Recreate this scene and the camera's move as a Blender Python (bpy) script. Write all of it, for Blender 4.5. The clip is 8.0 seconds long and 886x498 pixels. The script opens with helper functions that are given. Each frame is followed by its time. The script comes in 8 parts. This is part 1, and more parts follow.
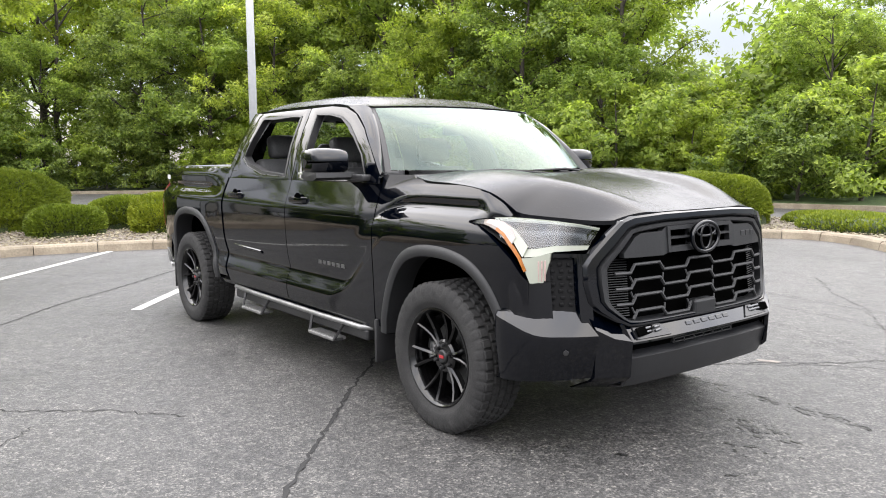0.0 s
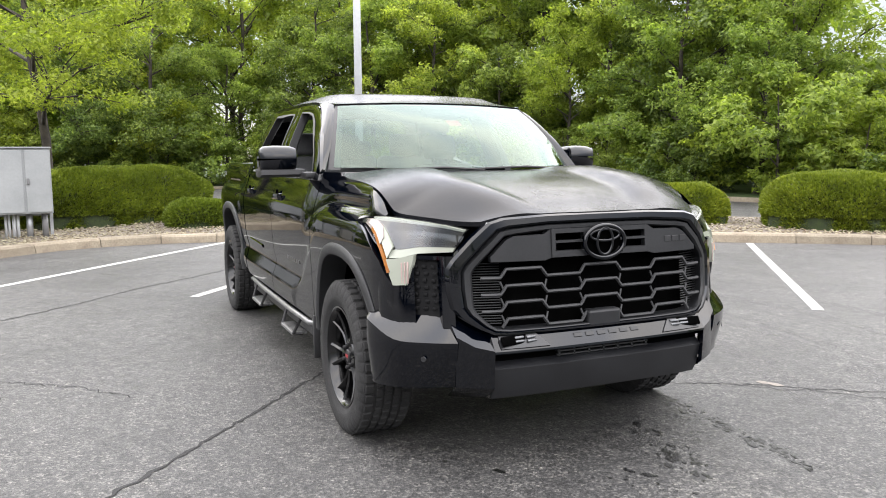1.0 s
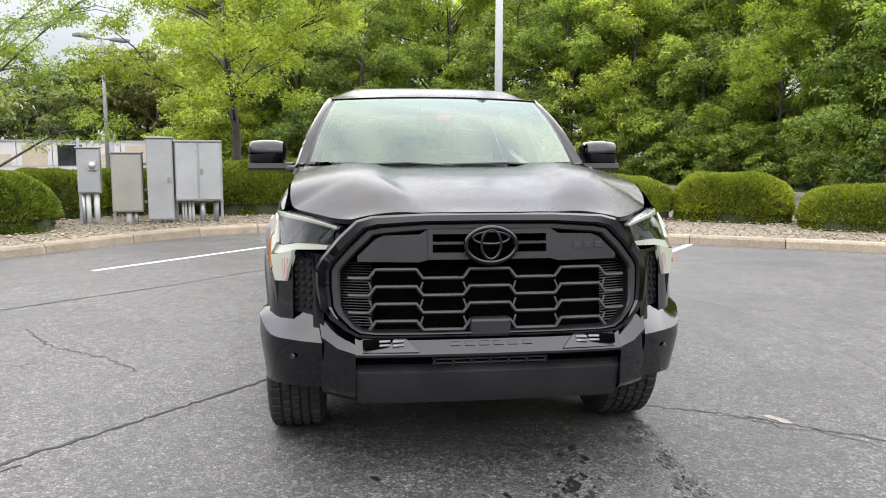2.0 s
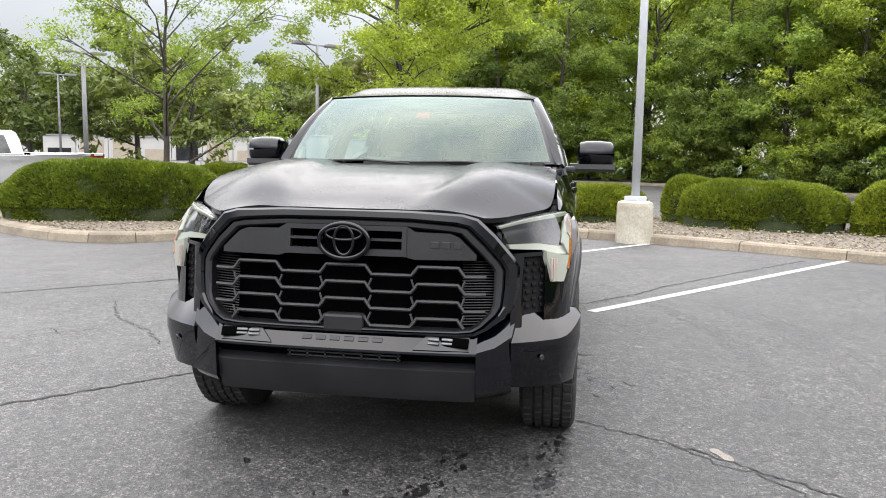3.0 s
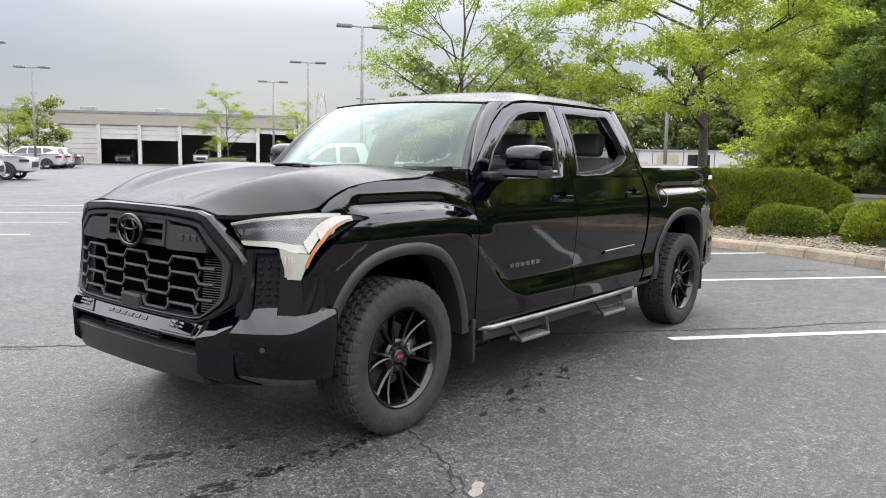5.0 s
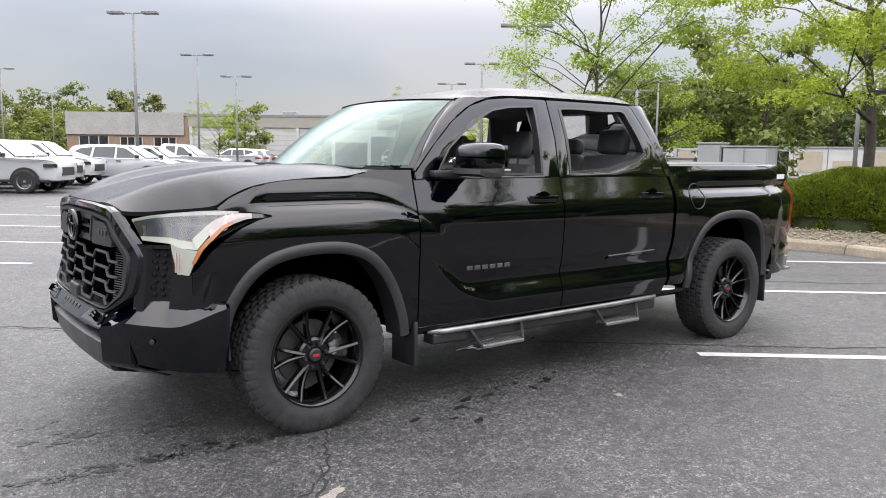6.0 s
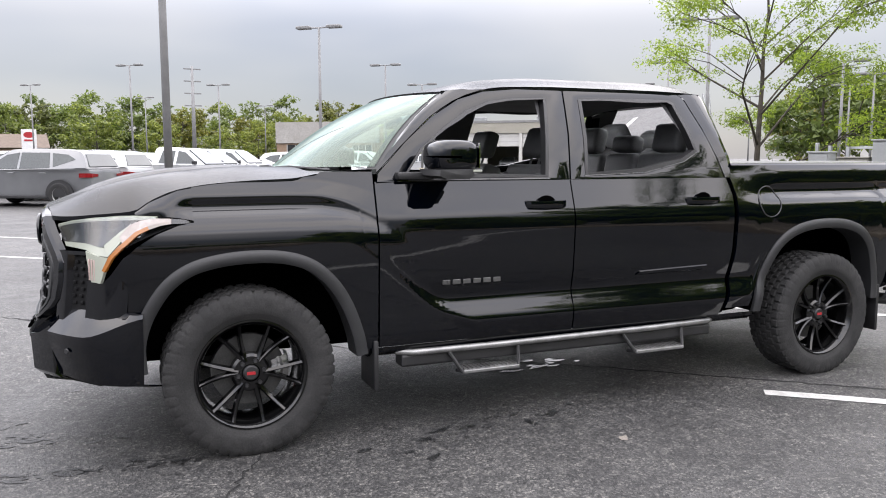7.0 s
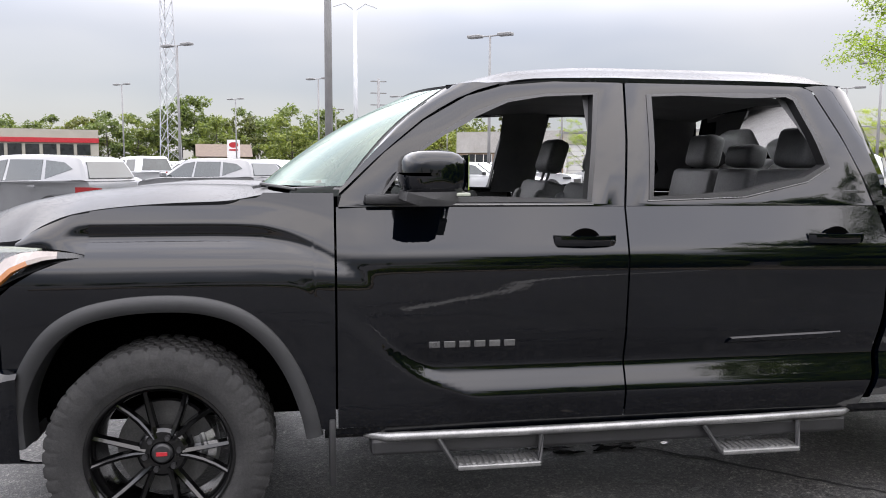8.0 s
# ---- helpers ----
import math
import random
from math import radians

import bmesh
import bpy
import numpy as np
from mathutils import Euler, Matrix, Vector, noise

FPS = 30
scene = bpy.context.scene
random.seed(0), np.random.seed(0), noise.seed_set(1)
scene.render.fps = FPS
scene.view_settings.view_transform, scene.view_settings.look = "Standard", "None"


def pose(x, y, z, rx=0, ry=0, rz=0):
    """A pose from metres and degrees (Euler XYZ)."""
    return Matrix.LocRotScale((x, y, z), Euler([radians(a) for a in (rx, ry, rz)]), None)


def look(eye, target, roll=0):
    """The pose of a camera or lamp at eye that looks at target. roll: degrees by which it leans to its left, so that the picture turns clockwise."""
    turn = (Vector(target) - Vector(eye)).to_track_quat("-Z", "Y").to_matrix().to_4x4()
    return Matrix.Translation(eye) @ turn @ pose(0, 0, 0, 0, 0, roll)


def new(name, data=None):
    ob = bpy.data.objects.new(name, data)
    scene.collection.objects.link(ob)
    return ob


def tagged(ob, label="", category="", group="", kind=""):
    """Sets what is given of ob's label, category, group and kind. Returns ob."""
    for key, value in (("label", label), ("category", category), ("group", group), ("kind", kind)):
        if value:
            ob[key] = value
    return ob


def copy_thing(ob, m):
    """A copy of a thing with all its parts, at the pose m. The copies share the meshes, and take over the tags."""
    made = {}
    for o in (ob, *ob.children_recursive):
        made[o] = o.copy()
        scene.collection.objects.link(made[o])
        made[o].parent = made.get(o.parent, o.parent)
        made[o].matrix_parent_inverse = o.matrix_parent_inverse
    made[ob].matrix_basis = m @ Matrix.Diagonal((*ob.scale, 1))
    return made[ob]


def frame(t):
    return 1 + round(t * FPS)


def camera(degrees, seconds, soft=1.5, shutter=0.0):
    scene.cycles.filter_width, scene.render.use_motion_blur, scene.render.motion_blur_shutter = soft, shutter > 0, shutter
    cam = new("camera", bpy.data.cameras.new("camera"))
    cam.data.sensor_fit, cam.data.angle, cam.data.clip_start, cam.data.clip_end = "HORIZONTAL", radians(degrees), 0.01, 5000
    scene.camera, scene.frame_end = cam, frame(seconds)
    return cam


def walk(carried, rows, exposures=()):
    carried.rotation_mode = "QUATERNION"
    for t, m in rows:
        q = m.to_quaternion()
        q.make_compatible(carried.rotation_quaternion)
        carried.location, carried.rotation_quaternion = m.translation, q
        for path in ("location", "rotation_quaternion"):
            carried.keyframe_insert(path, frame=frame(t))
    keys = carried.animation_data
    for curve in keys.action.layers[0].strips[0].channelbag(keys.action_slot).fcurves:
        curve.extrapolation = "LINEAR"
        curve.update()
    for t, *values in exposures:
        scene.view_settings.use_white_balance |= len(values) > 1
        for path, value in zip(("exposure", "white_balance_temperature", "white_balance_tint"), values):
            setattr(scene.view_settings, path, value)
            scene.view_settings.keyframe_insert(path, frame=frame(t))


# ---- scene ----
# camera and its walk round the front of the pickup
cam = camera(59.1, 8.0, soft=1.0)
PATH = [
    (0, (5.094, -3.4, 1.443), (3.511, -2.199, 1.213), -0.4),
    (0.5, (5.483, -2.805, 1.427), (3.776, -1.789, 1.198), -0.4),
    (1, (5.744, -2.101, 1.435), (3.925, -1.305, 1.201), -0.4),
    (1.5, (5.953, -1.391, 1.421), (4.041, -0.855, 1.181), -0.2),
    (2, (6.006, -0.615, 1.433), (4.037, -0.364, 1.188), 0.1),
    (3.5, (5.847, 1.665, 1.425), (3.948, 1.088, 1.179), 1.2),
    (4, (5.566, 2.36, 1.434), (3.758, 1.541, 1.191), 1.2),
    (4.5, (5.232, 3.033, 1.429), (3.542, 1.99, 1.193), 1.1),
    (6, (3.729, 4.504, 1.445), (2.528, 2.924, 1.203), 0.7),
    (6.5, (3.099, 4.764, 1.426), (2.108, 3.044, 1.185), 0.3),
    (7, (2.42, 4.675, 1.424), (1.649, 2.844, 1.191), 0.0),
    (7.5, (1.781, 4.395, 1.428), (1.239, 2.482, 1.212), 0.0),
    (8, (1.286, 3.864, 1.454), (0.962, 1.902, 1.244), 0.3),
]
walk(cam, [(t, look(eye, target, roll)) for t, eye, target, roll in PATH], exposures=[(0, 0.32, 6750, 13), (2, 0.20, 6750, 13), (4, 0.02, 6600, 13), (6, -0.04, 6600, 15), (8, 0.04, 6600, 16)])

# overcast daylight: thin sky under a bright cloud deck, and a wide soft sun behind the clouds
SUN_EL, SUN_AZ = 58.0, 150.0
world = bpy.data.worlds.new("overcast_sky")
scene.world = world
world.use_nodes = True
wt = world.node_tree
wt.nodes.clear()
w_out = wt.nodes.new("ShaderNodeOutputWorld")
w_sky = wt.nodes.new("ShaderNodeTexSky")
w_sky.sky_type, w_sky.sun_disc = "NISHITA", False
w_sky.sun_elevation, w_sky.sun_rotation = radians(SUN_EL), radians(90 - SUN_AZ)
w_b1 = wt.nodes.new("ShaderNodeBackground")
w_b1.inputs["Strength"].default_value = 0.05
wt.links.new(w_sky.outputs[0], w_b1.inputs["Color"])
w_tc = wt.nodes.new("ShaderNodeTexCoord")
w_sep = wt.nodes.new("ShaderNodeSeparateXYZ")
wt.links.new(w_tc.outputs["Generated"], w_sep.inputs[0])
w_map = wt.nodes.new("ShaderNodeMapping")
w_map.inputs["Scale"].default_value = (1.4, 1.4, 4.5)
wt.links.new(w_tc.outputs["Generated"], w_map.inputs["Vector"])
w_noise = wt.nodes.new("ShaderNodeTexNoise")
w_noise.inputs["Scale"].default_value, w_noise.inputs["Detail"].default_value, w_noise.inputs["Roughness"].default_value = 1.6, 3.0, 0.45
wt.links.new(w_map.outputs[0], w_noise.inputs["Vector"])
w_cloud = wt.nodes.new("ShaderNodeValToRGB")
w_cloud.color_ramp.elements[0].position, w_cloud.color_ramp.elements[0].color = 0.36, (0.57, 0.60, 0.66, 1)
w_cloud.color_ramp.elements[1].position, w_cloud.color_ramp.elements[1].color = 0.62, (0.80, 0.795, 0.785, 1)
wt.links.new(w_noise.outputs[0], w_cloud.inputs[0])
# the deck is grey near the horizon and grows bright towards the zenith
w_up = None
for lo, hi, a, b in ((0.08, 0.24, 0.57, 0.90), (0.15, 0.44, 0.0, 5.4), (0.5, 1.0, 0.0, 0.9)):
    w_step = wt.nodes.new("ShaderNodeMapRange")
    w_step.interpolation_type = "SMOOTHSTEP"
    w_step.inputs[1].default_value, w_step.inputs[2].default_value, w_step.inputs[3].default_value, w_step.inputs[4].default_value = lo, hi, a, b
    wt.links.new(w_sep.outputs[2], w_step.inputs[0])
    if w_up is None:
        w_up = w_step
    else:
        w_sum = wt.nodes.new("ShaderNodeMath")
        wt.links.new(w_up.outputs[0], w_sum.inputs[0])
        wt.links.new(w_step.outputs[0], w_sum.inputs[1])
        w_up = w_sum
w_b2 = wt.nodes.new("ShaderNodeBackground")
wt.links.new(w_cloud.outputs[0], w_b2.inputs["Color"])
wt.links.new(w_up.outputs[0], w_b2.inputs["Strength"])
w_add = wt.nodes.new("ShaderNodeAddShader")
wt.links.new(w_b1.outputs[0], w_add.inputs[0])
wt.links.new(w_b2.outputs[0], w_add.inputs[1])
wt.links.new(w_add.outputs[0], w_out.inputs["Surface"])
sun_data = bpy.data.lights.new("sun", "SUN")
sun_data.energy, sun_data.angle, sun_data.color = 0.25, radians(110), (1.0, 0.97, 0.92)
sun = new("sun", sun_data)
sun.matrix_world = look((0, 0, 0), (-math.cos(radians(SUN_AZ)) * math.cos(radians(SUN_EL)), -math.sin(radians(SUN_AZ)) * math.cos(radians(SUN_EL)), -math.sin(radians(SUN_EL))))
# ---- materials ----
def nodes_of(name):
    m = bpy.data.materials.new(name)
    m.use_nodes = True
    nt = m.node_tree
    return m, nt, nt.nodes["Principled BSDF"]


def noise_node(nt, scale, detail=4.0, rough=0.55, vec=None):
    n = nt.nodes.new("ShaderNodeTexNoise")
    n.inputs["Scale"].default_value, n.inputs["Detail"].default_value, n.inputs["Roughness"].default_value = scale, detail, rough
    if vec is not None:
        nt.links.new(vec, n.inputs["Vector"])
    return n


def ramp(nt, fac, stops):
    r = nt.nodes.new("ShaderNodeValToRGB")
    els = r.color_ramp.elements
    els[0].position, els[0].color = stops[0][0], (*stops[0][1], 1)
    els[1].position, els[1].color = stops[-1][0], (*stops[-1][1], 1)
    for p, c in stops[1:-1]:
        els.new(p).color = (*c, 1)
    nt.links.new(fac, r.inputs[0])
    return r


def mix_rgb(nt, fac, a, b, kind="MIX"):
    n = nt.nodes.new("ShaderNodeMix")
    n.data_type, n.blend_type = "RGBA", kind
    for sock, v in ((n.inputs[0], fac), (n.inputs[6], a), (n.inputs[7], b)):
        if hasattr(v, "is_linked"):
            nt.links.new(v, sock)
        elif isinstance(v, tuple):
            sock.default_value = (*v, 1)
        else:
            sock.default_value = v
    return n.outputs[2]


def surf(name, dark, light, scale=6.0, rough=0.6, metal=0.0, bump=0.0, bump_scale=60.0, coat=0.0, grain=0.25, rough_var=0.12, spec=0.5, per_object=0.0):
    """A surface with a broad change between two colours, a fine grain, and relief."""
    k = 1.0 if metal > 0.3 else 0.76 if light[1] > 0.5 else 0.62
    dark, light = tuple(c * k for c in dark), tuple(c * k for c in light)
    m, nt, b = nodes_of(name)
    tc = nt.nodes.new("ShaderNodeTexCoord")
    broad = noise_node(nt, scale, 5.0, 0.6, tc.outputs["Object"])
    r = ramp(nt, broad.outputs[0], [(0.32, dark), (0.68, light)])
    fine = noise_node(nt, scale * 14, 3.0, 0.6, tc.outputs["Object"])
    g = ramp(nt, fine.outputs[0], [(0.3, (1 - grain,) * 3), (0.7, (1 + grain * 0.4,) * 3)])
    col = mix_rgb(nt, 1.0, r.outputs[0], g.outputs[0], "MULTIPLY")
    if per_object:
        info = nt.nodes.new("ShaderNodeObjectInfo")
        pr = ramp(nt, info.outputs["Random"], [(0.0, (1 - per_object,) * 3), (1.0, (1 + per_object * 0.5,) * 3)])
        col = mix_rgb(nt, 1.0, col, pr.outputs[0], "MULTIPLY")
    nt.links.new(col, b.inputs["Base Color"])
    rr = nt.nodes.new("ShaderNodeMapRange")
    rr.inputs[3].default_value, rr.inputs[4].default_value = max(0.02, rough - rough_var), min(1.0, rough + rough_var)
    nt.links.new(broad.outputs[0], rr.inputs[0])
    nt.links.new(rr.outputs[0], b.inputs["Roughness"])
    b.inputs["Metallic"].default_value = metal
    b.inputs["Coat Weight"].default_value = coat
    b.inputs["Coat Roughness"].default_value = 0.04
    b.inputs["Specular IOR Level"].default_value = spec
    if bump:
        bn = noise_node(nt, bump_scale, 4.0, 0.6, tc.outputs["Object"])
        bp = nt.nodes.new("ShaderNodeBump")
        bp.inputs["Strength"].default_value, bp.inputs["Distance"].default_value = bump, 0.01
        nt.links.new(bn.outputs[0], bp.inputs["Height"])
        nt.links.new(bp.outputs[0], b.inputs["Normal"])
    return m


def leafy(name, dark, light, wide=0.25, rough=0.5, glow=0.35):
    """Leaves: each leaf of its own tone, with broad drifts of colour, some light passing through."""
    m, nt, b = nodes_of(name)
    geo = nt.nodes.new("ShaderNodeNewGeometry")
    info = nt.nodes.new("ShaderNodeObjectInfo")
    tc = nt.nodes.new("ShaderNodeTexCoord")
    broad = noise_node(nt, wide, 3.0, 0.6, tc.outputs["Object"])
    mid = tuple((a + c) / 2 for a, c in zip(dark, light))
    r1 = ramp(nt, geo.outputs["Random Per Island"], [(0.0, dark), (0.55, mid), (1.0, light)])
    r2 = ramp(nt, broad.outputs[0], [(0.3, (0.62, 0.66, 0.55)), (0.7, (1.25, 1.2, 1.0))])
    r3 = ramp(nt, info.outputs["Random"], [(0.0, (0.78, 0.84, 0.85)), (0.5, (1.0, 1.0, 0.95)), (1.0, (1.22, 1.14, 0.9))])
    col = mix_rgb(nt, 1.0, mix_rgb(nt, 1.0, r1.outputs[0], r2.outputs[0], "MULTIPLY"), r3.outputs[0], "MULTIPLY")
    nt.links.new(col, b.inputs["Base Color"])
    b.inputs["Roughness"].default_value = rough
    b.inputs["Specular IOR Level"].default_value = 0.25
    tr = nt.nodes.new("ShaderNodeBsdfTranslucent")
    nt.links.new(mix_rgb(nt, 1.0, col, (1.4, 1.5, 0.75), "MULTIPLY"), tr.inputs["Color"])
    mx = nt.nodes.new("ShaderNodeMixShader")
    mx.inputs[0].default_value = glow
    nt.links.new(b.outputs[0], mx.inputs[1])
    nt.links.new(tr.outputs[0], mx.inputs[2])
    nt.links.new(mx.outputs[0], nt.nodes["Material Output"].inputs["Surface"])
    return m


def asphalt_material(name, tone, coarse):
    """Worn asphalt: pale stones in a dark binder, with broad fading, blotches and drifts of open grain."""
    m, nt, b = nodes_of(name)
    tc = nt.nodes.new("ShaderNodeTexCoord")
    o = tc.outputs["Object"]
    broad = noise_node(nt, 0.28, 6.0, 0.6, o)
    patch = noise_node(nt, 1.6, 5.0, 0.65, o)
    clot = noise_node(nt, 11.0, 4.0, 0.7, o)
    stones = []
    for scale in (38.0, 95.0):
        v = nt.nodes.new("ShaderNodeTexVoronoi")
        v.inputs["Scale"].default_value = scale * coarse
        nt.links.new(o, v.inputs["Vector"])
        stones.append(v)
    speck = noise_node(nt, 150.0 * coarse, 3.0, 0.7, o)
    c = ramp(nt, broad.outputs[0], [(0.28, (tone * 0.62,) * 3), (0.72, (tone * 1.25, tone * 1.24, tone * 1.22))])
    p = ramp(nt, patch.outputs[0], [(0.3, (0.70, 0.70, 0.71)), (0.7, (1.22, 1.22, 1.20))])
    q = ramp(nt, clot.outputs[0], [(0.3, (0.62, 0.62, 0.63)), (0.7, (1.34, 1.33, 1.31))])
    s0 = ramp(nt, stones[0].outputs["Color"], [(0.1, (0.72, 0.72, 0.73)), (0.6, (0.97, 0.97, 0.97)), (0.95, (1.5, 1.48, 1.44))])
    s = ramp(nt, stones[1].outputs["Color"], [(0.1, (0.36, 0.36, 0.37)), (0.62, (0.95, 0.95, 0.95)), (0.97, (2.7, 2.62, 2.5))])
    f = ramp(nt, speck.outputs[0], [(0.34, (0.52, 0.52, 0.52)), (0.66, (1.42, 1.42, 1.42))])
    col = c.outputs[0]
    for layer in (p, q, s0, s, f):
        col = mix_rgb(nt, 1.0, col, layer.outputs[0], "MULTIPLY")
    nt.links.new(col, b.inputs["Base Color"])
    rr = ramp(nt, patch.outputs[0], [(0.3, (0.44,) * 3), (0.7, (0.66,) * 3)])
    nt.links.new(rr.outputs[0], b.inputs["Roughness"])
    b.inputs["Specular IOR Level"].default_value = 0.4
    bp = nt.nodes.new("ShaderNodeBump")
    bp.inputs["Strength"].default_value, bp.inputs["Distance"].default_value = 0.9, 0.008
    h = mix_rgb(nt, 0.5, mix_rgb(nt, 0.5, stones[0].outputs["Distance"], stones[1].outputs["Distance"]), speck.outputs[0])
    nt.links.new(h, bp.inputs["Height"])
    nt.links.new(bp.outputs[0], b.inputs["Normal"])
    return m


def glass_material(name, tint, ior=1.5, rough=0.0, shine=(1, 1, 1)):
    """Clear pane: sees through, mirrors more at a slant."""
    m = bpy.data.materials.new(name)
    m.use_nodes = True
    nt = m.node_tree
    nt.nodes.clear()
    out = nt.nodes.new("ShaderNodeOutputMaterial")
    tr = nt.nodes.new("ShaderNodeBsdfTransparent")
    tr.inputs[0].default_value = (*tint, 1)
    gl = nt.nodes.new("ShaderNodeBsdfGlossy")
    gl.inputs["Roughness"].default_value = rough
    gl.inputs["Color"].default_value = (*shine, 1)
    fr = nt.nodes.new("ShaderNodeFresnel")
    fr.inputs["IOR"].default_value = ior
    mx = nt.nodes.new("ShaderNodeMixShader")
    nt.links.new(fr.outputs[0], mx.inputs[0])
    nt.links.new(tr.outputs[0], mx.inputs[1])
    nt.links.new(gl.outputs[0], mx.inputs[2])
    nt.links.new(mx.outputs[0], out.inputs["Surface"])
    return m


def glow_material(name, colour, strength, base=(0.8, 0.8, 0.8)):
    m, nt, b = nodes_of(name)
    b.inputs["Base Color"].default_value = (*base, 1)
    b.inputs["Roughness"].default_value = 0.2
    b.inputs["Emission Color"].default_value = (*colour, 1)
    b.inputs["Emission Strength"].default_value = strength
    return m


M_ASPHALT = asphalt_material("asphalt", 0.056, 1.1)
M_ROAD = asphalt_material("road_asphalt", 0.11, 1.0)
M_LINE = surf("line_paint", (0.42, 0.41, 0.38), (0.60, 0.60, 0.58), 9.0, 0.65, bump=0.3, bump_scale=150.0, grain=0.3)
M_CRACK = surf("crack_filler", (0.006, 0.006, 0.006), (0.018, 0.018, 0.018), 20.0, 0.8)
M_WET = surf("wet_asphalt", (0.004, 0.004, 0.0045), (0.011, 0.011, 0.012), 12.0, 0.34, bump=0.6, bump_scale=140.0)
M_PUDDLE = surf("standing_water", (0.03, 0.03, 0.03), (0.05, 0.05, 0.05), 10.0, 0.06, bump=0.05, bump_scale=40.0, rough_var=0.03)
M_SCUFF = surf("scuffed_asphalt", (0.19, 0.188, 0.185), (0.27, 0.265, 0.26), 30.0, 0.75, bump=0.6, bump_scale=160.0, grain=0.6)
_nt = M_SCUFF.node_tree
_n1 = noise_node(_nt, 1.3, 4.0, 0.7)
_n2 = noise_node(_nt, 70.0, 2.0, 0.7)
_tc = _nt.nodes.new("ShaderNodeTexCoord")
for _n in (_n1, _n2):
    _nt.links.new(_tc.outputs["Object"], _n.inputs["Vector"])
_r = ramp(_nt, mix_rgb(_nt, 0.55, _n1.outputs[0], _n2.outputs[0]), [(0.46, (0, 0, 0)), (0.62, (0.55, 0.55, 0.55))])
_nt.links.new(_r.outputs[0], _nt.nodes["Principled BSDF"].inputs["Alpha"])
M_PATCH = surf("pale_patch", (0.28, 0.25, 0.22), (0.38, 0.34, 0.29), 18.0, 0.8, bump=0.5, bump_scale=140.0, grain=0.5)
M_CONCRETE = surf("kerb_concrete", (0.25, 0.20, 0.14), (0.40, 0.34, 0.25), 3.0, 0.85, bump=0.6, bump_scale=90.0, grain=0.35, per_object=0.2)
M_BASE = surf("pole_base_concrete", (0.40, 0.36, 0.27), (0.58, 0.55, 0.45), 2.2, 0.85, bump=0.5, bump_scale=70.0, grain=0.25)
M_GRAVELBED = surf("gravel_bed", (0.16, 0.13, 0.10), (0.32, 0.27, 0.22), 30.0, 0.9, bump=0.9, bump_scale=45.0, grain=0.5)
M_STONE = leafy("river_stones", (0.10, 0.07, 0.052), (0.34, 0.295, 0.245), 0.4, 0.8, 0.0)
M_GRASS = surf("grass", (0.035, 0.07, 0.014), (0.10, 0.17, 0.035), 1.5, 0.9, bump=1.0, bump_scale=50.0, grain=0.5)
M_HEDGE = leafy("hedge_leaves", (0.085, 0.118, 0.014), (0.175, 0.215, 0.026), 1.6, 0.5, 0.15)
# core colour kept dark to paint the shade between sprigs and on the sides
M_HEDGESHADE = surf("hedge_inner_shade", (0.015, 0.028, 0.006), (0.045, 0.07, 0.012), 14.0, 0.9, bump=1.0, bump_scale=30.0)
M_LEAF_A = leafy("mid_green_leaves", (0.115, 0.168, 0.046), (0.365, 0.435, 0.125), 0.35, glow=0.55)
M_LEAF_B = leafy("dark_green_leaves", (0.070, 0.108, 0.035), (0.250, 0.312, 0.098), 0.35, glow=0.52)
M_LEAF_C = leafy("yellow_green_leaves", (0.125, 0.17, 0.036), (0.32, 0.38, 0.086), 0.35, glow=0.58)
M_LEAF_D = leafy("far_leaves", (0.055, 0.08, 0.032), (0.15, 0.19, 0.072), 0.2)
M_LEAF_F = leafy("distant_fresh_leaves", (0.07, 0.095, 0.032), (0.18, 0.215, 0.07), 0.25, glow=0.35)
M_LEAF_E = leafy("brownish_leaves", (0.07, 0.08, 0.026), (0.16, 0.165, 0.055), 0.35)
M_BARK = surf("bark", (0.035, 0.028, 0.022), (0.11, 0.09, 0.07), 7.0, 0.9, bump=0.9, bump_scale=40.0)
M_GREYMETAL = surf("painted_grey_metal", (0.33, 0.345, 0.345), (0.42, 0.435, 0.435), 2.0, 0.5, bump=0.05, bump_scale=30.0, grain=0.06, per_object=0.12)
M_TANMETAL = surf("painted_tan_metal", (0.29, 0.28, 0.24), (0.36, 0.35, 0.31), 2.0, 0.5, grain=0.06)
M_POLE = surf("pole_paint", (0.52, 0.54, 0.56), (0.62, 0.64, 0.66), 1.2, 0.45, grain=0.06)
M_DARKPOLE = surf("weathered_pole", (0.20, 0.20, 0.20), (0.29, 0.29, 0.29), 1.2, 0.5, grain=0.08)
M_GALV = surf("galvanised_steel", (0.30, 0.31, 0.32), (0.42, 0.43, 0.44), 6.0, 0.45, metal=0.6, grain=0.1)
M_PVC = surf("grey_conduit", (0.50, 0.51, 0.51), (0.60, 0.61, 0.61), 3.0, 0.5, grain=0.05)
M_BLACKPLASTIC = surf("black_plastic", (0.012, 0.012, 0.013), (0.022, 0.022, 0.024), 8.0, 0.5, bump=0.08, bump_scale=300.0)
# ---- building helpers ----
def thing(name, label, category, group="", at=None, kind=""):
    e = new(name)
    e.empty_display_size = 0.1
    tagged(e, label, category, group, kind)
    if at is not None:
        e.matrix_basis = at
    return e


def link_mesh(name, me, material, parent, label="", smooth=False):
    if material is not None and not me.materials:
        me.materials.append(material)
    if smooth:
        me.polygons.foreach_set("use_smooth", [True] * len(me.polygons))
    ob = new(name, me)
    if parent is not None:
        ob.parent = parent
    if label:
        tagged(ob, label)
    return ob


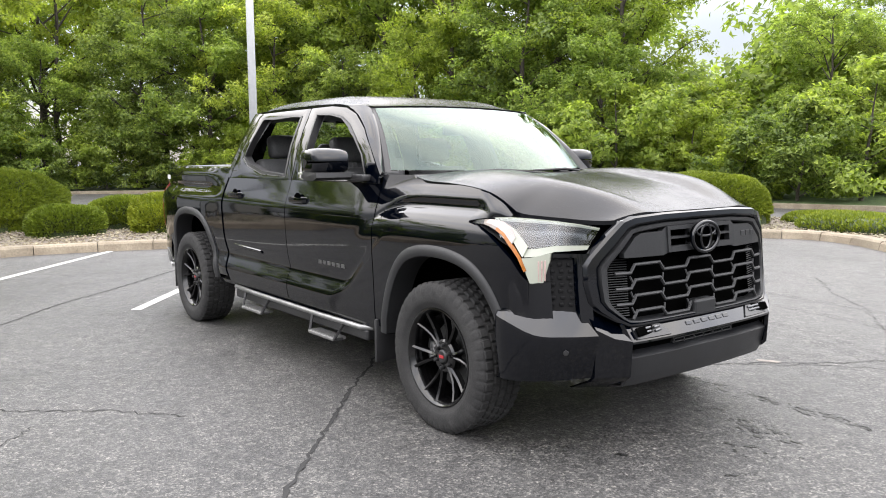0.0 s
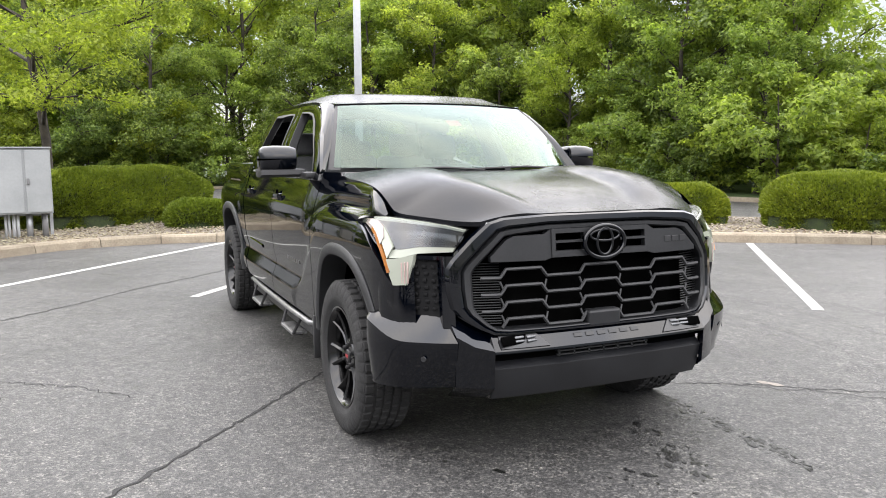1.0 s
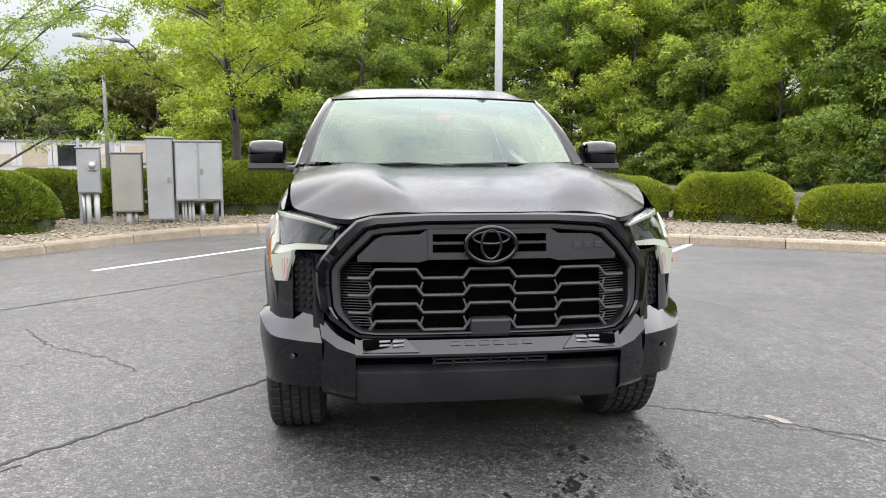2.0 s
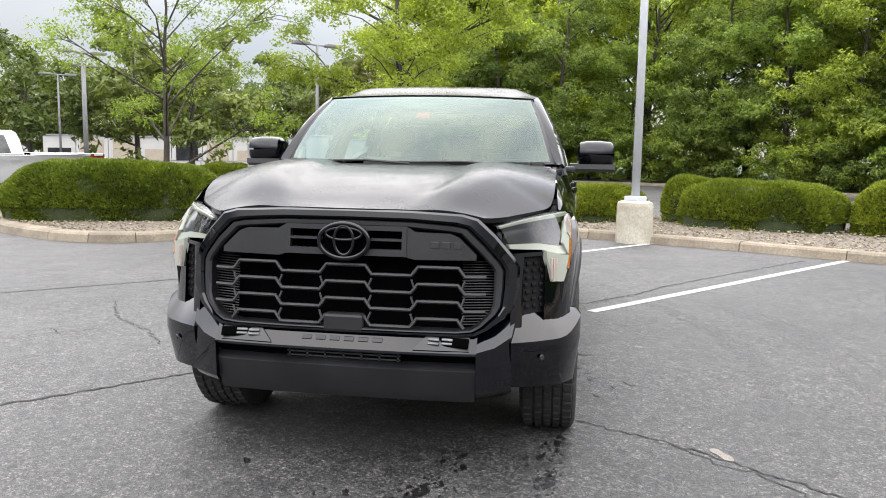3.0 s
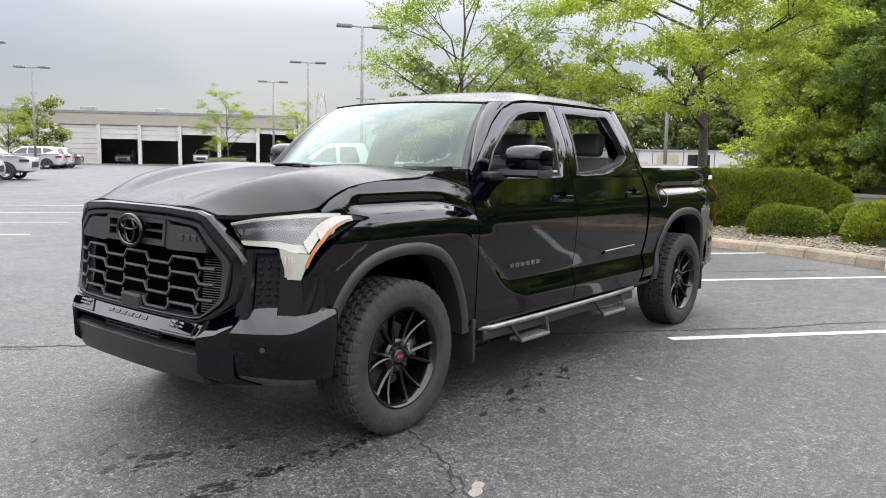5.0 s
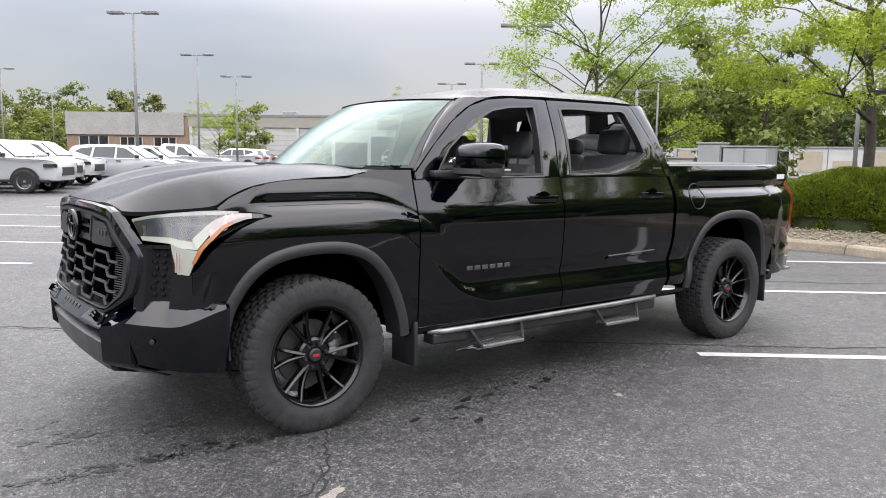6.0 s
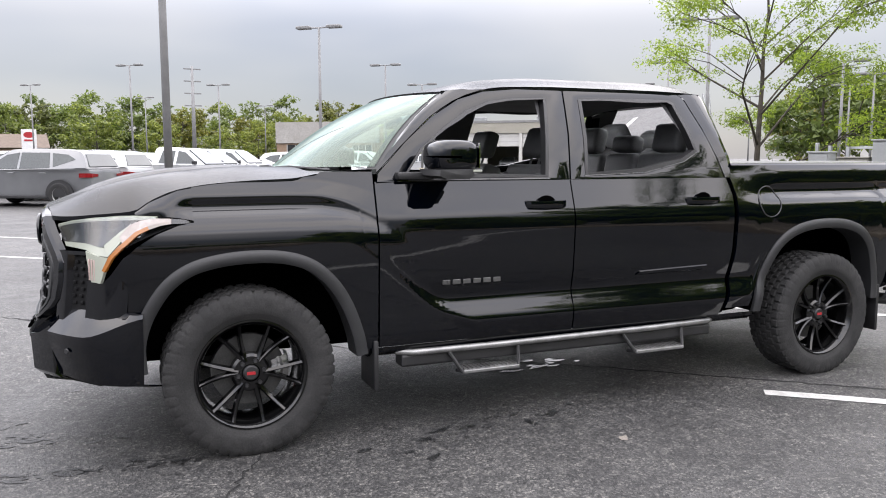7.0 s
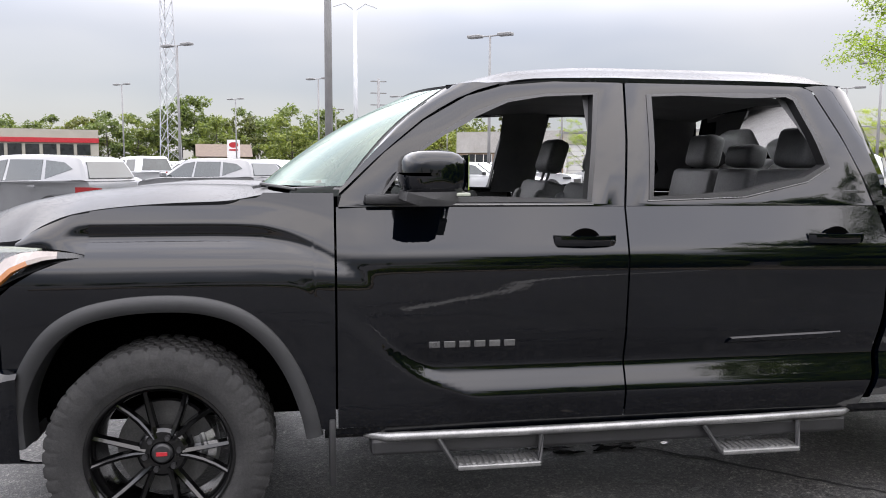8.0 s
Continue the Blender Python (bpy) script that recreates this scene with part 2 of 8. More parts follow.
def part(name, bm, material, parent=None, label="", smooth=False):
    """Links a bmesh as ONE mesh object under a thing or a part."""
    me = bpy.data.meshes.new(name)
    bmesh.ops.recalc_face_normals(bm, faces=bm.faces)
    bm.to_mesh(me)
    bm.free()
    return link_mesh(name, me, material, parent, label, smooth)


def raw(name, verts, faces, material, parent=None, label="", smooth=False):
    me = bpy.data.meshes.new(name)
    me.from_pydata([tuple(v) for v in verts], [], [tuple(f) for f in faces])
    me.update()
    return link_mesh(name, me, material, parent, label, smooth)


def add_box(bm, x0, x1, y0, y1, z0, z1, bevel=0.0, m=None):
    vs = [bm.verts.new((x, y, z)) for z in (z0, z1) for x, y in ((x0, y0), (x1, y0), (x1, y1), (x0, y1))]
    fs = [bm.faces.new([vs[i] for i in q]) for q in ((3, 2, 1, 0), (4, 5, 6, 7), (0, 1, 5, 4), (1, 2, 6, 5), (2, 3, 7, 6), (3, 0, 4, 7))]
    if bevel:
        es = list({e for f in fs for e in f.edges})
        r = bmesh.ops.bevel(bm, geom=es, offset=bevel, segments=2, affect="EDGES", profile=0.5)
        vs = list({v for f in r["faces"] for v in f.verts} | {v for v in vs if v.is_valid})
    if m is not None:
        for v in vs:
            v.co = m @ v.co
    return vs


def box(x0, x1, y0, y1, z0, z1, bevel=0.0, m=None):
    bm = bmesh.new()
    add_box(bm, x0, x1, y0, y1, z0, z1, bevel, m)
    return bm


def add_tube(bm, pts, radii, sides=8, caps=True):
    """A tube along a line of points; one radius, or one for each point."""
    pts = [Vector(p) for p in pts]
    if not isinstance(radii, (list, tuple)):
        radii = [radii] * len(pts)
    rings = []
    ref = Vector((0.13, 0.21, 0.97))
    for i, p in enumerate(pts):
        d = (pts[min(i + 1, len(pts) - 1)] - pts[max(i - 1, 0)]).normalized()
        if abs(d.dot(ref)) > 0.97:
            ref = Vector((0.97, 0.13, 0.21))
        a = d.cross(ref).normalized()
        b = d.cross(a)
        rings.append([bm.verts.new(p + (a * math.cos(k * math.tau / sides) + b * math.sin(k * math.tau / sides)) * radii[i]) for k in range(sides)])
    for r0, r1 in zip(rings, rings[1:]):
        for k in range(sides):
            bm.faces.new((r0[k], r0[(k + 1) % sides], r1[(k + 1) % sides], r1[k]))
    if caps:
        bm.faces.new(rings[0][::-1])
        bm.faces.new(rings[-1])


def tube(pts, radii, sides=8):
    bm = bmesh.new()
    add_tube(bm, pts, radii, sides)
    return bm


def add_lathe(bm, profile, steps, m=None, a0=0.0, a1=math.tau):
    """Turns a profile of (radius, height along y) round the y axis."""
    whole = abs(a1 - a0 - math.tau) < 1e-6
    n = steps if whole else steps + 1
    rows = []
    for r, h in profile:
        row = []
        for k in range(n):
            a = a0 + (a1 - a0) * k / steps
            co = Vector((r * math.cos(a), h, r * math.sin(a)))
            row.append(bm.verts.new(m @ co if m else co))
        rows.append(row)
    for r0, r1 in zip(rows, rows[1:]):
        for k in range(steps):
            k2 = (k + 1) % n
            bm.faces.new((r0[k], r0[k2], r1[k2], r1[k]))
    return rows


def add_prism(bm, pts, y0, y1, m=None):
    """A prism from a loop of (x, z) between two y."""
    lo = [bm.verts.new(m @ Vector((x, y0, z)) if m else (x, y0, z)) for x, z in pts]
    hi = [bm.verts.new(m @ Vector((x, y1, z)) if m else (x, y1, z)) for x, z in pts]
    bm.faces.new(lo)
    bm.faces.new(hi[::-1])
    for i in range(len(pts)):
        j = (i + 1) % len(pts)
        bm.faces.new((lo[j], lo[i], hi[i], hi[j]))


def add_slab(bm, pts, z0, z1):
    """A slab from a loop of (x, y) between two heights."""
    lo = [bm.verts.new((x, y, z0)) for x, y in pts]
    hi = [bm.verts.new((x, y, z1)) for x, y in pts]
    bm.faces.new(lo[::-1])
    bm.faces.new(hi)
    for i in range(len(pts)):
        j = (i + 1) % len(pts)
        bm.faces.new((lo[i], lo[j], hi[j], hi[i]))


def smooth_line(pts, steps=6, closed=False):
    """A Catmull-Rom line through the points."""
    pts = [Vector(p) for p in pts]
    n = len(pts)
    out = []
    for i in range(n if closed else n - 1):
        if closed:
            p0, p1, p2, p3 = pts[i - 1], pts[i], pts[(i + 1) % n], pts[(i + 2) % n]
        else:
            p0, p1, p2, p3 = pts[max(i - 1, 0)], pts[i], pts[i + 1], pts[min(i + 2, n - 1)]
        for k in range(steps):
            t = k / steps
            out.append(0.5 * ((2 * p1) + (p2 - p0) * t + (2 * p0 - 5 * p1 + 4 * p2 - p3) * t * t + (3 * p1 - p0 - 3 * p2 + p3) * t ** 3))
    if not closed:
        out.append(pts[-1])
    return out


def lerp(a, b, t):
    return a + (b - a) * t


def curve(table, x):
    """Smooth look-up in a table of (x, value)."""
    if x <= table[0][0]:
        return table[0][1]
    for (x0, v0), (x1, v1) in zip(table, table[1:]):
        if x <= x1:
            return lerp(v0, v1, (x - x0) / (x1 - x0))
    return table[-1][1]


def flow(table, x):
    """Look-up in a table of (x, value), without kinks and without overshoot."""
    n = len(table)
    if x <= table[0][0]:
        return table[0][1]
    if x >= table[-1][0]:
        return table[-1][1]
    k = 0
    while x > table[k + 1][0]:
        k += 1

    def slope(i):
        return (table[i + 1][1] - table[i][1]) / (table[i + 1][0] - table[i][0])

    def tangent(i):
        if i == 0:
            return slope(0)
        if i == n - 1:
            return slope(n - 2)
        a, b = slope(i - 1), slope(i)
        return 0.0 if a * b <= 0 else 2 * a * b / (a + b)

    h = table[k + 1][0] - table[k][0]
    t = (x - table[k][0]) / h
    m0, m1 = tangent(k) * h, tangent(k + 1) * h
    v0, v1 = table[k][1], table[k + 1][1]
    return v0 + t * (m0 + t * (3 * (v1 - v0) - 2 * m0 - m1 + t * (2 * (v0 - v1) + m0 + m1)))


def soft(x, a, b):
    t = min(1.0, max(0.0, (x - a) / (b - a)))
    return t * t * (3 - 2 * t)
# ---- ground, kerbs, markings ----
bm = bmesh.new()
for xs, ys in (((-600, 600), (-600, 600)),):
    vs = [bm.verts.new(c) for c in ((xs[0], ys[0], 0), (xs[1], ys[0], 0), (xs[1], ys[1], 0), (xs[0], ys[1], 0))]
    bm.faces.new(vs)
ground = part("ground", bm, M_ASPHALT)
tagged(ground, "worn grey asphalt of a car park", "ground", kind="structure")

KERB = [(-9.0, -12.5), (-6.9, -10.2), (-5.5, -8.3), (-4.75, -6.9), (-4.65, -5.9), (-5.25, -5.05), (-6.8, -3.9), (-7.9, -2.75), (-8.25, -1.5), (-8.1, -0.3), (-7.75, 0.75), (-7.2, 1.85),
        (-6.4, 3.5), (-5.4, 5.2), (-4.5, 6.75), (-3.5, 8.2), (-2.6, 9.3), (-1.8, 9.75), (-1.0, 9.55), (-0.1, 8.9), (1.0, 8.3), (2.8, 7.9), (6.0, 7.7)]
kerb_line = [Vector((p.x, p.y)) for p in smooth_line([(x, y, 0) for x, y in KERB], 8)]


def offset_line(pts, d):
    """The line moved sideways, to the side of the planting bed."""
    out = []
    for i, p in enumerate(pts):
        t = (pts[min(i + 1, len(pts) - 1)] - pts[max(i - 1, 0)]).normalized()
        out.append(p + Vector((-t.y, t.x)) * d)
    return out


KERB_H = 0.14
kerb = thing("kerb", "weathered tan concrete kerb round a planting bed", "kerb", kind="structure")
back = offset_line(kerb_line, 0.30)
top_front = offset_line(kerb_line, 0.035)
seg = 6
random.seed(5)
for s0 in range(0, len(kerb_line) - 1, seg):
    idx = list(range(s0, min(s0 + seg, len(kerb_line) - 1) + 1))
    if len(idx) < 2:
        continue
    bm = bmesh.new()
    dz, gap = random.uniform(-0.006, 0.006), 0.012
    rows = []
    for n_i, i in enumerate(idx):
        shift = Vector((0, 0))
        if n_i == 0:
            shift = (kerb_line[i + 1] - kerb_line[i]).normalized() * gap / 2
        elif n_i == len(idx) - 1:
            shift = (kerb_line[i - 1] - kerb_line[i]).normalized() * gap / 2
        f, tf, b = kerb_line[i] + shift, top_front[i] + shift, back[i] + shift
        mid = tf.lerp(b, 0.14)
        h = KERB_H + dz
        rows.append([bm.verts.new(c) for c in ((f.x, f.y, -0.02), (tf.x, tf.y, h - 0.03), (mid.x, mid.y, h), (b.x, b.y, h), (b.x, b.y, -0.02))])
    for a, b in zip(rows, rows[1:]):
        for k in range(4):
            bm.faces.new((a[k], b[k], b[k + 1], a[k + 1]))
    bm.faces.new(rows[0])
    bm.faces.new(rows[-1][::-1])
    part("kerb_stone", bm, M_CONCRETE, kerb)

# planting bed behind the kerb, and what lies behind it
bed_front = offset_line(kerb_line, 0.29)
bed_back = [Vector((-13.8, -12.0)), Vector((-13.6, -9.0)), Vector((-13.3, -6)), Vector((-13.2, -3)), Vector((-13.0, 0)), Vector((-12.6, 3)), Vector((-11.3, 6)), Vector((-9.4, 8.8)), Vector((-7.2, 11.2)), Vector((-4.8, 13.0)), Vector((-2.0, 13.6)), Vector((2.0, 13.4)), Vector((7.0, 13.0))]
bl = [Vector((p.x, p.y)) for p in smooth_line([(p.x, p.y, 0) for p in bed_back], 15)]


def resample(pts, n):
    d = [0.0]
    for a, b in zip(pts, pts[1:]):
        d.append(d[-1] + (b - a).length)
    out, j = [], 0
    for i in range(n):
        s = d[-1] * i / (n - 1)
        while j < len(d) - 2 and d[j + 1] < s:
            j += 1
        out.append(pts[j].lerp(pts[j + 1], (s - d[j]) / max(1e-9, d[j + 1] - d[j])))
    return out


NB = 120
fa, ba = resample(bed_front, NB), resample(bl, NB)
verts, faces = [], []
for i in range(NB):
    for k in range(7):
        p = fa[i].lerp(ba[i], k / 6)
        z = 0.10 + 0.05 * math.sin(math.pi * k / 6) + 0.02 * noise.noise((p.x * 1.3, p.y * 1.3, 0)) if k < 6 else -0.02
        verts.append((p.x, p.y, z))
for i in range(NB - 1):
    for k in range(6):
        a = i * 7 + k
        faces.append((a, a + 7, a + 8, a + 1))
bed = raw("planting_bed", verts, faces, M_GRAVELBED, None, smooth=True)
tagged(bed, "planting bed of earth under loose stones", "planting bed", kind="structure")

# loose stones on the bed
random.seed(11)
verts, faces = [], []
ICO = [(0, 0, 1), (0.9, 0, 0.25), (0.28, 0.85, 0.3), (-0.72, 0.53, 0.2), (-0.72, -0.53, 0.28), (0.28, -0.85, 0.22), (0, 0, -0.5)]
ICF = [(0, 1, 2), (0, 2, 3), (0, 3, 4), (0, 4, 5), (0, 5, 1), (6, 2, 1), (6, 3, 2), (6, 4, 3), (6, 5, 4), (6, 1, 5)]
for n_s in range(16000):
    i = random.uniform(14, NB - 10)
    j = int(i)
    k = random.random() ** 1.5 * 0.75
    p = fa[j].lerp(fa[j + 1], i - j).lerp(ba[j].lerp(ba[j + 1], i - j), k)
    r = random.uniform(0.014, 0.034)
    a = random.uniform(0, 6.28)
    z = 0.115 + 0.05 * math.sin(math.pi * k) + random.uniform(0, 0.015)
    q = len(verts)
    sx, sy, sz = random.uniform(0.8, 1.4), random.uniform(0.7, 1.0), random.uniform(0.4, 0.75)
    for x, y, zz in ICO:
        x, y = x * sx * r, y * sy * r
        verts.append((p.x + x * math.cos(a) - y * math.sin(a), p.y + x * math.sin(a) + y * math.cos(a), z + zz * sz * r))
    faces += [tuple(q + c for c in f) for f in ICF]
stones = raw("river_stones", verts, faces, M_STONE)
tagged(stones, "loose tan and grey river stones on the bed", "stones", kind="stuff")


def strip(name, pts, width, z, material, parent=None, label="", wobble=0.0, seed=0):
    """A flat painted or filled strip along a line on the ground, with an uneven edge."""
    random.seed(seed)
    pts = [Vector((p[0], p[1])) for p in pts]
    verts, faces = [], []
    for i, p in enumerate(pts):
        t = (pts[min(i + 1, len(pts) - 1)] - pts[max(i - 1, 0)]).normalized()
        n = Vector((-t.y, t.x))
        w = width * (1 + random.uniform(-wobble, wobble)) / 2
        o = n * random.uniform(-wobble, wobble) * width * 0.6
        for sgn in (-1, 1):
            q = p + n * w * sgn + o
            verts.append((q.x, q.y, z))
    for i in range(len(pts) - 1):
        faces.append((2 * i, 2 * i + 2, 2 * i + 3, 2 * i + 1))
    return raw(name, verts, faces, material, parent, label)


def fill(a, b, n):
    return [(lerp(a[0], b[0], i / n), lerp(a[1], b[1], i / n)) for i in range(n + 1)]


for n_i, (a, b) in enumerate((((-2.67, -1.26), (-7.0, 2.25)), ((-1.18, 1.17), (-5.9, 5.0)), ((0.62, 3.93), (-3.85, 7.55)), ((-3.82, -3.64), (-8.05, -0.12)))):
    ob = strip("parking_line", fill(a, b, 40), 0.105, 0.004, M_LINE, None, wobble=0.03, seed=n_i)
    tagged(ob, "worn white painted parking line on asphalt", "road marking", "parking lines", "structure")
for n_i, (o, t0, t1) in enumerate(((-3.7, -5.6, -10.8), (-5.9, -5.6, -10.8), (-8.4, -5.6, -10.8), (-10.8, -5.6, -10.8), (-13.3, -5.6, -10.8), (-15.9, -5.6, -10.8), (-16.9, -1.6, 3.8), (-19.6, -1.6, 3.8))):
    ob = strip("parking_line", fill((0.64 * o - 0.77 * t0, 0.77 * o + 0.64 * t0), (0.64 * o - 0.77 * t1, 0.77 * o + 0.64 * t1), 20), 0.105, 0.004, M_LINE, None, wobble=0.03, seed=20 + n_i)
    tagged(ob, "worn white painted parking line on asphalt", "road marking", "parking lines", "structure")


def jagged(pts, step, amp, seed):
    random.seed(seed)
    out = []
    for a, b in zip(pts, pts[1:]):
        L = math.hypot(b[0] - a[0], b[1] - a[1])
        n = max(1, int(L / step))
        for i in range(n):
            t = i / n
            out.append((lerp(a[0], b[0], t) + random.uniform(-amp, amp), lerp(a[1], b[1], t) + random.uniform(-amp, amp)))
    out.append(pts[-1])
    return out


CRACKS = (
    ([(3.3, -3.1), (2.12, -2.02), (1.75, -1.69), (1.01, -1.05), (0.18, -0.27), (-0.52, 0.25), (-1.08, 0.72), (-1.62, 1.17), (-2.25, 1.69), (-2.74, 1.97), (-3.95, 2.93), (-5.5, 4.2)], 0.020, 0.014, 0.05),
    ([(-0.6, -4.6), (-2.7, -2.42), (-3.46, -1.81), (-4.11, -1.10), (-5.21, -0.03), (-6.6, 1.1)], 0.022, 0.012, 0.06),
    ([(1.75, 0.9), (1.85, 1.05), (2.0, 1.36), (2.14, 1.58), (2.30, 1.76), (2.55, 2.1), (2.75, 2.5)], 0.010, 0.02, 0.035),
    ([(-0.6, -3.2), (0.02, -2.79), (0.4, -2.3), (0.79, -1.97)], 0.009, 0.02, 0.04),
    ([(0.5, -3.05), (0.66, -2.88), (0.44, -2.69)], 0.008, 0.02, 0.03),
    ([(0.47, 5.72), (1.0, 4.9), (1.7, 4.2), (2.29, 3.26)], 0.008, 0.03, 0.05),
    ([(2.05, 1.41), (2.25, 1.62), (2.39, 1.84), (2.9, 2.2)], 0.007, 0.03, 0.05),
    ([(3.4, -3.2), (2.73, -2.52), (2.34, -2.1)], 0.008, 0.02, 0.05),
)
for n_i, (pts, w, amp, step) in enumerate(CRACKS):
    ob = strip("pavement_crack", jagged(pts, step, amp, 40 + n_i), w, 0.0035, M_CRACK, None, wobble=0.5, seed=60 + n_i)
    tagged(ob, "dark jagged crack in the asphalt", "crack", "pavement cracks", "structure")


def blob(name, x, y, rx, ry, turn, material, z, seed, label, category, group=""):
    """A flat stain with a ragged outline."""
    random.seed(seed)
    n = 18
    rad = [random.uniform(0.2, 1.1) for _ in range(n)]
    rad = [(rad[i - 1] + 2 * rad[i] + rad[(i + 1) % n]) / 4 for i in range(n)]
    bm = bmesh.new()
    vs = []
    for i in range(n):
        a = i * math.tau / n
        px, py = rx * rad[i] * math.cos(a), ry * rad[i] * math.sin(a)
        vs.append(bm.verts.new((x + px * math.cos(turn) - py * math.sin(turn), y + px * math.sin(turn) + py * math.cos(turn), z)))
    bm.faces.new(vs)
    ob = part(name, bm, material)
    return tagged(ob, label, category, group, "structure")


random.seed(8)
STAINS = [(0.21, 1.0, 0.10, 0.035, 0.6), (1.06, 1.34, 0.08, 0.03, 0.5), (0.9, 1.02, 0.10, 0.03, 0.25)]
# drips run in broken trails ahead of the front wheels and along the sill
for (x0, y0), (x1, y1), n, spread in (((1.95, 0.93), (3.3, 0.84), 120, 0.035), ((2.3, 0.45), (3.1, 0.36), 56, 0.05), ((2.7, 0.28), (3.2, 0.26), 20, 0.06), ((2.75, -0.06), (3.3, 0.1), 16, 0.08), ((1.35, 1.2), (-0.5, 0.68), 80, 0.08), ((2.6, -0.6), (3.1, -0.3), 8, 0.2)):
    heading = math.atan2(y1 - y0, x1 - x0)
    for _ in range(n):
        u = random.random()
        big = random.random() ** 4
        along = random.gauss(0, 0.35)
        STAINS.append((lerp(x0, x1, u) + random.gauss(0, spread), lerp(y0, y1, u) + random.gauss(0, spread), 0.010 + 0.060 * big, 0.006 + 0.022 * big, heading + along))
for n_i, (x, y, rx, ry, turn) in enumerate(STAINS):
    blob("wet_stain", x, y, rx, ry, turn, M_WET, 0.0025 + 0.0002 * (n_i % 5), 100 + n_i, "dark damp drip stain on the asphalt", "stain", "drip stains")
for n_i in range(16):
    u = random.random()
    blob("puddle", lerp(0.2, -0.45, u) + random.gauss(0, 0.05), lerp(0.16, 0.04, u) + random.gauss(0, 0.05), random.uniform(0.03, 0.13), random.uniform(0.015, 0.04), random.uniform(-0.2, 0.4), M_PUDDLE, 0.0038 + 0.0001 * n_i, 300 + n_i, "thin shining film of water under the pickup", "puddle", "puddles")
blob("pale_patch", 2.17, 1.70, 0.10, 0.06, 0.5, M_PATCH, 0.0028, 302, "pale worn patch beside the crack", "patch")
blob("pale_patch", 0.08, 1.485, 0.05, 0.035, 0.5, M_PATCH, 0.0028, 303, "pale worn patch in the asphalt", "patch")

# faint turning scuffs left by tyres
def arc_strip(cx, cy, r, a0, a1, w, seed):
    random.seed(seed)
    n = 60
    pts = [(cx + r * math.cos(lerp(a0, a1, i / n)), cy + r * math.sin(lerp(a0, a1, i / n))) for i in range(n + 1)]
    ob = strip("tyre_scuff", pts, w, 0.0018 + 0.0003 * (seed % 5), M_SCUFF, None, wobble=0.25, seed=seed)
    tagged(ob, "faint pale tyre scuff curving over asphalt", "tyre mark", "tyre scuffs", "structure")


for n_i, (r, w, a0, a1) in enumerate(((4.85, 0.16, 50, 118), (5.05, 0.10, 40, 112), (4.25, 0.18, 58, 120), (5.75, 0.15, 35, 100), (6.3, 0.12, 30, 96))):
    arc_strip(0.35, -2.0, r, radians(a0), radians(a1), w, 400 + n_i)

# service road and verge behind the bed
road_pts = [(-40, -14), (-34, -9), (-33.2, -2), (-31.0, 6), (-24.5, 11.6), (-16.0, 15.0), (-6.6, 17.2), (-3.9, 18.0), (-1.5, 18.8), (0.5, 20.5), (1.5, 24.0)]
verge_edge = [Vector((p.x, p.y)) for p in smooth_line([(x, y, 0) for x, y in road_pts], 6)]
verge_back = [Vector((p.x * 2.6 - 30, p.y * 2.2 + 60)) for p in verge_edge]
verge_top = offset_line(verge_edge, 0.16)
bm = bmesh.new()
rows = []
for f, tp, bk in zip(verge_edge, verge_top, verge_back):
    rows.append([bm.verts.new(c) for c in ((f.x, f.y, -0.02), (f.x, f.y, 0.13), (tp.x, tp.y, 0.14), (tp.x, tp.y, -0.02))])
for a, b in zip(rows, rows[1:]):
    for k in range(3):
        bm.faces.new((a[k], b[k], b[k + 1], a[k + 1]))
far_kerb = part("far_kerb", bm, M_CONCRETE)
tagged(far_kerb, "pale concrete kerb along the far side of the road", "kerb", kind="structure")
verts, faces = [], []
for tp, bk in zip(verge_top, verge_back):
    for k in range(5):
        p = tp.lerp(bk, (k / 4) ** 2)
        verts.append((p.x, p.y, 0.11 + 0.5 * (k / 4) + 0.05 * noise.noise((p.x * 0.4, p.y * 0.4, 1.0))))
for i in range(len(verge_top) - 1):
    for k in range(4):
        a = i * 5 + k
        faces.append((a, a + 5, a + 6, a + 1))
verge = raw("grass_verge", verts, faces, M_GRASS, None, smooth=True)
tagged(verge, "rough grass verge at the edge of the wood", "grass", kind="structure")
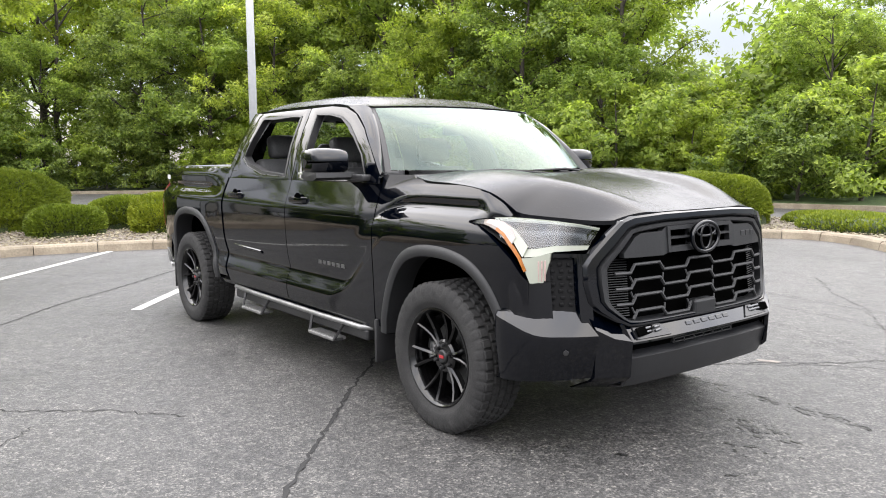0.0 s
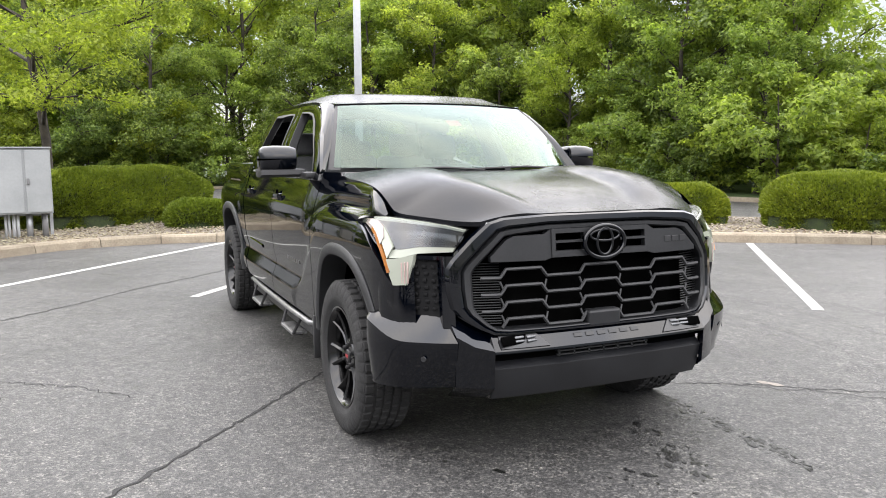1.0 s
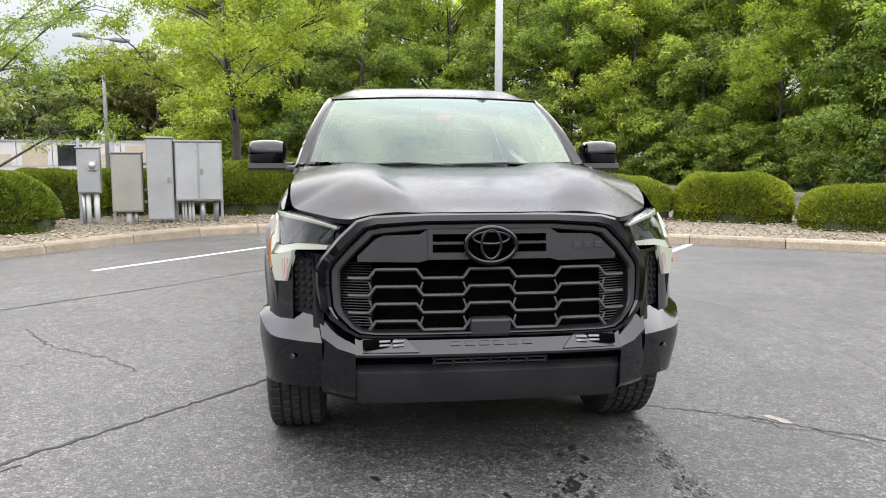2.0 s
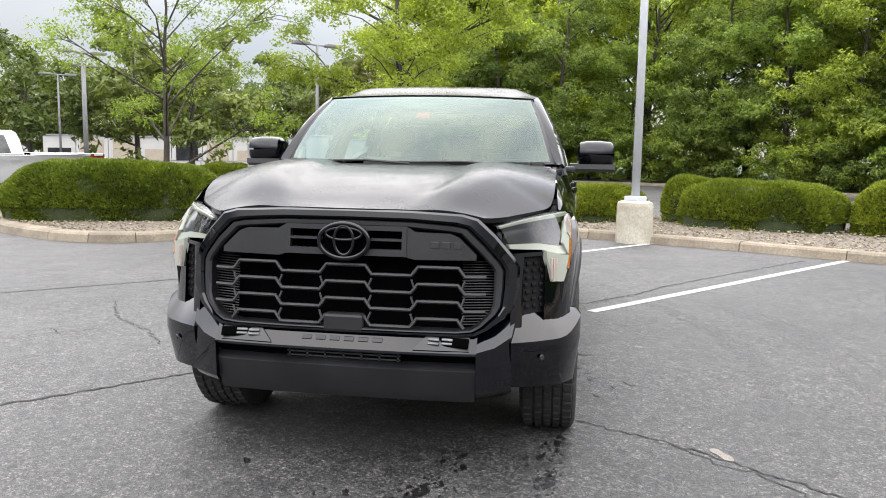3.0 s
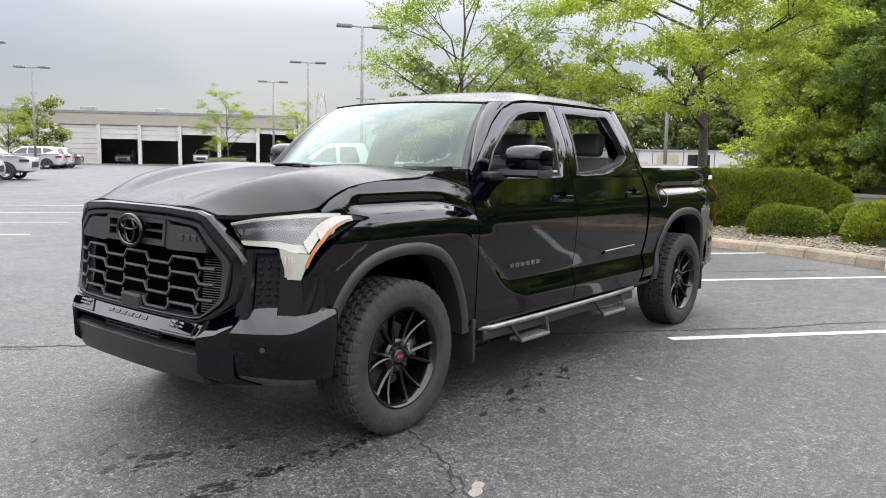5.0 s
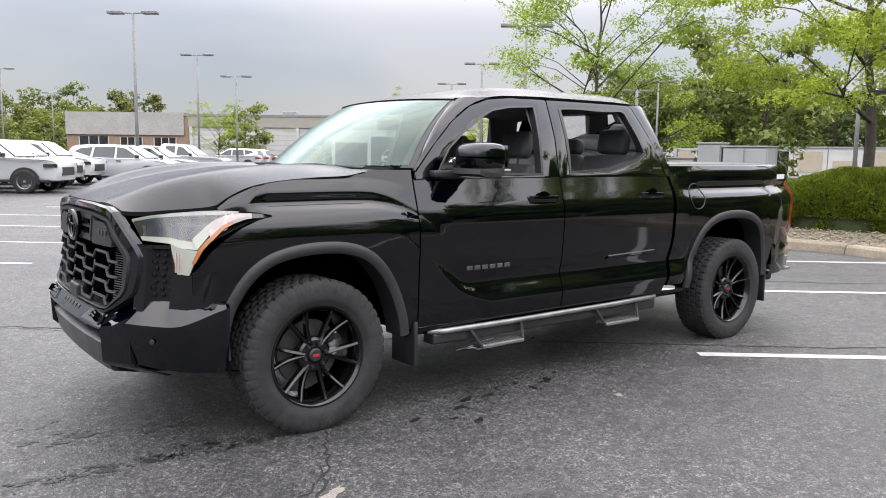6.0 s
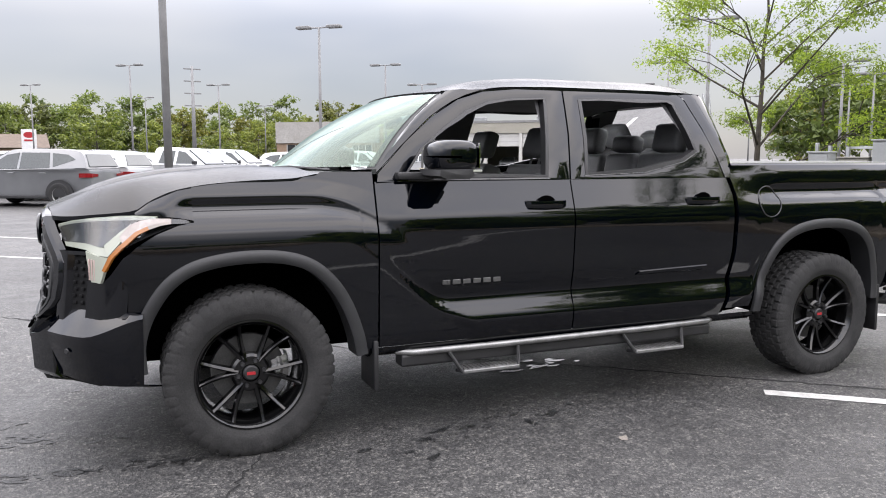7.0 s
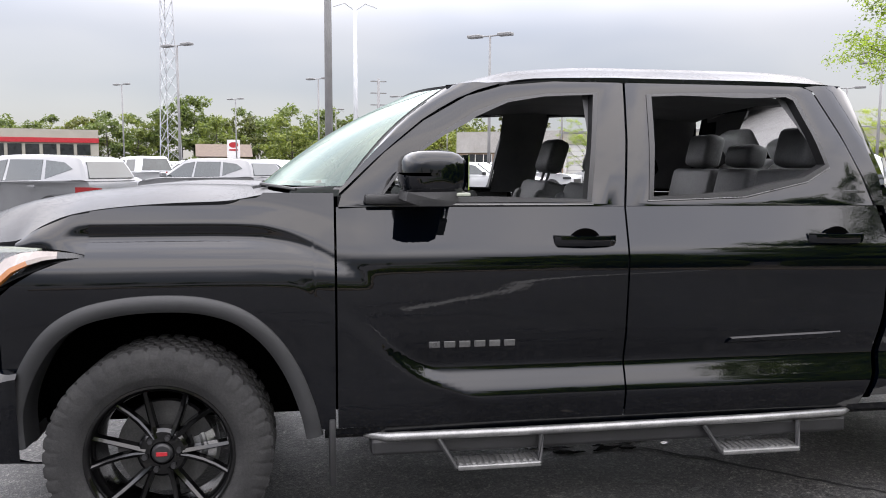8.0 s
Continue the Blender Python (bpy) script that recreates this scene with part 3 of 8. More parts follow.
# ---- plants ----
def leaf_cloud(centres, radii, count, size, seed, flat=0.75, droop=0.25, sprays=9):
    """Verts and faces of many small pointed leaves, gathered in sprays within each clump."""
    rng = np.random.default_rng(seed)
    centres, radii = np.array(centres, float), np.array(radii, float)

    def ways(n):
        d = rng.normal(size=(n, 3))
        return d / np.linalg.norm(d, axis=1)[:, None]

    big = np.repeat(np.arange(len(centres)), sprays)
    d1 = ways(len(big)) * np.array([1, 1, flat])
    sub_c = centres[big] + d1 * (radii[big] * rng.uniform(0.3, 1.15, len(big)))[:, None]
    sub_r = radii[big] * rng.uniform(0.30, 0.62, len(big))
    w = sub_r ** 2
    pick = rng.choice(len(sub_c), count, p=w / w.sum())
    d = ways(count)
    pos = sub_c[pick] + d * (sub_r[pick] * (0.25 + 0.85 * rng.random(count) ** 0.7))[:, None] * np.array([1, 1, 0.62])
    nrm = d * 0.5 + d1[pick] * 0.4 + rng.normal(size=(count, 3)) * 0.55 + np.array([0, 0, 0.75])
    nrm /= np.linalg.norm(nrm, axis=1)[:, None]
    a = np.cross(nrm, rng.normal(size=(count, 3)))
    a /= np.linalg.norm(a, axis=1)[:, None] + 1e-9
    b = np.cross(nrm, a)
    s = size * (0.55 + 0.9 * rng.random(count))[:, None]
    down = np.array([0, 0, -droop]) * s
    v = np.stack([pos - a * s * 0.8 + b * s * 0.5, pos - a * s * 0.8 - b * s * 0.5, pos + a * s + down], 1).reshape(-1, 3)
    return v, np.arange(count * 3).reshape(-1, 3)


def quick_mesh(name, v, f, material):
    me = bpy.data.meshes.new(name)
    n, k = f.shape
    me.vertices.add(len(v))
    me.vertices.foreach_set("co", np.asarray(v, np.float32).ravel())
    me.loops.add(n * k)
    me.loops.foreach_set("vertex_index", f.astype(np.int32).ravel())
    me.polygons.add(n)
    me.polygons.foreach_set("loop_start", np.arange(0, n * k, k, dtype=np.int32))
    me.update(calc_edges=True)
    me.materials.append(material)
    return me


def limb_tree(seed, height, spread, first, limbs, r0, up=0.5, forks=3, lean=0.0):
    """Trunk and limbs as tapered tubes; returns the mesh and the tips, where leaves grow."""
    rnd = random.Random(seed)
    bm = bmesh.new()
    tips = []
    top = Vector((rnd.uniform(-1, 1) * lean, rnd.uniform(-1, 1) * lean, height * 0.86))
    trunk = [Vector((0, 0, -0.05)).lerp(top, k / 7) + Vector((rnd.uniform(-1, 1), rnd.uniform(-1, 1), 0)) * 0.05 * height / 6 * (k > 0) for k in range(8)]
    add_tube(bm, trunk, [r0 * (1.25 if k == 0 else 1 - 0.11 * k) for k in range(8)], 8, False)
    tips.append((top, spread * 0.30))
    for i in range(limbs):
        h = first + (0.95 - first) * (i + rnd.random() * 0.6) / limbs
        k = min(6, int(h / 0.86 * 7 * 0.86))
        root = trunk[k].lerp(trunk[k + 1], rnd.random())
        ang = i * 2.4 + rnd.uniform(-0.4, 0.4)
        L = spread * (1.05 - 0.55 * abs(h - first - 0.15)) * rnd.uniform(0.75, 1.1)
        rise = up * rnd.uniform(0.5, 1.3)
        end = root + Vector((math.cos(ang), math.sin(ang), rise)) * L
        midp = root.lerp(end, 0.5) + Vector((rnd.uniform(-1, 1), rnd.uniform(-1, 1), rnd.uniform(0, 1))) * L * 0.1
        rr = r0 * (0.5 - 0.3 * h)
        add_tube(bm, [root, midp, end], [rr, rr * 0.65, rr * 0.25], 5, False)
        tips.append((end, spread * 0.34))
        tips.append((midp, spread * 0.24))
        for j in range(forks):
            s = midp.lerp(end, rnd.uniform(0.0, 0.9))
            e2 = s + Vector((math.cos(ang + rnd.uniform(-1.4, 1.4)), math.sin(ang + rnd.uniform(-1.4, 1.4)), rnd.uniform(-0.1, 0.8))) * L * rnd.uniform(0.3, 0.6)
            add_tube(bm, [s, s.lerp(e2, 0.5) + Vector((0, 0, 0.05 * L)), e2], [rr * 0.4, rr * 0.28, rr * 0.12], 4, False)
            tips.append((e2, spread * 0.25))
    me = bpy.data.meshes.new("trunk")
    bm.to_mesh(me)
    bm.free()
    me.materials.append(M_BARK)
    me.polygons.foreach_set("use_smooth", [True] * len(me.polygons))
    return me, tips


def tree_kind(seed, height, spread, leaves, size, material, first=0.25, limbs=11, r0=0.16, up=0.5, forks=3, lean=0.4, fullness=1.0, flat=0.75, low=0):
    me_t, tips = limb_tree(seed, height, spread, first, limbs, r0, up, forks, lean)
    rnd = random.Random(seed + 1)
    cs, rs = [t[0] for t in tips], [t[1] * fullness for t in tips]
    for _ in range(low):
        a = rnd.uniform(0, 6.28)
        d = spread * rnd.uniform(0.2, 0.9)
        cs.append(Vector((d * math.cos(a), d * math.sin(a), height * rnd.uniform(0.04, 0.5))))
        rs.append(spread * rnd.uniform(0.2, 0.34))
    v, f = leaf_cloud(cs, rs, leaves, size, seed, flat)
    v[:, 2] = np.maximum(v[:, 2], 0.12)
    return me_t, quick_mesh("crown", v, f, material)


def plant_tree(name, kind, x, y, scale, turn, label, group, z=0.1, category="tree"):
    t = thing(name, label, category, group, Matrix.Translation((x, y, z)) @ Matrix.Rotation(turn, 4, "Z") @ Matrix.Scale(scale, 4))
    link_mesh("trunk", kind[0], None, t)
    link_mesh("crown", kind[1], None, t)
    return t


KINDS = [
    tree_kind(1, 11.0, 3.0, 30000, 0.087, M_LEAF_A, 0.18, 14, 0.17, low=12),
    tree_kind(2, 13.0, 3.4, 31000, 0.091, M_LEAF_B, 0.15, 15, 0.2, low=14),
    tree_kind(3, 10.0, 3.2, 30000, 0.084, M_LEAF_C, 0.2, 14, 0.15, flat=0.55, low=8),
    tree_kind(4, 14.0, 2.8, 28000, 0.091, M_LEAF_A, 0.28, 14, 0.16, up=0.9, fullness=1.0, low=8),
    tree_kind(5, 9.0, 2.3, 27000, 0.083, M_LEAF_B, 0.08, 20, 0.14, up=0.2, fullness=0.95, low=20),
    tree_kind(6, 13.5, 3.6, 28000, 0.088, M_LEAF_C, 0.3, 15, 0.2, up=0.9, forks=4, fullness=0.9, low=4),
]
SHRUBS = [
    tree_kind(21, 3.4, 1.5, 8000, 0.070, M_LEAF_A, 0.05, 9, 0.05, up=0.4, low=8),
    tree_kind(22, 2.6, 1.4, 8000, 0.064, M_LEAF_B, 0.05, 9, 0.05, up=0.4, low=8),
    tree_kind(23, 3.0, 1.5, 8000, 0.072, M_LEAF_C, 0.05, 9, 0.05, up=0.4, low=8),
]
KIND_LABEL = ["mid-green leafy tree at the edge of the wood", "tall dark-green leafy tree in the wood", "yellow-green feathery tree in the wood", "slender tall tree with open upright limbs", "dense dark conical tree at the wood's edge", "tall open tree with bare forked limbs"]
# the wood follows the verge round the lot
random.seed(21)


def in_view_gap(q):
    """A strip of lowered trees along the first camera position's sight line, to fit its view."""
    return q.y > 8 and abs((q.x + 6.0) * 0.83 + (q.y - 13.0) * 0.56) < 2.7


edge = resample(verge_edge[6:], 200)
for row, (n, off, smin, smax) in enumerate(((16, 2.2, 0.72, 0.95), (16, 5.2, 0.9, 1.15), (15, 9.0, 1.0, 1.35))):
    for i in range(n):
        f = (i + 0.5 + random.uniform(-0.3, 0.3)) / n * 199
        j = min(198, int(f))
        p = edge[j]
        t = (edge[j + 1] - edge[j]).normalized()
        q = p + Vector((-t.y, t.x)) * (off + random.uniform(-0.8, 0.8))
        if row == 0:
            k = random.choice((0, 2, 4, 4, 1, 0))
        elif row == 1:
            k = random.choice((0, 1, 2, 3, 3, 5))
        else:
            k = random.choice((1, 3, 5, 5, 0, 3))
        far_side = soft(q.x, -19, -7)
        if q.x > -5.2:
            continue
        plant_tree("tree", KINDS[k], q.x, q.y, random.uniform(smin, smax) * lerp(0.92, 0.42, far_side) * (0.5 if in_view_gap(q) else 1.0), random.uniform(0, 6.28), KIND_LABEL[k], "wood trees")
for i in range(46):
    f = (i + random.uniform(0, 1)) / 46 * 198
    j = min(198, int(f))
    t = (edge[j + 1] - edge[j]).normalized()
    q = edge[j] + Vector((-t.y, t.x)) * random.uniform(0.9, 2.4)
    k = random.choice((0, 1, 1, 2))
    if q.x > -4.6:
        continue
    plant_tree("shrub", SHRUBS[k], q.x, q.y, random.uniform(0.7, 1.25), random.uniform(0, 6.28), "leafy wild shrub along the wood's edge", "wood shrubs", category="shrub")

# dense thicket deep in the wood
rng = np.random.default_rng(5)
cs, rs = [], []
for i in range(760):
    j = int(rng.integers(0, 198))
    t = (edge[j + 1] - edge[j]).normalized()
    q = edge[j] + Vector((-t.y, t.x)) * float(rng.uniform(7, 16))
    if q.x > -5.5:
        continue
    top = lerp(12.5, 4.4, soft(q.x, -19, -7)) * (0.45 if in_view_gap(q) else 1.0)
    cs.append((q.x, q.y, float(rng.uniform(0.6, top))))
    rs.append(float(rng.uniform(1.2, 2.3)))
v, f = leaf_cloud(cs, rs, 180000, 0.172, 6)
v[:, 2] = np.maximum(v[:, 2], 0.1)
thicket = link_mesh("wood_thicket", quick_mesh("wood_thicket", v, f, M_LEAF_A), None, None)
tagged(thicket, "dense green thicket deep in the wood", "thicket", kind="stuff")

# the two honey locusts in the beds
LOCUST_1 = tree_kind(31, 7.2, 2.7, 52000, 0.042, M_LEAF_C, 0.26, 13, 0.13, up=0.35, forks=5, lean=0.5, fullness=0.8, flat=0.35)
LOCUST_2 = tree_kind(33, 6.8, 2.6, 26000, 0.036, M_LEAF_C, 0.25, 15, 0.09, up=0.75, forks=5, lean=0.6, fullness=0.7, flat=0.4)
plant_tree("locust_tree", LOCUST_1, -12.9, -2.95, 1.0, 0.4, "bright yellow-green honey locust behind the hedge", "locust trees")
plant_tree("locust_tree", LOCUST_2, -9.6, -7.6, 0.84, 1.9, "sparse honey locust with open dark branches", "locust trees")


def hedge(x, y, rx, ry, h, turn, seed, label="clipped dense green yew hedge mound", z=0.10, leaves=6500):
    """A clipped mound: squarish in plan, domed on top, with sprigs over a core coloured dark for shade."""
    rng = np.random.default_rng(seed)
    n = leaves
    e1, e2 = 0.62, 0.55

    def shape(u, el):
        def sp(c, e):
            return np.sign(c) * np.abs(c) ** e
        ca, sa = sp(np.cos(u), e1), sp(np.sin(u), e1)
        ce, se = sp(np.sin(el), e2), sp(np.cos(el), e2)
        return np.stack([rx * ca * ce, ry * sa * ce, h * se], -1)

    # spread the sprigs evenly over the mound: pick cells of a fine grid by their area
    gu, ge = np.meshgrid(np.linspace(0, math.tau, 121), np.linspace(0.01, math.pi / 2, 49))
    g = shape(gu, ge)
    area = np.linalg.norm(np.cross(g[1:, :-1] - g[:-1, :-1], g[:-1, 1:] - g[:-1, :-1]), axis=-1).ravel()
    cell = rng.choice(len(area), n, p=area / area.sum())
    r_i, c_i = np.divmod(cell, 120)
    a_i, b_i = rng.random(n)[:, None], rng.random(n)[:, None]
    p = (g[r_i, c_i] * (1 - a_i) + g[r_i + 1, c_i] * a_i) * (1 - b_i) + (g[r_i, c_i + 1] * (1 - a_i) + g[r_i + 1, c_i + 1] * a_i) * b_i
    bump = np.array([noise.noise(Vector((a * 2.2 + seed, b * 2.2, c * 2.2))) for a, b, c in p])
    p = p * (1 + 0.08 * bump[:, None])
    low = p[:, 2] < h * 0.25
    p[low, :2] *= 0.95
    nrm = p / np.array([rx * rx, ry * ry, h * h])
    nrm /= np.linalg.norm(nrm, axis=1)[:, None]
    d = nrm + rng.normal(size=(n, 3)) * 0.42 + np.array([0, 0, 0.2])
    d /= np.linalg.norm(d, axis=1)[:, None]
    a = np.cross(d, rng.normal(size=(n, 3)))
    a /= np.linalg.norm(a, axis=1)[:, None]
    L = 0.054 * (0.6 + 0.8 * rng.random(n))[:, None]
    q = p - nrm * 0.03
    v = np.stack([q + a * L * 0.32, q - a * L * 0.32, q + d * L], 1).reshape(-1, 3)
    f = np.arange(n * 3).reshape(-1, 3)
    t = thing("hedge", label, "hedge", "hedges", pose(x, y, z, 0, 0, turn))
    link_mesh("foliage", quick_mesh("foliage", v, f, M_HEDGE), None, t)
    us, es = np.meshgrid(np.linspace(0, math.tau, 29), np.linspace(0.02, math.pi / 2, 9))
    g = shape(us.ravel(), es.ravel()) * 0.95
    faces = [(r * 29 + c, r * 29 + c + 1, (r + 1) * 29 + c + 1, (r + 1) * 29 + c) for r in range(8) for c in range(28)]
    raw("core", g, faces, M_HEDGESHADE, t, smooth=True)
    return t


HEDGES = [
    (-7.32, -7.29, 0.92, 1.99, 1.06, 14), (-9.4, -8.8, 1.2, 1.4, 0.98, 0),
    (-11.85, -1.83, 1.12, 2.15, 1.17, 34), (-10.01, -0.35, 0.52, 0.65, 0.56, 1), (-10.92, 1.05, 0.62, 0.89, 0.65, -13), (-10.21, 1.58, 1.18, 0.66, 0.72, -32),
    (-9.14, 4.4, 0.88, 1.45, 0.88, -14), (-8.25, 6.83, 0.81, 1.11, 0.93, -30), (-6.45, 8.22, 0.79, 0.98, 0.78, -35), (-4.38, 10.23, 1.1, 1.34, 1.0, -45),
    (-11.3, -4.9, 0.8, 1.4, 0.98, 0), (-10.0, 3.35, 0.6, 0.6, 0.92, -14), (-10.4, -6.5, 0.8, 1.2, 0.98, 10),
]
for n_i, (x, y, rx, ry, h, turn) in enumerate(HEDGES):
    hedge(x, y, rx, ry, h, turn, 70 + n_i, leaves=int(4500 * (rx * ry * 2.6 + (rx + ry) * h * 2.6)))
for n_i, (x, y, rx, ry, h) in enumerate(((-1.3, 11.1, 1.3, 0.9, 0.28), (0.8, 10.5, 1.4, 1.0, 0.3), (-2.4, 12.0, 1.0, 0.8, 0.25), (2.8, 10.0, 1.3, 1.0, 0.3))):
    hedge(x, y, rx, ry, h, 10 * n_i, 90 + n_i, "low spreading bright green juniper by the kerb")
# ---- the black crew-cab pickup; x ahead, y to its left, origin midway between the axles ----
def paint_material(name, drops):
    m, nt, b = nodes_of(name)
    tc = nt.nodes.new("ShaderNodeTexCoord")
    o = tc.outputs["Object"]
    dust = noise_node(nt, 3.0, 6.0, 0.65, o)
    c = ramp(nt, dust.outputs[0], [(0.35, (0.0001, 0.0004, 0.0014)), (0.75, (0.0003, 0.0008, 0.0022))])
    nt.links.new(c.outputs[0], b.inputs["Base Color"])
    b.inputs["Roughness"].default_value = 0.3
    b.inputs["Coat Weight"].default_value = 1.0 - 0.32 * drops
    b.inputs["Coat IOR"].default_value = 1.47
    b.inputs["Specular IOR Level"].default_value = 0.0
    film = noise_node(nt, 1.7, 5.0, 0.6, o)
    rr = ramp(nt, film.outputs[0], [(0.35, (0.012 + 0.14 * drops,) * 3), (0.75, (0.05 + 0.27 * drops,) * 3)])
    nt.links.new(rr.outputs[0], b.inputs["Coat Roughness"])
    peel = noise_node(nt, 90.0, 2.0, 0.5, o)
    bp = nt.nodes.new("ShaderNodeBump")
    bp.inputs["Strength"].default_value, bp.inputs["Distance"].default_value = 0.025, 0.002
    nt.links.new(peel.outputs[0], bp.inputs["Height"])
    last = bp
    if drops:
        # rain beads: small domes, gathered in drifts
        v = nt.nodes.new("ShaderNodeTexVoronoi")
        v.inputs["Scale"].default_value = 120.0
        nt.links.new(o, v.inputs["Vector"])
        dome = nt.nodes.new("ShaderNodeMapRange")
        dome.inputs[1].default_value, dome.inputs[2].default_value, dome.inputs[3].default_value, dome.inputs[4].default_value = 0.0, 0.42, 1.0, 0.0
        nt.links.new(v.outputs["Distance"], dome.inputs[0])
        drift = noise_node(nt, 5.0, 4.0, 0.7, o)
        gate = ramp(nt, drift.outputs[0], [(0.42, (0, 0, 0)), (0.6, (1, 1, 1))])
        mul = nt.nodes.new("ShaderNodeMath")
        mul.operation = "MULTIPLY"
        nt.links.new(dome.outputs[0], mul.inputs[0])
        nt.links.new(gate.outputs[0], mul.inputs[1])
        b2 = nt.nodes.new("ShaderNodeBump")
        b2.inputs["Strength"].default_value, b2.inputs["Distance"].default_value = 0.28, 0.003
        nt.links.new(mul.outputs[0], b2.inputs["Height"])
        nt.links.new(bp.outputs[0], b2.inputs["Normal"])
        last = b2
    nt.links.new(last.outputs[0], b.inputs["Normal"])
    nt.links.new(last.outputs[0], b.inputs["Coat Normal"])
    return m


M_PAINT = paint_material("black_car_paint", 0)
M_WETPAINT = paint_material("rain_beaded_black_paint", 1)
M_TRIM = surf("grained_grey_black_plastic", (0.017, 0.0175, 0.019), (0.026, 0.027, 0.029), 5.0, 0.55, bump=0.12, bump_scale=260.0, grain=0.12)
M_MATTE = surf("matte_black_grille", (0.011, 0.0115, 0.013), (0.018, 0.019, 0.021), 6.0, 0.46, bump=0.05, bump_scale=250.0, spec=0.4)
# near-black: shade inside hollows is put into this colour; also serves black parts
M_SHADEBLACK = surf("black_parts_and_shade", (0.0015, 0.0015, 0.0015), (0.003, 0.003, 0.003), 6.0, 0.9, spec=0.0)
M_RUBBER = surf("tyre_rubber", (0.024, 0.024, 0.0245), (0.046, 0.0455, 0.045), 9.0, 0.82, bump=0.25, bump_scale=120.0, grain=0.3, spec=0.3)
M_RIM = surf("gloss_black_alloy", (0.002, 0.002, 0.0024), (0.004, 0.004, 0.0042), 5.0, 0.16, coat=0.3, rough_var=0.05, spec=0.3)
M_SIGNAL = surf("pink_signal_lens", (0.50, 0.36, 0.33), (0.58, 0.44, 0.40), 20.0, 0.3)
M_SKID = surf("satin_grey_black_plastic", (0.010, 0.0105, 0.0125), (0.017, 0.018, 0.0205), 5.0, 0.36, bump=0.05, bump_scale=260.0, grain=0.1)
M_DISC = surf("dull_iron_disc", (0.05, 0.05, 0.05), (0.10, 0.10, 0.098), 9.0, 0.45, metal=0.6)
M_SWEEP = surf("pinkish_white_lens", (0.36, 0.31, 0.28), (0.46, 0.40, 0.37), 20.0, 0.25, coat=0.5)
M_STEEL = surf("brushed_steel", (0.45, 0.45, 0.45), (0.6, 0.6, 0.6), 14.0, 0.3, metal=1.0)
M_SILVERBAR = surf("dull_aluminium_bar", (0.20, 0.20, 0.20), (0.30, 0.30, 0.295), 14.0, 0.42, metal=0.8)
M_CHROME = surf("chrome", (0.7, 0.7, 0.7), (0.8, 0.8, 0.8), 6.0, 0.08, metal=1.0, rough_var=0.03, grain=0.02)
M_DRL = glow_material("white_light_guide", (0.95, 1.0, 0.90), 0.06, (0.22, 0.235, 0.195))
M_AMBER = surf("amber_lens", (0.40, 0.13, 0.02), (0.52, 0.19, 0.035), 20.0, 0.2, coat=0.6)
M_LAMPBOWL = surf("smoked_lamp_bowl", (0.045, 0.047, 0.05), (0.085, 0.088, 0.092), 9.0, 0.25, metal=0.85)
M_FOGCELL = surf("silver_reflector", (0.07, 0.072, 0.075), (0.13, 0.133, 0.137), 30.0, 0.22, metal=0.9)
M_SMOKE = surf("smoked_lamp_tip", (0.02, 0.021, 0.022), (0.06, 0.062, 0.064), 9.0, 0.2, coat=0.4)
M_RED = surf("red_lamp_lens", (0.22, 0.005, 0.008), (0.32, 0.010, 0.012), 14.0, 0.2, coat=0.3)
M_REDMARK = surf("red_enamel", (0.45, 0.02, 0.03), (0.55, 0.03, 0.04), 14.0, 0.3)
M_WHITEMARK = surf("white_decal", (0.68, 0.68, 0.68), (0.8, 0.8, 0.8), 14.0, 0.4)
M_GREYMARK = surf("grey_badge", (0.08, 0.08, 0.08), (0.12, 0.12, 0.12), 14.0, 0.3, metal=0.6)
M_SEAT = surf("charcoal_seat_leather", (0.13, 0.133, 0.138), (0.19, 0.193, 0.198), 8.0, 0.55, bump=0.2, bump_scale=110.0)
M_CABIN = surf("dark_cabin_trim", (0.012, 0.012, 0.013), (0.024, 0.024, 0.025), 8.0, 0.65, bump=0.1, bump_scale=150.0)
M_LINER = surf("grey_headliner", (0.13, 0.13, 0.134), (0.18, 0.18, 0.184), 8.0, 0.9, grain=0.05)
M_WINDSHIELD = glass_material("windshield_glass", (0.34, 0.44, 0.39), 1.62, 0.0, (0.80, 0.95, 0.86))
M_PANE = glass_material("window_glass", (0.70, 0.76, 0.73), 1.6)
M_LENS = glass_material("clear_lamp_lens", (0.75, 0.77, 0.78), 1.75)
M_MIRROR = surf("mirror_glass", (0.75, 0.75, 0.75), (0.8, 0.8, 0.8), 3.0, 0.03, metal=1.0, rough_var=0.01, grain=0.0)
M_COVER = surf("satin_bed_cover", (0.03, 0.03, 0.031), (0.06, 0.06, 0.062), 5.0, 0.38, bump=0.1, bump_scale=160.0)

truck = thing("pickup_truck", "glossy black crew-cab pickup truck with black wheels, wet with rain beads", "pickup truck")
MIRROR = Matrix.Scale(-1, 4, (0, 1, 0))


def crisp(ob, angle=32):
    ob.data.polygons.foreach_set("use_smooth", [True] * len(ob.data.polygons))
    ob.data.set_sharp_from_angle(angle=radians(angle))
    return ob


def face(ob, way):
    """Turns an open sheet's faces towards a direction."""
    me = ob.data
    if sum((p.normal.dot(Vector(way)) * p.area for p in me.polygons)) < 0:
        me.flip_normals()
    return ob


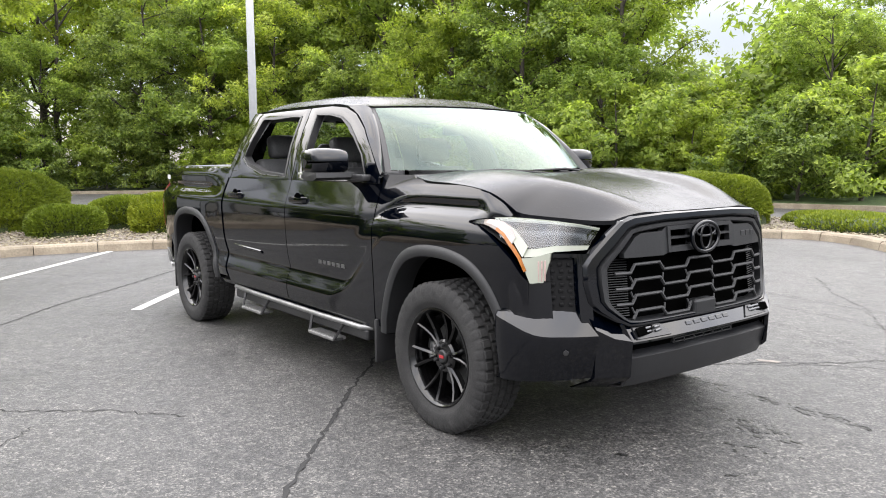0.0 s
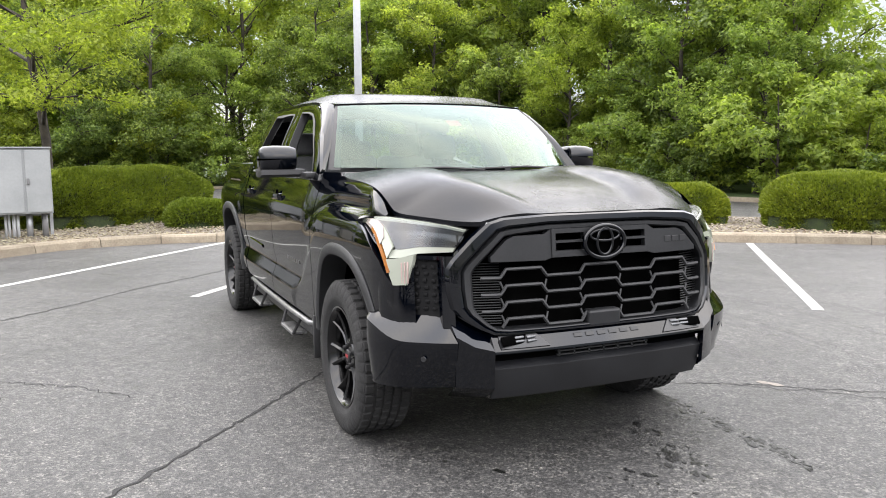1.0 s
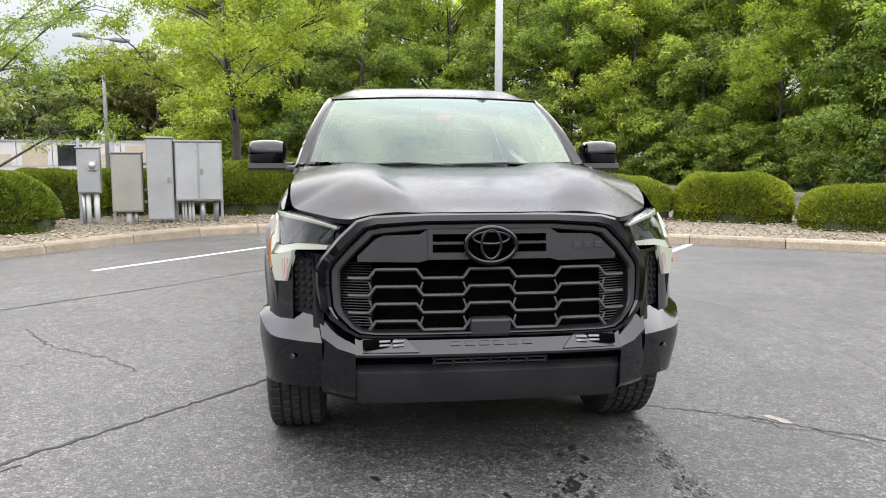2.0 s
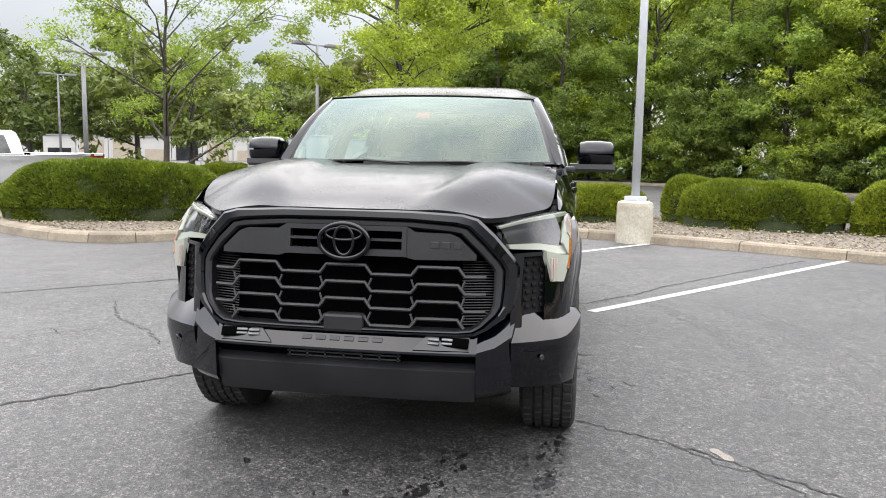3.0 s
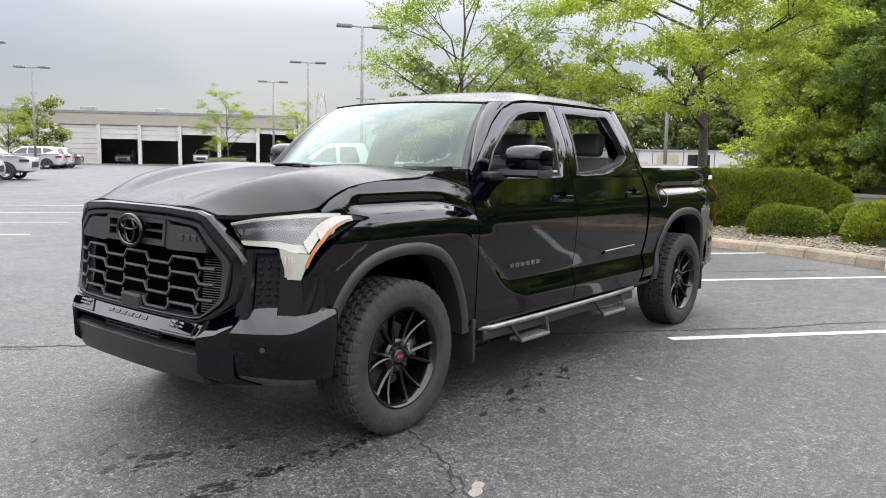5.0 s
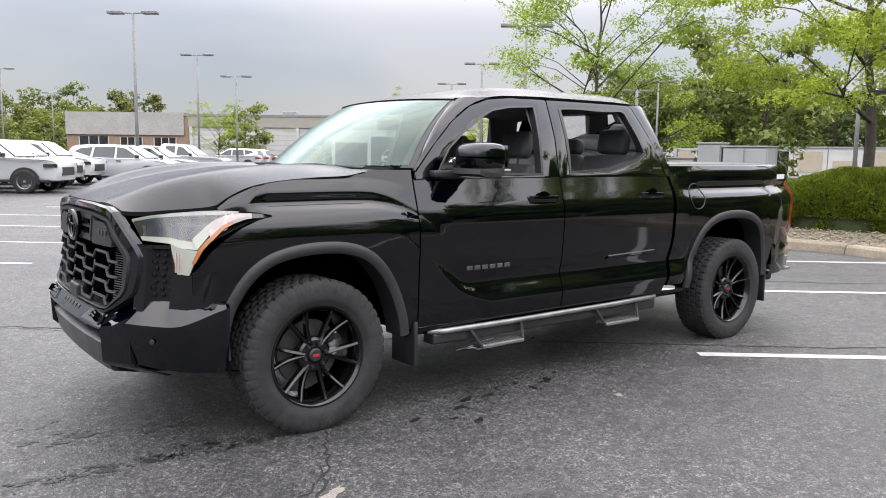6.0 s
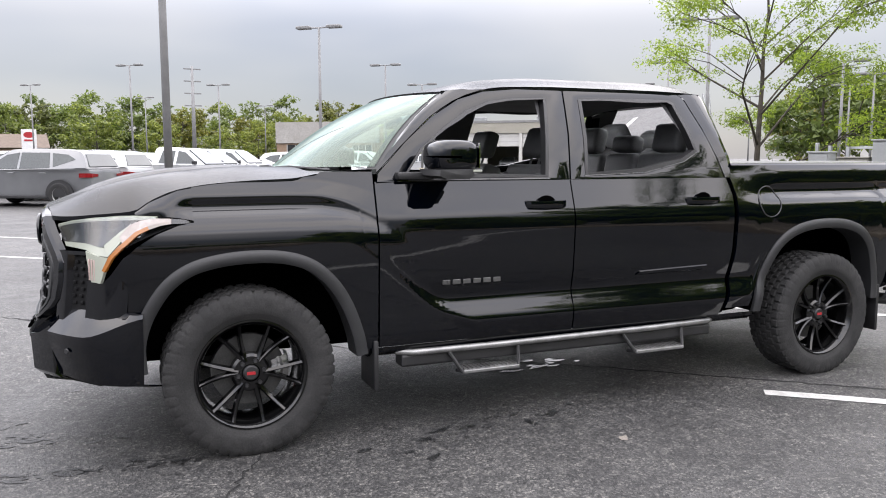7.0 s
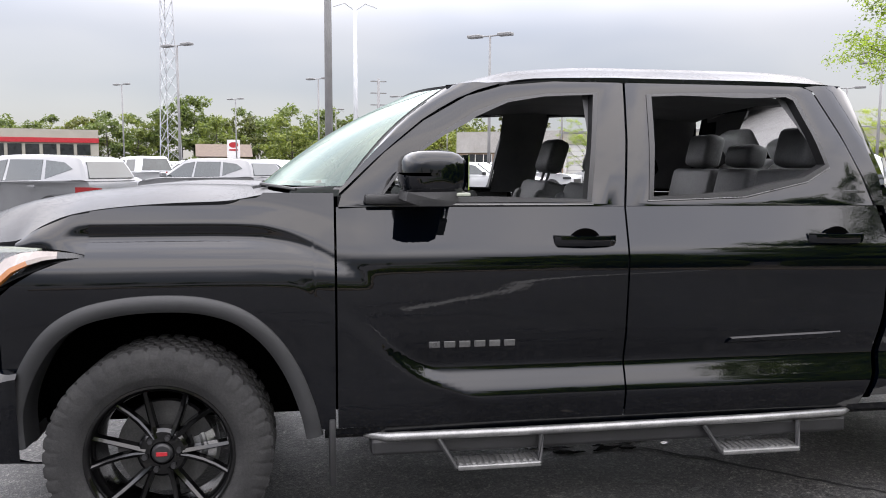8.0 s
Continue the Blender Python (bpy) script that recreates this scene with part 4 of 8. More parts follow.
def both(name, make, material, parent=None, label="", angle=32):
    """Builds a part for the left side and its mirror image for the right."""
    obs = []
    for side in (1, -1):
        bm = bmesh.new()
        make(bm)
        if side < 0:
            bmesh.ops.transform(bm, matrix=MIRROR, verts=bm.verts)
        p = parent[0 if side > 0 else 1] if isinstance(parent, (list, tuple)) else (parent or truck)
        obs.append(crisp(part(name, bm, material, p, label), angle))
    return obs


def add_grid(bm, rows, flange=None):
    """A sheet through rows of points, its border turned inwards by the flange vector."""
    vs = [[bm.verts.new(p) for p in r] for r in rows]
    for a, b in zip(vs, vs[1:]):
        for k in range(len(a) - 1):
            bm.faces.new((a[k], a[k + 1], b[k + 1], b[k]))
    if flange is not None:
        fl = Vector(flange)
        loop = vs[0] + [r[-1] for r in vs[1:]] + vs[-1][-2::-1] + [r[0] for r in vs[-2:0:-1]]
        inner = [bm.verts.new(v.co + fl) for v in loop]
        for i in range(len(loop)):
            j = (i + 1) % len(loop)
            bm.faces.new((loop[i], loop[j], inner[j], inner[i]))
    return vs


# side surface of the body: y at a place along and above
DOOR_PLAIN = [(0.42, 0.940), (0.46, 0.957), (0.55, 0.966), (0.70, 0.9695), (0.84, 0.9735), (0.94, 0.9775), (1.00, 0.9794), (1.05, 0.9802), (1.09, 0.9785), (1.115, 0.975), (1.14, 0.9685), (1.18, 0.9555), (1.25, 0.9325), (1.31, 0.9135), (1.36, 0.898)]
DOOR = [(0.42, 0.940), (0.46, 0.961), (0.52, 0.975), (0.560, 0.981), (0.574, 0.9795), (0.63, 0.9615), (0.680, 0.9455), (0.69, 0.945), (0.74, 0.954), (0.80, 0.9645), (0.87, 0.970), (0.94, 0.9742), (1.00, 0.977), (1.05, 0.979), (1.09, 0.978), (1.115, 0.975), (1.14, 0.9685), (1.18, 0.9555), (1.25, 0.9325), (1.31, 0.9135), (1.36, 0.898)]
FENDER = [(0.40, 0.935), (0.50, 0.955), (0.62, 0.965), (0.80, 0.978), (0.95, 0.988), (1.02, 0.989), (1.07, 0.983), (1.11, 0.970), (1.145, 0.946), (1.17, 0.915), (1.182, 0.900), (1.192, 0.894), (1.200, 0.8935), (1.236, 0.8965), (1.244, 0.895), (1.265, 0.885), (1.29, 0.871), (1.31, 0.859), (1.36, 0.845)]
BEDSIDE = [(0.45, 0.93), (0.60, 0.955), (0.80, 0.975), (0.95, 0.988), (1.05, 0.990), (1.12, 0.980), (1.16, 0.962), (1.185, 0.935), (1.20, 0.920), (1.22, 0.916), (1.26, 0.930), (1.30, 0.930), (1.34, 0.922), (1.375, 0.905)]
SHOULDER = [(1.06, 1.02), (1.13, 1.065), (1.21, 1.110), (1.30, 1.150), (1.40, 1.178), (1.52, 1.193), (1.70, 1.197), (2.3, 1.195)]
PLAN = [(-3.02, 0.20), (-2.95, 0.15), (-2.85, 0.10), (-2.72, 0.062), (-2.55, 0.03), (-2.35, 0.012), (-2.1, 0.0), (2.08, 0.0), (2.2, 0.004), (2.32, 0.014), (2.42, 0.036), (2.50, 0.068)]


def body_y(x, z):
    d = flow(DOOR, z)
    if x > 0.7:
        d = lerp(d, flow(DOOR_PLAIN, z), soft(x + 1.3 * (0.66 - z), 0.84, 0.90))
    inset = flow(PLAN, x)
    if x > 1.0:
        # below, on and above the shoulder stripe, whose height falls towards the door
        s = flow(SHOULDER, x)
        gap = lerp(0.008, 0.045, soft(x, 1.10, 1.50))
        if z >= s + gap:
            zt = 1.240 + (z - s - gap) / (1.36 - s - gap) * 0.12
        elif z >= s:
            zt = 1.195 + (z - s) / gap * 0.045
        else:
            zt = lerp(0.8, 1.195, (z - 0.8) / (s - 0.8)) if z > 0.8 else z
        return lerp(d, flow(FENDER, zt), soft(x, 1.0, 1.62)) - inset
    if x < -1.0:
        return lerp(d, flow(BEDSIDE, z), soft(-x, 1.1, 1.55)) - inset
    return d - inset


FLARE_F = [(2.375, 0.44), (2.378, 0.58), (2.335, 0.72), (2.245, 0.86), (2.13, 0.945), (1.98, 0.985), (1.81, 0.995), (1.66, 0.98), (1.53, 0.93), (1.42, 0.83), (1.34, 0.70), (1.285, 0.55), (1.262, 0.44)]
FLARE_R = [(-1.262, 0.46), (-1.275, 0.60), (-1.325, 0.76), (-1.41, 0.90), (-1.53, 0.985), (-1.68, 1.025), (-1.85, 1.035), (-2.02, 1.02), (-2.17, 0.965), (-2.28, 0.86), (-2.345, 0.72), (-2.37, 0.58), (-2.37, 0.47)]
flare_f = smooth_line([(x, z, 0) for x, z in FLARE_F], 5)
flare_r = smooth_line([(x, z, 0) for x, z in FLARE_R], 5)


def arch_top(pts, x, dip):
    """Height of the arch over x, less a little, so that the skin runs under the flare."""
    best = None
    for a, b in zip(pts, pts[1:]):
        if min(a.x, b.x) <= x <= max(a.x, b.x) and abs(a.x - b.x) > 1e-6:
            z = lerp(a.y, b.y, (x - a.x) / (b.x - a.x))
            best = z if best is None else max(best, z)
    return None if best is None else best - dip


def side_panel(x_front, x_rear, low, high, nu, nv, out=0.0):
    """Rows of a panel on the side surface; each edge is a number or a function."""
    def val(f, a):
        return f(a) if callable(f) else f
    rows = []
    for i in range(nu + 1):
        row = []
        for j in range(nv + 1):
            u, v = i / nu, j / nv
            z = 0.8
            for _ in range(4):
                x = lerp(val(x_front, z), val(x_rear, z), u)
                z = lerp(val(low, x), val(high, x), v)
            row.append(Vector((x, body_y(x, z) + out, z)))
        rows.append(row)
    return rows


IN = (0, -0.022, 0)
# hood edge, seen from the side
HOOD_EDGE = [(1.48, 0.845, 1.345), (1.50, 0.850, 1.335), (1.62, 0.860, 1.322), (1.80, 0.862, 1.315), (2.0, 0.862, 1.300), (2.15, 0.868, 1.275), (2.27, 0.878, 1.225), (2.335, 0.884, 1.178)]


def fender_top(x):
    if x < 1.48:
        return 1.352
    if x > 2.09:
        return curve([(2.09, 1.128), (2.16, 1.115), (2.25, 1.08), (2.33, 1.03), (2.40, 0.97), (2.45, 0.90), (2.49, 0.86)], x)
    return curve([(1.48, 1.345), (1.5, 1.334), (1.62, 1.32), (1.80, 1.312), (2.0, 1.297), (2.09, 1.285)], x)


def fender_low(x):
    if x > 2.33:
        return 0.728
    a = arch_top(flare_f, x, 0.03)
    return a if a is not None and x > 1.29 else 0.46


def cheek_rows():
    """The piece of wing between the hood's edge and the top of the headlamp."""
    rows = []
    for k in range(9):
        x = lerp(2.088, 2.336, k / 8)
        zt, yt = curve([(a, c) for a, b, c in HOOD_EDGE], x) - 0.004, curve([(a, b) for a, b, c in HOOD_EDGE], x) + 0.002
        zb, yb = curve([(2.088, 1.137), (2.15, 1.149), (2.24, 1.160), (2.336, 1.165)], x), curve([(2.088, 0.932), (2.15, 0.930), (2.24, 0.920), (2.336, 0.899)], x)
        row = []
        for j in range(13):
            f = j / 12
            z = lerp(zt, zb, f)
            free = lerp(yt, yb, f) + 0.028 * math.sin(math.pi * f) * (zt - zb) / 0.14
            row.append(Vector((x, lerp(body_y(2.088, z) if z < 1.285 else yt, free, soft(k / 8, 0.0, 0.6)), z)))
        rows.append(row)
    return rows


both("front_fender", lambda bm: (add_grid(bm, side_panel(2.088, 1.214, fender_low, fender_top, 110, 120), IN),
                                 add_grid(bm, side_panel(2.475, 2.088, fender_low, lambda x: fender_top(max(2.0901, x)), 40, 60), IN),
                                 add_grid(bm, cheek_rows())), M_PAINT)
DOOR_F, DOOR_S, DOOR_R = 1.205, 0.067, lambda z: curve([(0.45, -0.985), (0.6, -1.035), (0.86, -1.072), (1.2, -1.072), (1.31, -1.045)], z)
BELT = 1.300
front_doors = both("front_door", lambda bm: add_grid(bm, side_panel(DOOR_F, DOOR_S + 0.004, 0.462, BELT, 40, 56), IN), M_PAINT)
rear_doors = both("rear_door", lambda bm: add_grid(bm, side_panel(DOOR_S - 0.004, lambda z: DOOR_R(z) + 0.004, 0.462, BELT, 40, 56), IN), M_PAINT)


def bed_low(x):
    a = arch_top(flare_r, x, 0.03)
    return a if a is not None and -2.36 < x < -1.27 else curve([(-3.0, 0.62), (-2.37, 0.52), (-1.27, 0.50)], x)


both("bed_side", lambda bm: (add_grid(bm, side_panel(lambda z: DOOR_R(z) - 0.030, -2.96, bed_low, 1.375, 60, 36), IN),
                             add_grid(bm, [[Vector((lerp(-1.10, -2.96, k / 20), body_y(lerp(-1.10, -2.96, k / 20), 1.375) - d, 1.375 + e)) for k in range(21)] for d, e in ((0.0, 0.0), (0.012, 0.012), (0.06, 0.014), (0.10, 0.0), (0.10, -0.1))])), M_PAINT)
both("rocker_panel", lambda bm: add_grid(bm, [[Vector((x, y, z)) for x in (1.255, 0.6, 0.0, -0.6, -1.28)] for y, z in ((0.945, 0.458), (0.935, 0.43), (0.90, 0.405), (0.80, 0.40))]), M_PAINT)

# upper doors, pillars and roof
def cab_y(z):
    return flow([(1.28, 0.929), (1.31, 0.915), (1.40, 0.888), (1.55, 0.838), (1.68, 0.775), (1.76, 0.735), (1.81, 0.708), (1.83, 0.69)], z)


def add_ring(bm, outer, inner, depth):
    """A frame between two loops of (x, z) on the cab's side, its opening turned inwards."""
    mid = [((a[0] + b[0]) / 2, (a[1] + b[1]) / 2) for a, b in zip(outer, inner)]
    loops = []
    for loop, off in ((outer, -0.016), (outer, 0.0), (mid, 0.004), (inner, 0.0), (inner, -depth)):
        loops.append([bm.verts.new((x, cab_y(z) + off, z)) for x, z in loop])
    n = len(outer)
    for a, b in zip(loops, loops[1:]):
        for i in range(n):
            j = (i + 1) % n
            bm.faces.new((a[i], a[j], b[j], b[i]))


def densify(loop, k=4):
    out = []
    for i, a in enumerate(loop):
        b = loop[(i + 1) % len(loop)]
        out += [(lerp(a[0], b[0], t / k), lerp(a[1], b[1], t / k)) for t in range(k)]
    return out


FD_OUT = [(1.198, 1.302), (1.185, 1.345), (1.02, 1.505), (0.86, 1.632), (0.68, 1.735), (0.52, 1.783), (0.30, 1.805), (0.008, 1.814), (0.072, 1.302)]
FD_IN = [(1.06, 1.316), (1.04, 1.345), (0.945, 1.470), (0.80, 1.582), (0.65, 1.674), (0.50, 1.730), (0.34, 1.752), (0.128, 1.760), (0.205, 1.318)]
RD_OUT = [(0.062, 1.302), (-0.002, 1.814), (-0.20, 1.820), (-0.45, 1.821), (-0.80, 1.814), (-0.85, 1.785), (-0.925, 1.60), (-0.995, 1.42), (-1.03, 1.302), (-0.45, 1.302)]
RD_IN = [(-0.036, 1.326), (-0.084, 1.756), (-0.22, 1.766), (-0.48, 1.772), (-0.735, 1.772), (-0.768, 1.755), (-0.818, 1.60), (-0.852, 1.462), (-0.74, 1.402), (-0.45, 1.340)]
both("door_frame", lambda bm: add_ring(bm, densify(FD_OUT), densify(FD_IN), 0.05), M_PAINT, front_doors)
both("door_frame", lambda bm: add_ring(bm, densify(RD_OUT), densify(RD_IN), 0.05), M_PAINT, rear_doors)


def seal(bm, loop, wide):
    """A black rubber strip round a window opening."""
    n = len(loop)
    cx, cz = sum(p[0] for p in loop) / n, sum(p[1] for p in loop) / n
    loops = []
    for off, grow in ((0.003, 0.0), (0.005, -wide), (-0.05, -wide)):
        row = []
        for x, z in loop:
            d = Vector((x - cx, z - cz)).normalized()
            row.append(bm.verts.new((x + d.x * grow, cab_y(z + d.y * grow) + off, z + d.y * grow)))
        loops.append(row)
    for a, b in zip(loops, loops[1:]):
        for i in range(n):
            j = (i + 1) % n
            bm.faces.new((a[i], a[j], b[j], b[i]))


both("window_seal", lambda bm: seal(bm, densify(FD_IN), 0.022), M_BLACKPLASTIC, front_doors)
both("window_seal", lambda bm: seal(bm, densify(RD_IN), 0.022), M_BLACKPLASTIC, rear_doors)
both("belt_strip", lambda bm: add_tube(bm, [(x, cab_y(1.308) + 0.004, 1.308) for x in (1.03, 0.7, 0.4, 0.2)], 0.0032, 6), M_GREYMARK, front_doors)
both("belt_strip", lambda bm: add_tube(bm, [(x, cab_y(z) + 0.004, z) for x, z in ((-0.03, 1.322), (-0.45, 1.336), (-0.74, 1.398), (-0.85, 1.456))], 0.0032, 6), M_GREYMARK, rear_doors)
both("rear_pillar", lambda bm: add_grid(bm, [[Vector((x, cab_y(z), z)) for x, z in row] for row in (
    [(-0.808, 1.812), (-0.858, 1.785), (-0.933, 1.60), (-1.003, 1.42), (-1.038, 1.302)],
    [(-0.89, 1.812), (-0.915, 1.785), (-0.978, 1.60), (-1.035, 1.42), (-1.06, 1.302)],
    [(-0.97, 1.812), (-0.985, 1.785), (-1.03, 1.60), (-1.075, 1.42), (-1.088, 1.302)])] + [[Vector((-1.03, 0.66, 1.812)), Vector((-1.04, 0.69, 1.785)), Vector((-1.09, 0.77, 1.60)), Vector((-1.125, 0.85, 1.42)), Vector((-1.13, 0.88, 1.302))]]), M_PAINT)
WS_TOP = lambda y: Vector((0.845 - 0.20 * (abs(y) / 0.68) ** 2.2 * 0.48, y, 1.790 - 0.014 * (y / 0.68) ** 2))
WS_LOW = lambda y: Vector((1.545 - 0.345 * (abs(y) / 0.80) ** 2.2, y, 1.360 + 0.006 * (y / 0.8) ** 2))


def glass_at(u, v):
    """Windshield: u from -1 to 1 across, v from 0 at the foot to 1 at the roof."""
    p = WS_LOW(0.845 * u).lerp(WS_TOP(0.68 * u), v)
    bow = 0.035 * math.sin(math.pi * v)
    return p + Vector((bow * 0.5, 0, bow * 0.85))


glass = crisp(part("windshield", (lambda bm: (add_grid(bm, [[glass_at(-0.965 + 1.93 * i / 24, 0.02 + 0.95 * j / 10) for j in range(11)] for i in range(25)]), bm)[1])(bmesh.new()), M_WINDSHIELD, truck, "greenish windshield mirroring the bright sky"), 60)
face(glass, (1, 0, 1)).visible_shadow = False
both("windshield_border", lambda bm: add_grid(bm, [[glass_at(u, v) + Vector((-0.003, 0, -0.003)) for v in [k / 10 for k in range(11)]] for u in (1.0, 0.965, 0.925)]), M_BLACKPLASTIC)
part("windshield_header", (lambda bm: (add_grid(bm, [[glass_at(-1 + 2 * i / 16, v) + Vector((-0.003, 0, -0.003)) for i in range(17)] for v in (1.0, 0.97, 0.93)]), bm)[1])(bmesh.new()), M_BLACKPLASTIC, truck)
both("windshield_pillar", lambda bm: add_grid(bm, [[lerp(glass_at(1.0, k / 10), Vector((x, cab_y(z), z)), f) + Vector((0.012, 0.006, 0.012)) * math.sin(math.pi * f) for k, (x, z) in enumerate(PIL)] for f in (0, 0.3, 0.6, 1.0)], (-0.004, -0.02, -0.008)), M_PAINT) if (PIL := [(1.195, 1.350), (1.148, 1.393), (1.10, 1.438), (1.048, 1.486), (0.99, 1.536), (0.93, 1.586), (0.865, 1.638), (0.79, 1.685), (0.715, 1.727), (0.63, 1.763), (0.54, 1.790)]) else None


def roof_z(x, y):
    e = flow([(-1.06, 1.815), (-1.0, 1.845), (-0.9, 1.864), (-0.6, 1.877), (0.05, 1.877), (0.4, 1.857), (0.6, 1.823), (0.75, 1.792), (0.845, 1.768)], x)
    s = min(1.0, abs(y) / 0.715)
    return e + lerp(0.026, 0.018, soft(x, 0.1, 0.85)) * (1 - s ** 2.4) - 0.052 * soft(s, 0.70, 1.0)


def roof_half(x):
    return flow([(-1.06, 0.64), (-0.98, 0.69), (-0.8, 0.712), (0.3, 0.712), (0.54, 0.70), (0.75, 0.682)], x)


rows = []
for i in range(31):
    row = []
    for j in range(25):
        f = j / 12 - 1
        xe = WS_TOP(0.68 * f).x + 0.004
        x = lerp(-1.06, xe, i / 30)
        h = roof_half(x)
        row.append(Vector((x, h * f, lerp(roof_z(x, h * f), WS_TOP(0.68 * f).z + 0.004 + 0.16 * (xe - x), soft(x, 0.45, xe)))))
    rows.append(row)
bm = bmesh.new()
add_grid(bm, rows, (0, 0, -0.02))
crisp(part("roof", bm, M_WETPAINT, truck, "black roof speckled with rain beads"), 40)


def roof_side(i):
    """Edge of the roof skin, from the windshield back."""
    return rows[i][24]


def rail_foot(p):
    """Top of the side frames, and ahead of them the windshield pillar's head."""
    g = glass_at(1.0, 1.0)
    w = soft(p.x, 0.54, g.x)
    return Vector((p.x, lerp(cab_y(1.812), g.y, w), lerp(1.812 - 0.022 * soft(p.x, 0.40, 0.54), g.z, w)))


both("roof_rail", lambda bm: add_grid(bm, [[roof_side(i).lerp(rail_foot(roof_side(i)), f) + Vector((0, 0.003, 0.006)) * math.sin(math.pi * f) + Vector((0, -0.004 * (1 - f), 0)) for i in range(30, 0, -1)] for f in (0, 0.5, 1)]), M_WETPAINT)
# back of the cab
bm = bmesh.new()
add_grid(bm, [[Vector((x, y * w, z)) for y in (-1, -0.72)] for x, z, w in ((-1.06, 1.80, 0.64), (-1.09, 1.60, 0.76), (-1.125, 1.36, 0.86))])
add_grid(bm, [[Vector((x, y * w, z)) for y in (0.72, 1)] for x, z, w in ((-1.06, 1.80, 0.64), (-1.09, 1.60, 0.76), (-1.125, 1.36, 0.86))])
add_grid(bm, [[Vector((x, y, z)) for y in (-0.62, 0.62)] for x, z in ((-1.125, 1.42), (-1.13, 1.36), (-1.13, 0.6))])
add_grid(bm, [[Vector((x, y, z)) for y in (-0.55, 0.55)] for x, z in ((-1.058, 1.80), (-1.064, 1.765))])
part("cab_back", bm, M_PAINT, truck)
face(part("rear_window", (lambda bm: (add_grid(bm, [[Vector((x, y, z)) for y in (-0.60, 0.60)] for x, z in ((-1.064, 1.77), (-1.122, 1.41))]), bm)[1])(bmesh.new()), M_PANE, truck, "tinted rear window"), (-1, 0, 0)).visible_shadow = False

# hood
HOOD_Y = [(1.48, 0.845), (1.62, 0.860), (1.80, 0.862), (2.0, 0.862), (2.15, 0.866), (2.27, 0.862), (2.36, 0.835), (2.44, 0.785), (2.52, 0.725), (2.60, 0.665), (2.66, 0.61), (2.735, 0.54)]


def hood_edge_z(x):
    return flow([(1.48, 1.345), (1.62, 1.322), (1.80, 1.315), (2.0, 1.300), (2.15, 1.275), (2.27, 1.225), (2.335, 1.182), (2.44, 1.168), (2.52, 1.160), (2.60, 1.152), (2.66, 1.150), (2.735, 1.160)], x)


def hood_z(x, f):
    """f: 0 at the middle, 1 at the edge."""
    mid = flow([(1.48, 1.352), (1.8, 1.350), (2.1, 1.322), (2.35, 1.281), (2.55, 1.235), (2.67, 1.200), (2.735, 1.183)], x)
    ridge = flow([(1.48, 1.372), (1.8, 1.378), (2.1, 1.358), (2.35, 1.318), (2.52, 1.268), (2.64, 1.215), (2.735, 1.178)], x)
    e = hood_edge_z(x)
    if f < 0.66:
        return lerp(mid, ridge, soft(f, 0.40, 0.56))
    return lerp(ridge, e, ((f - 0.66) / 0.34) ** 1.35)


rows = []
for i in range(37):
    a = i / 36
    row = []
    for j in range(41):
        f = j / 20 - 1
        rear = lerp(1.585, 1.484, abs(f) ** 2.2)
        front = lerp(2.742, 2.690, abs(f) ** 2)
        x = lerp(rear, front, a)
        row.append(Vector((x, flow(HOOD_Y, x) * f, hood_z(x, abs(f)))))
    rows.append(row)
bm = bmesh.new()
add_grid(bm, rows, (0, 0, -0.02))
crisp(part("hood", bm, M_WETPAINT, truck, "black hood beaded with rain, two raised ridges"), 50)
bm = bmesh.new()
add_grid(bm, [[Vector((lerp(1.60, 1.50, abs(f) ** 2.2) + d, f * w, z - 0.02 * abs(f) ** 3 * 0)) for f in [k / 8 - 1 for k in range(17)]] for d, w, z in ((0.02, 0.84, 1.335), (-0.02, 0.83, 1.338), (-0.10, 0.82, 1.352))])
part("cowl", bm, M_BLACKPLASTIC, truck, "black plastic cowl below the windshield")
for y0, y1 in ((0.62, 0.02), (0.02, -0.52)):
    part("wiper", tube([(1.50 - 0.3 * (abs(y0) / 0.8) ** 2.2 + 0.03, y0, 1.358), (1.53 - 0.1 * (abs((y0 + y1) / 2) / 0.8) ** 2.2, (y0 + y1) / 2, 1.374), (1.53, y1, 1.366)], 0.007, 6), M_BLACKPLASTIC, truck)


# wheel-arch flares, liners and mud flaps
def add_flare(bm, pts, cx, cz):
    prof = ((0.0, -0.012), (0.004, 0.006), (0.018, 0.016), (0.050, 0.016), (0.064, 0.006), (0.066, -0.14))
    loops = []
    for inward, out in prof:
        row = []
        for i, p in enumerate(pts):
            t = (pts[min(i + 1, len(pts) - 1)] - pts[max(i - 1, 0)]).normalized()
            n = Vector((t.y, -t.x, 0))
            if n.dot(Vector((cx, cz, 0)) - p) < 0:
                n = -n
            q = p + n * inward
            row.append(Vector((q.x, max(0.955, body_y(p.x, p.y)) + out, q.y)))
        loops.append(row)
    add_grid(bm, loops)


both("wheel_arch_flare", lambda bm: add_flare(bm, flare_f, 1.83, 0.42), M_TRIM, None, "grained dark grey plastic arch flare", 40)
both("wheel_arch_flare", lambda bm: add_flare(bm, flare_r, -1.83, 0.42), M_TRIM, None, "grained dark grey plastic arch flare", 40)


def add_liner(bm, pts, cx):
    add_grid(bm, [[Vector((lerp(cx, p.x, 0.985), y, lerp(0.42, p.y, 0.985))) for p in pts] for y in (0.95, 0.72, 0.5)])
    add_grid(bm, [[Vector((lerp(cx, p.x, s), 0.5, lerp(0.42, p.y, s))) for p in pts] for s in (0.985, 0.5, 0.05)])


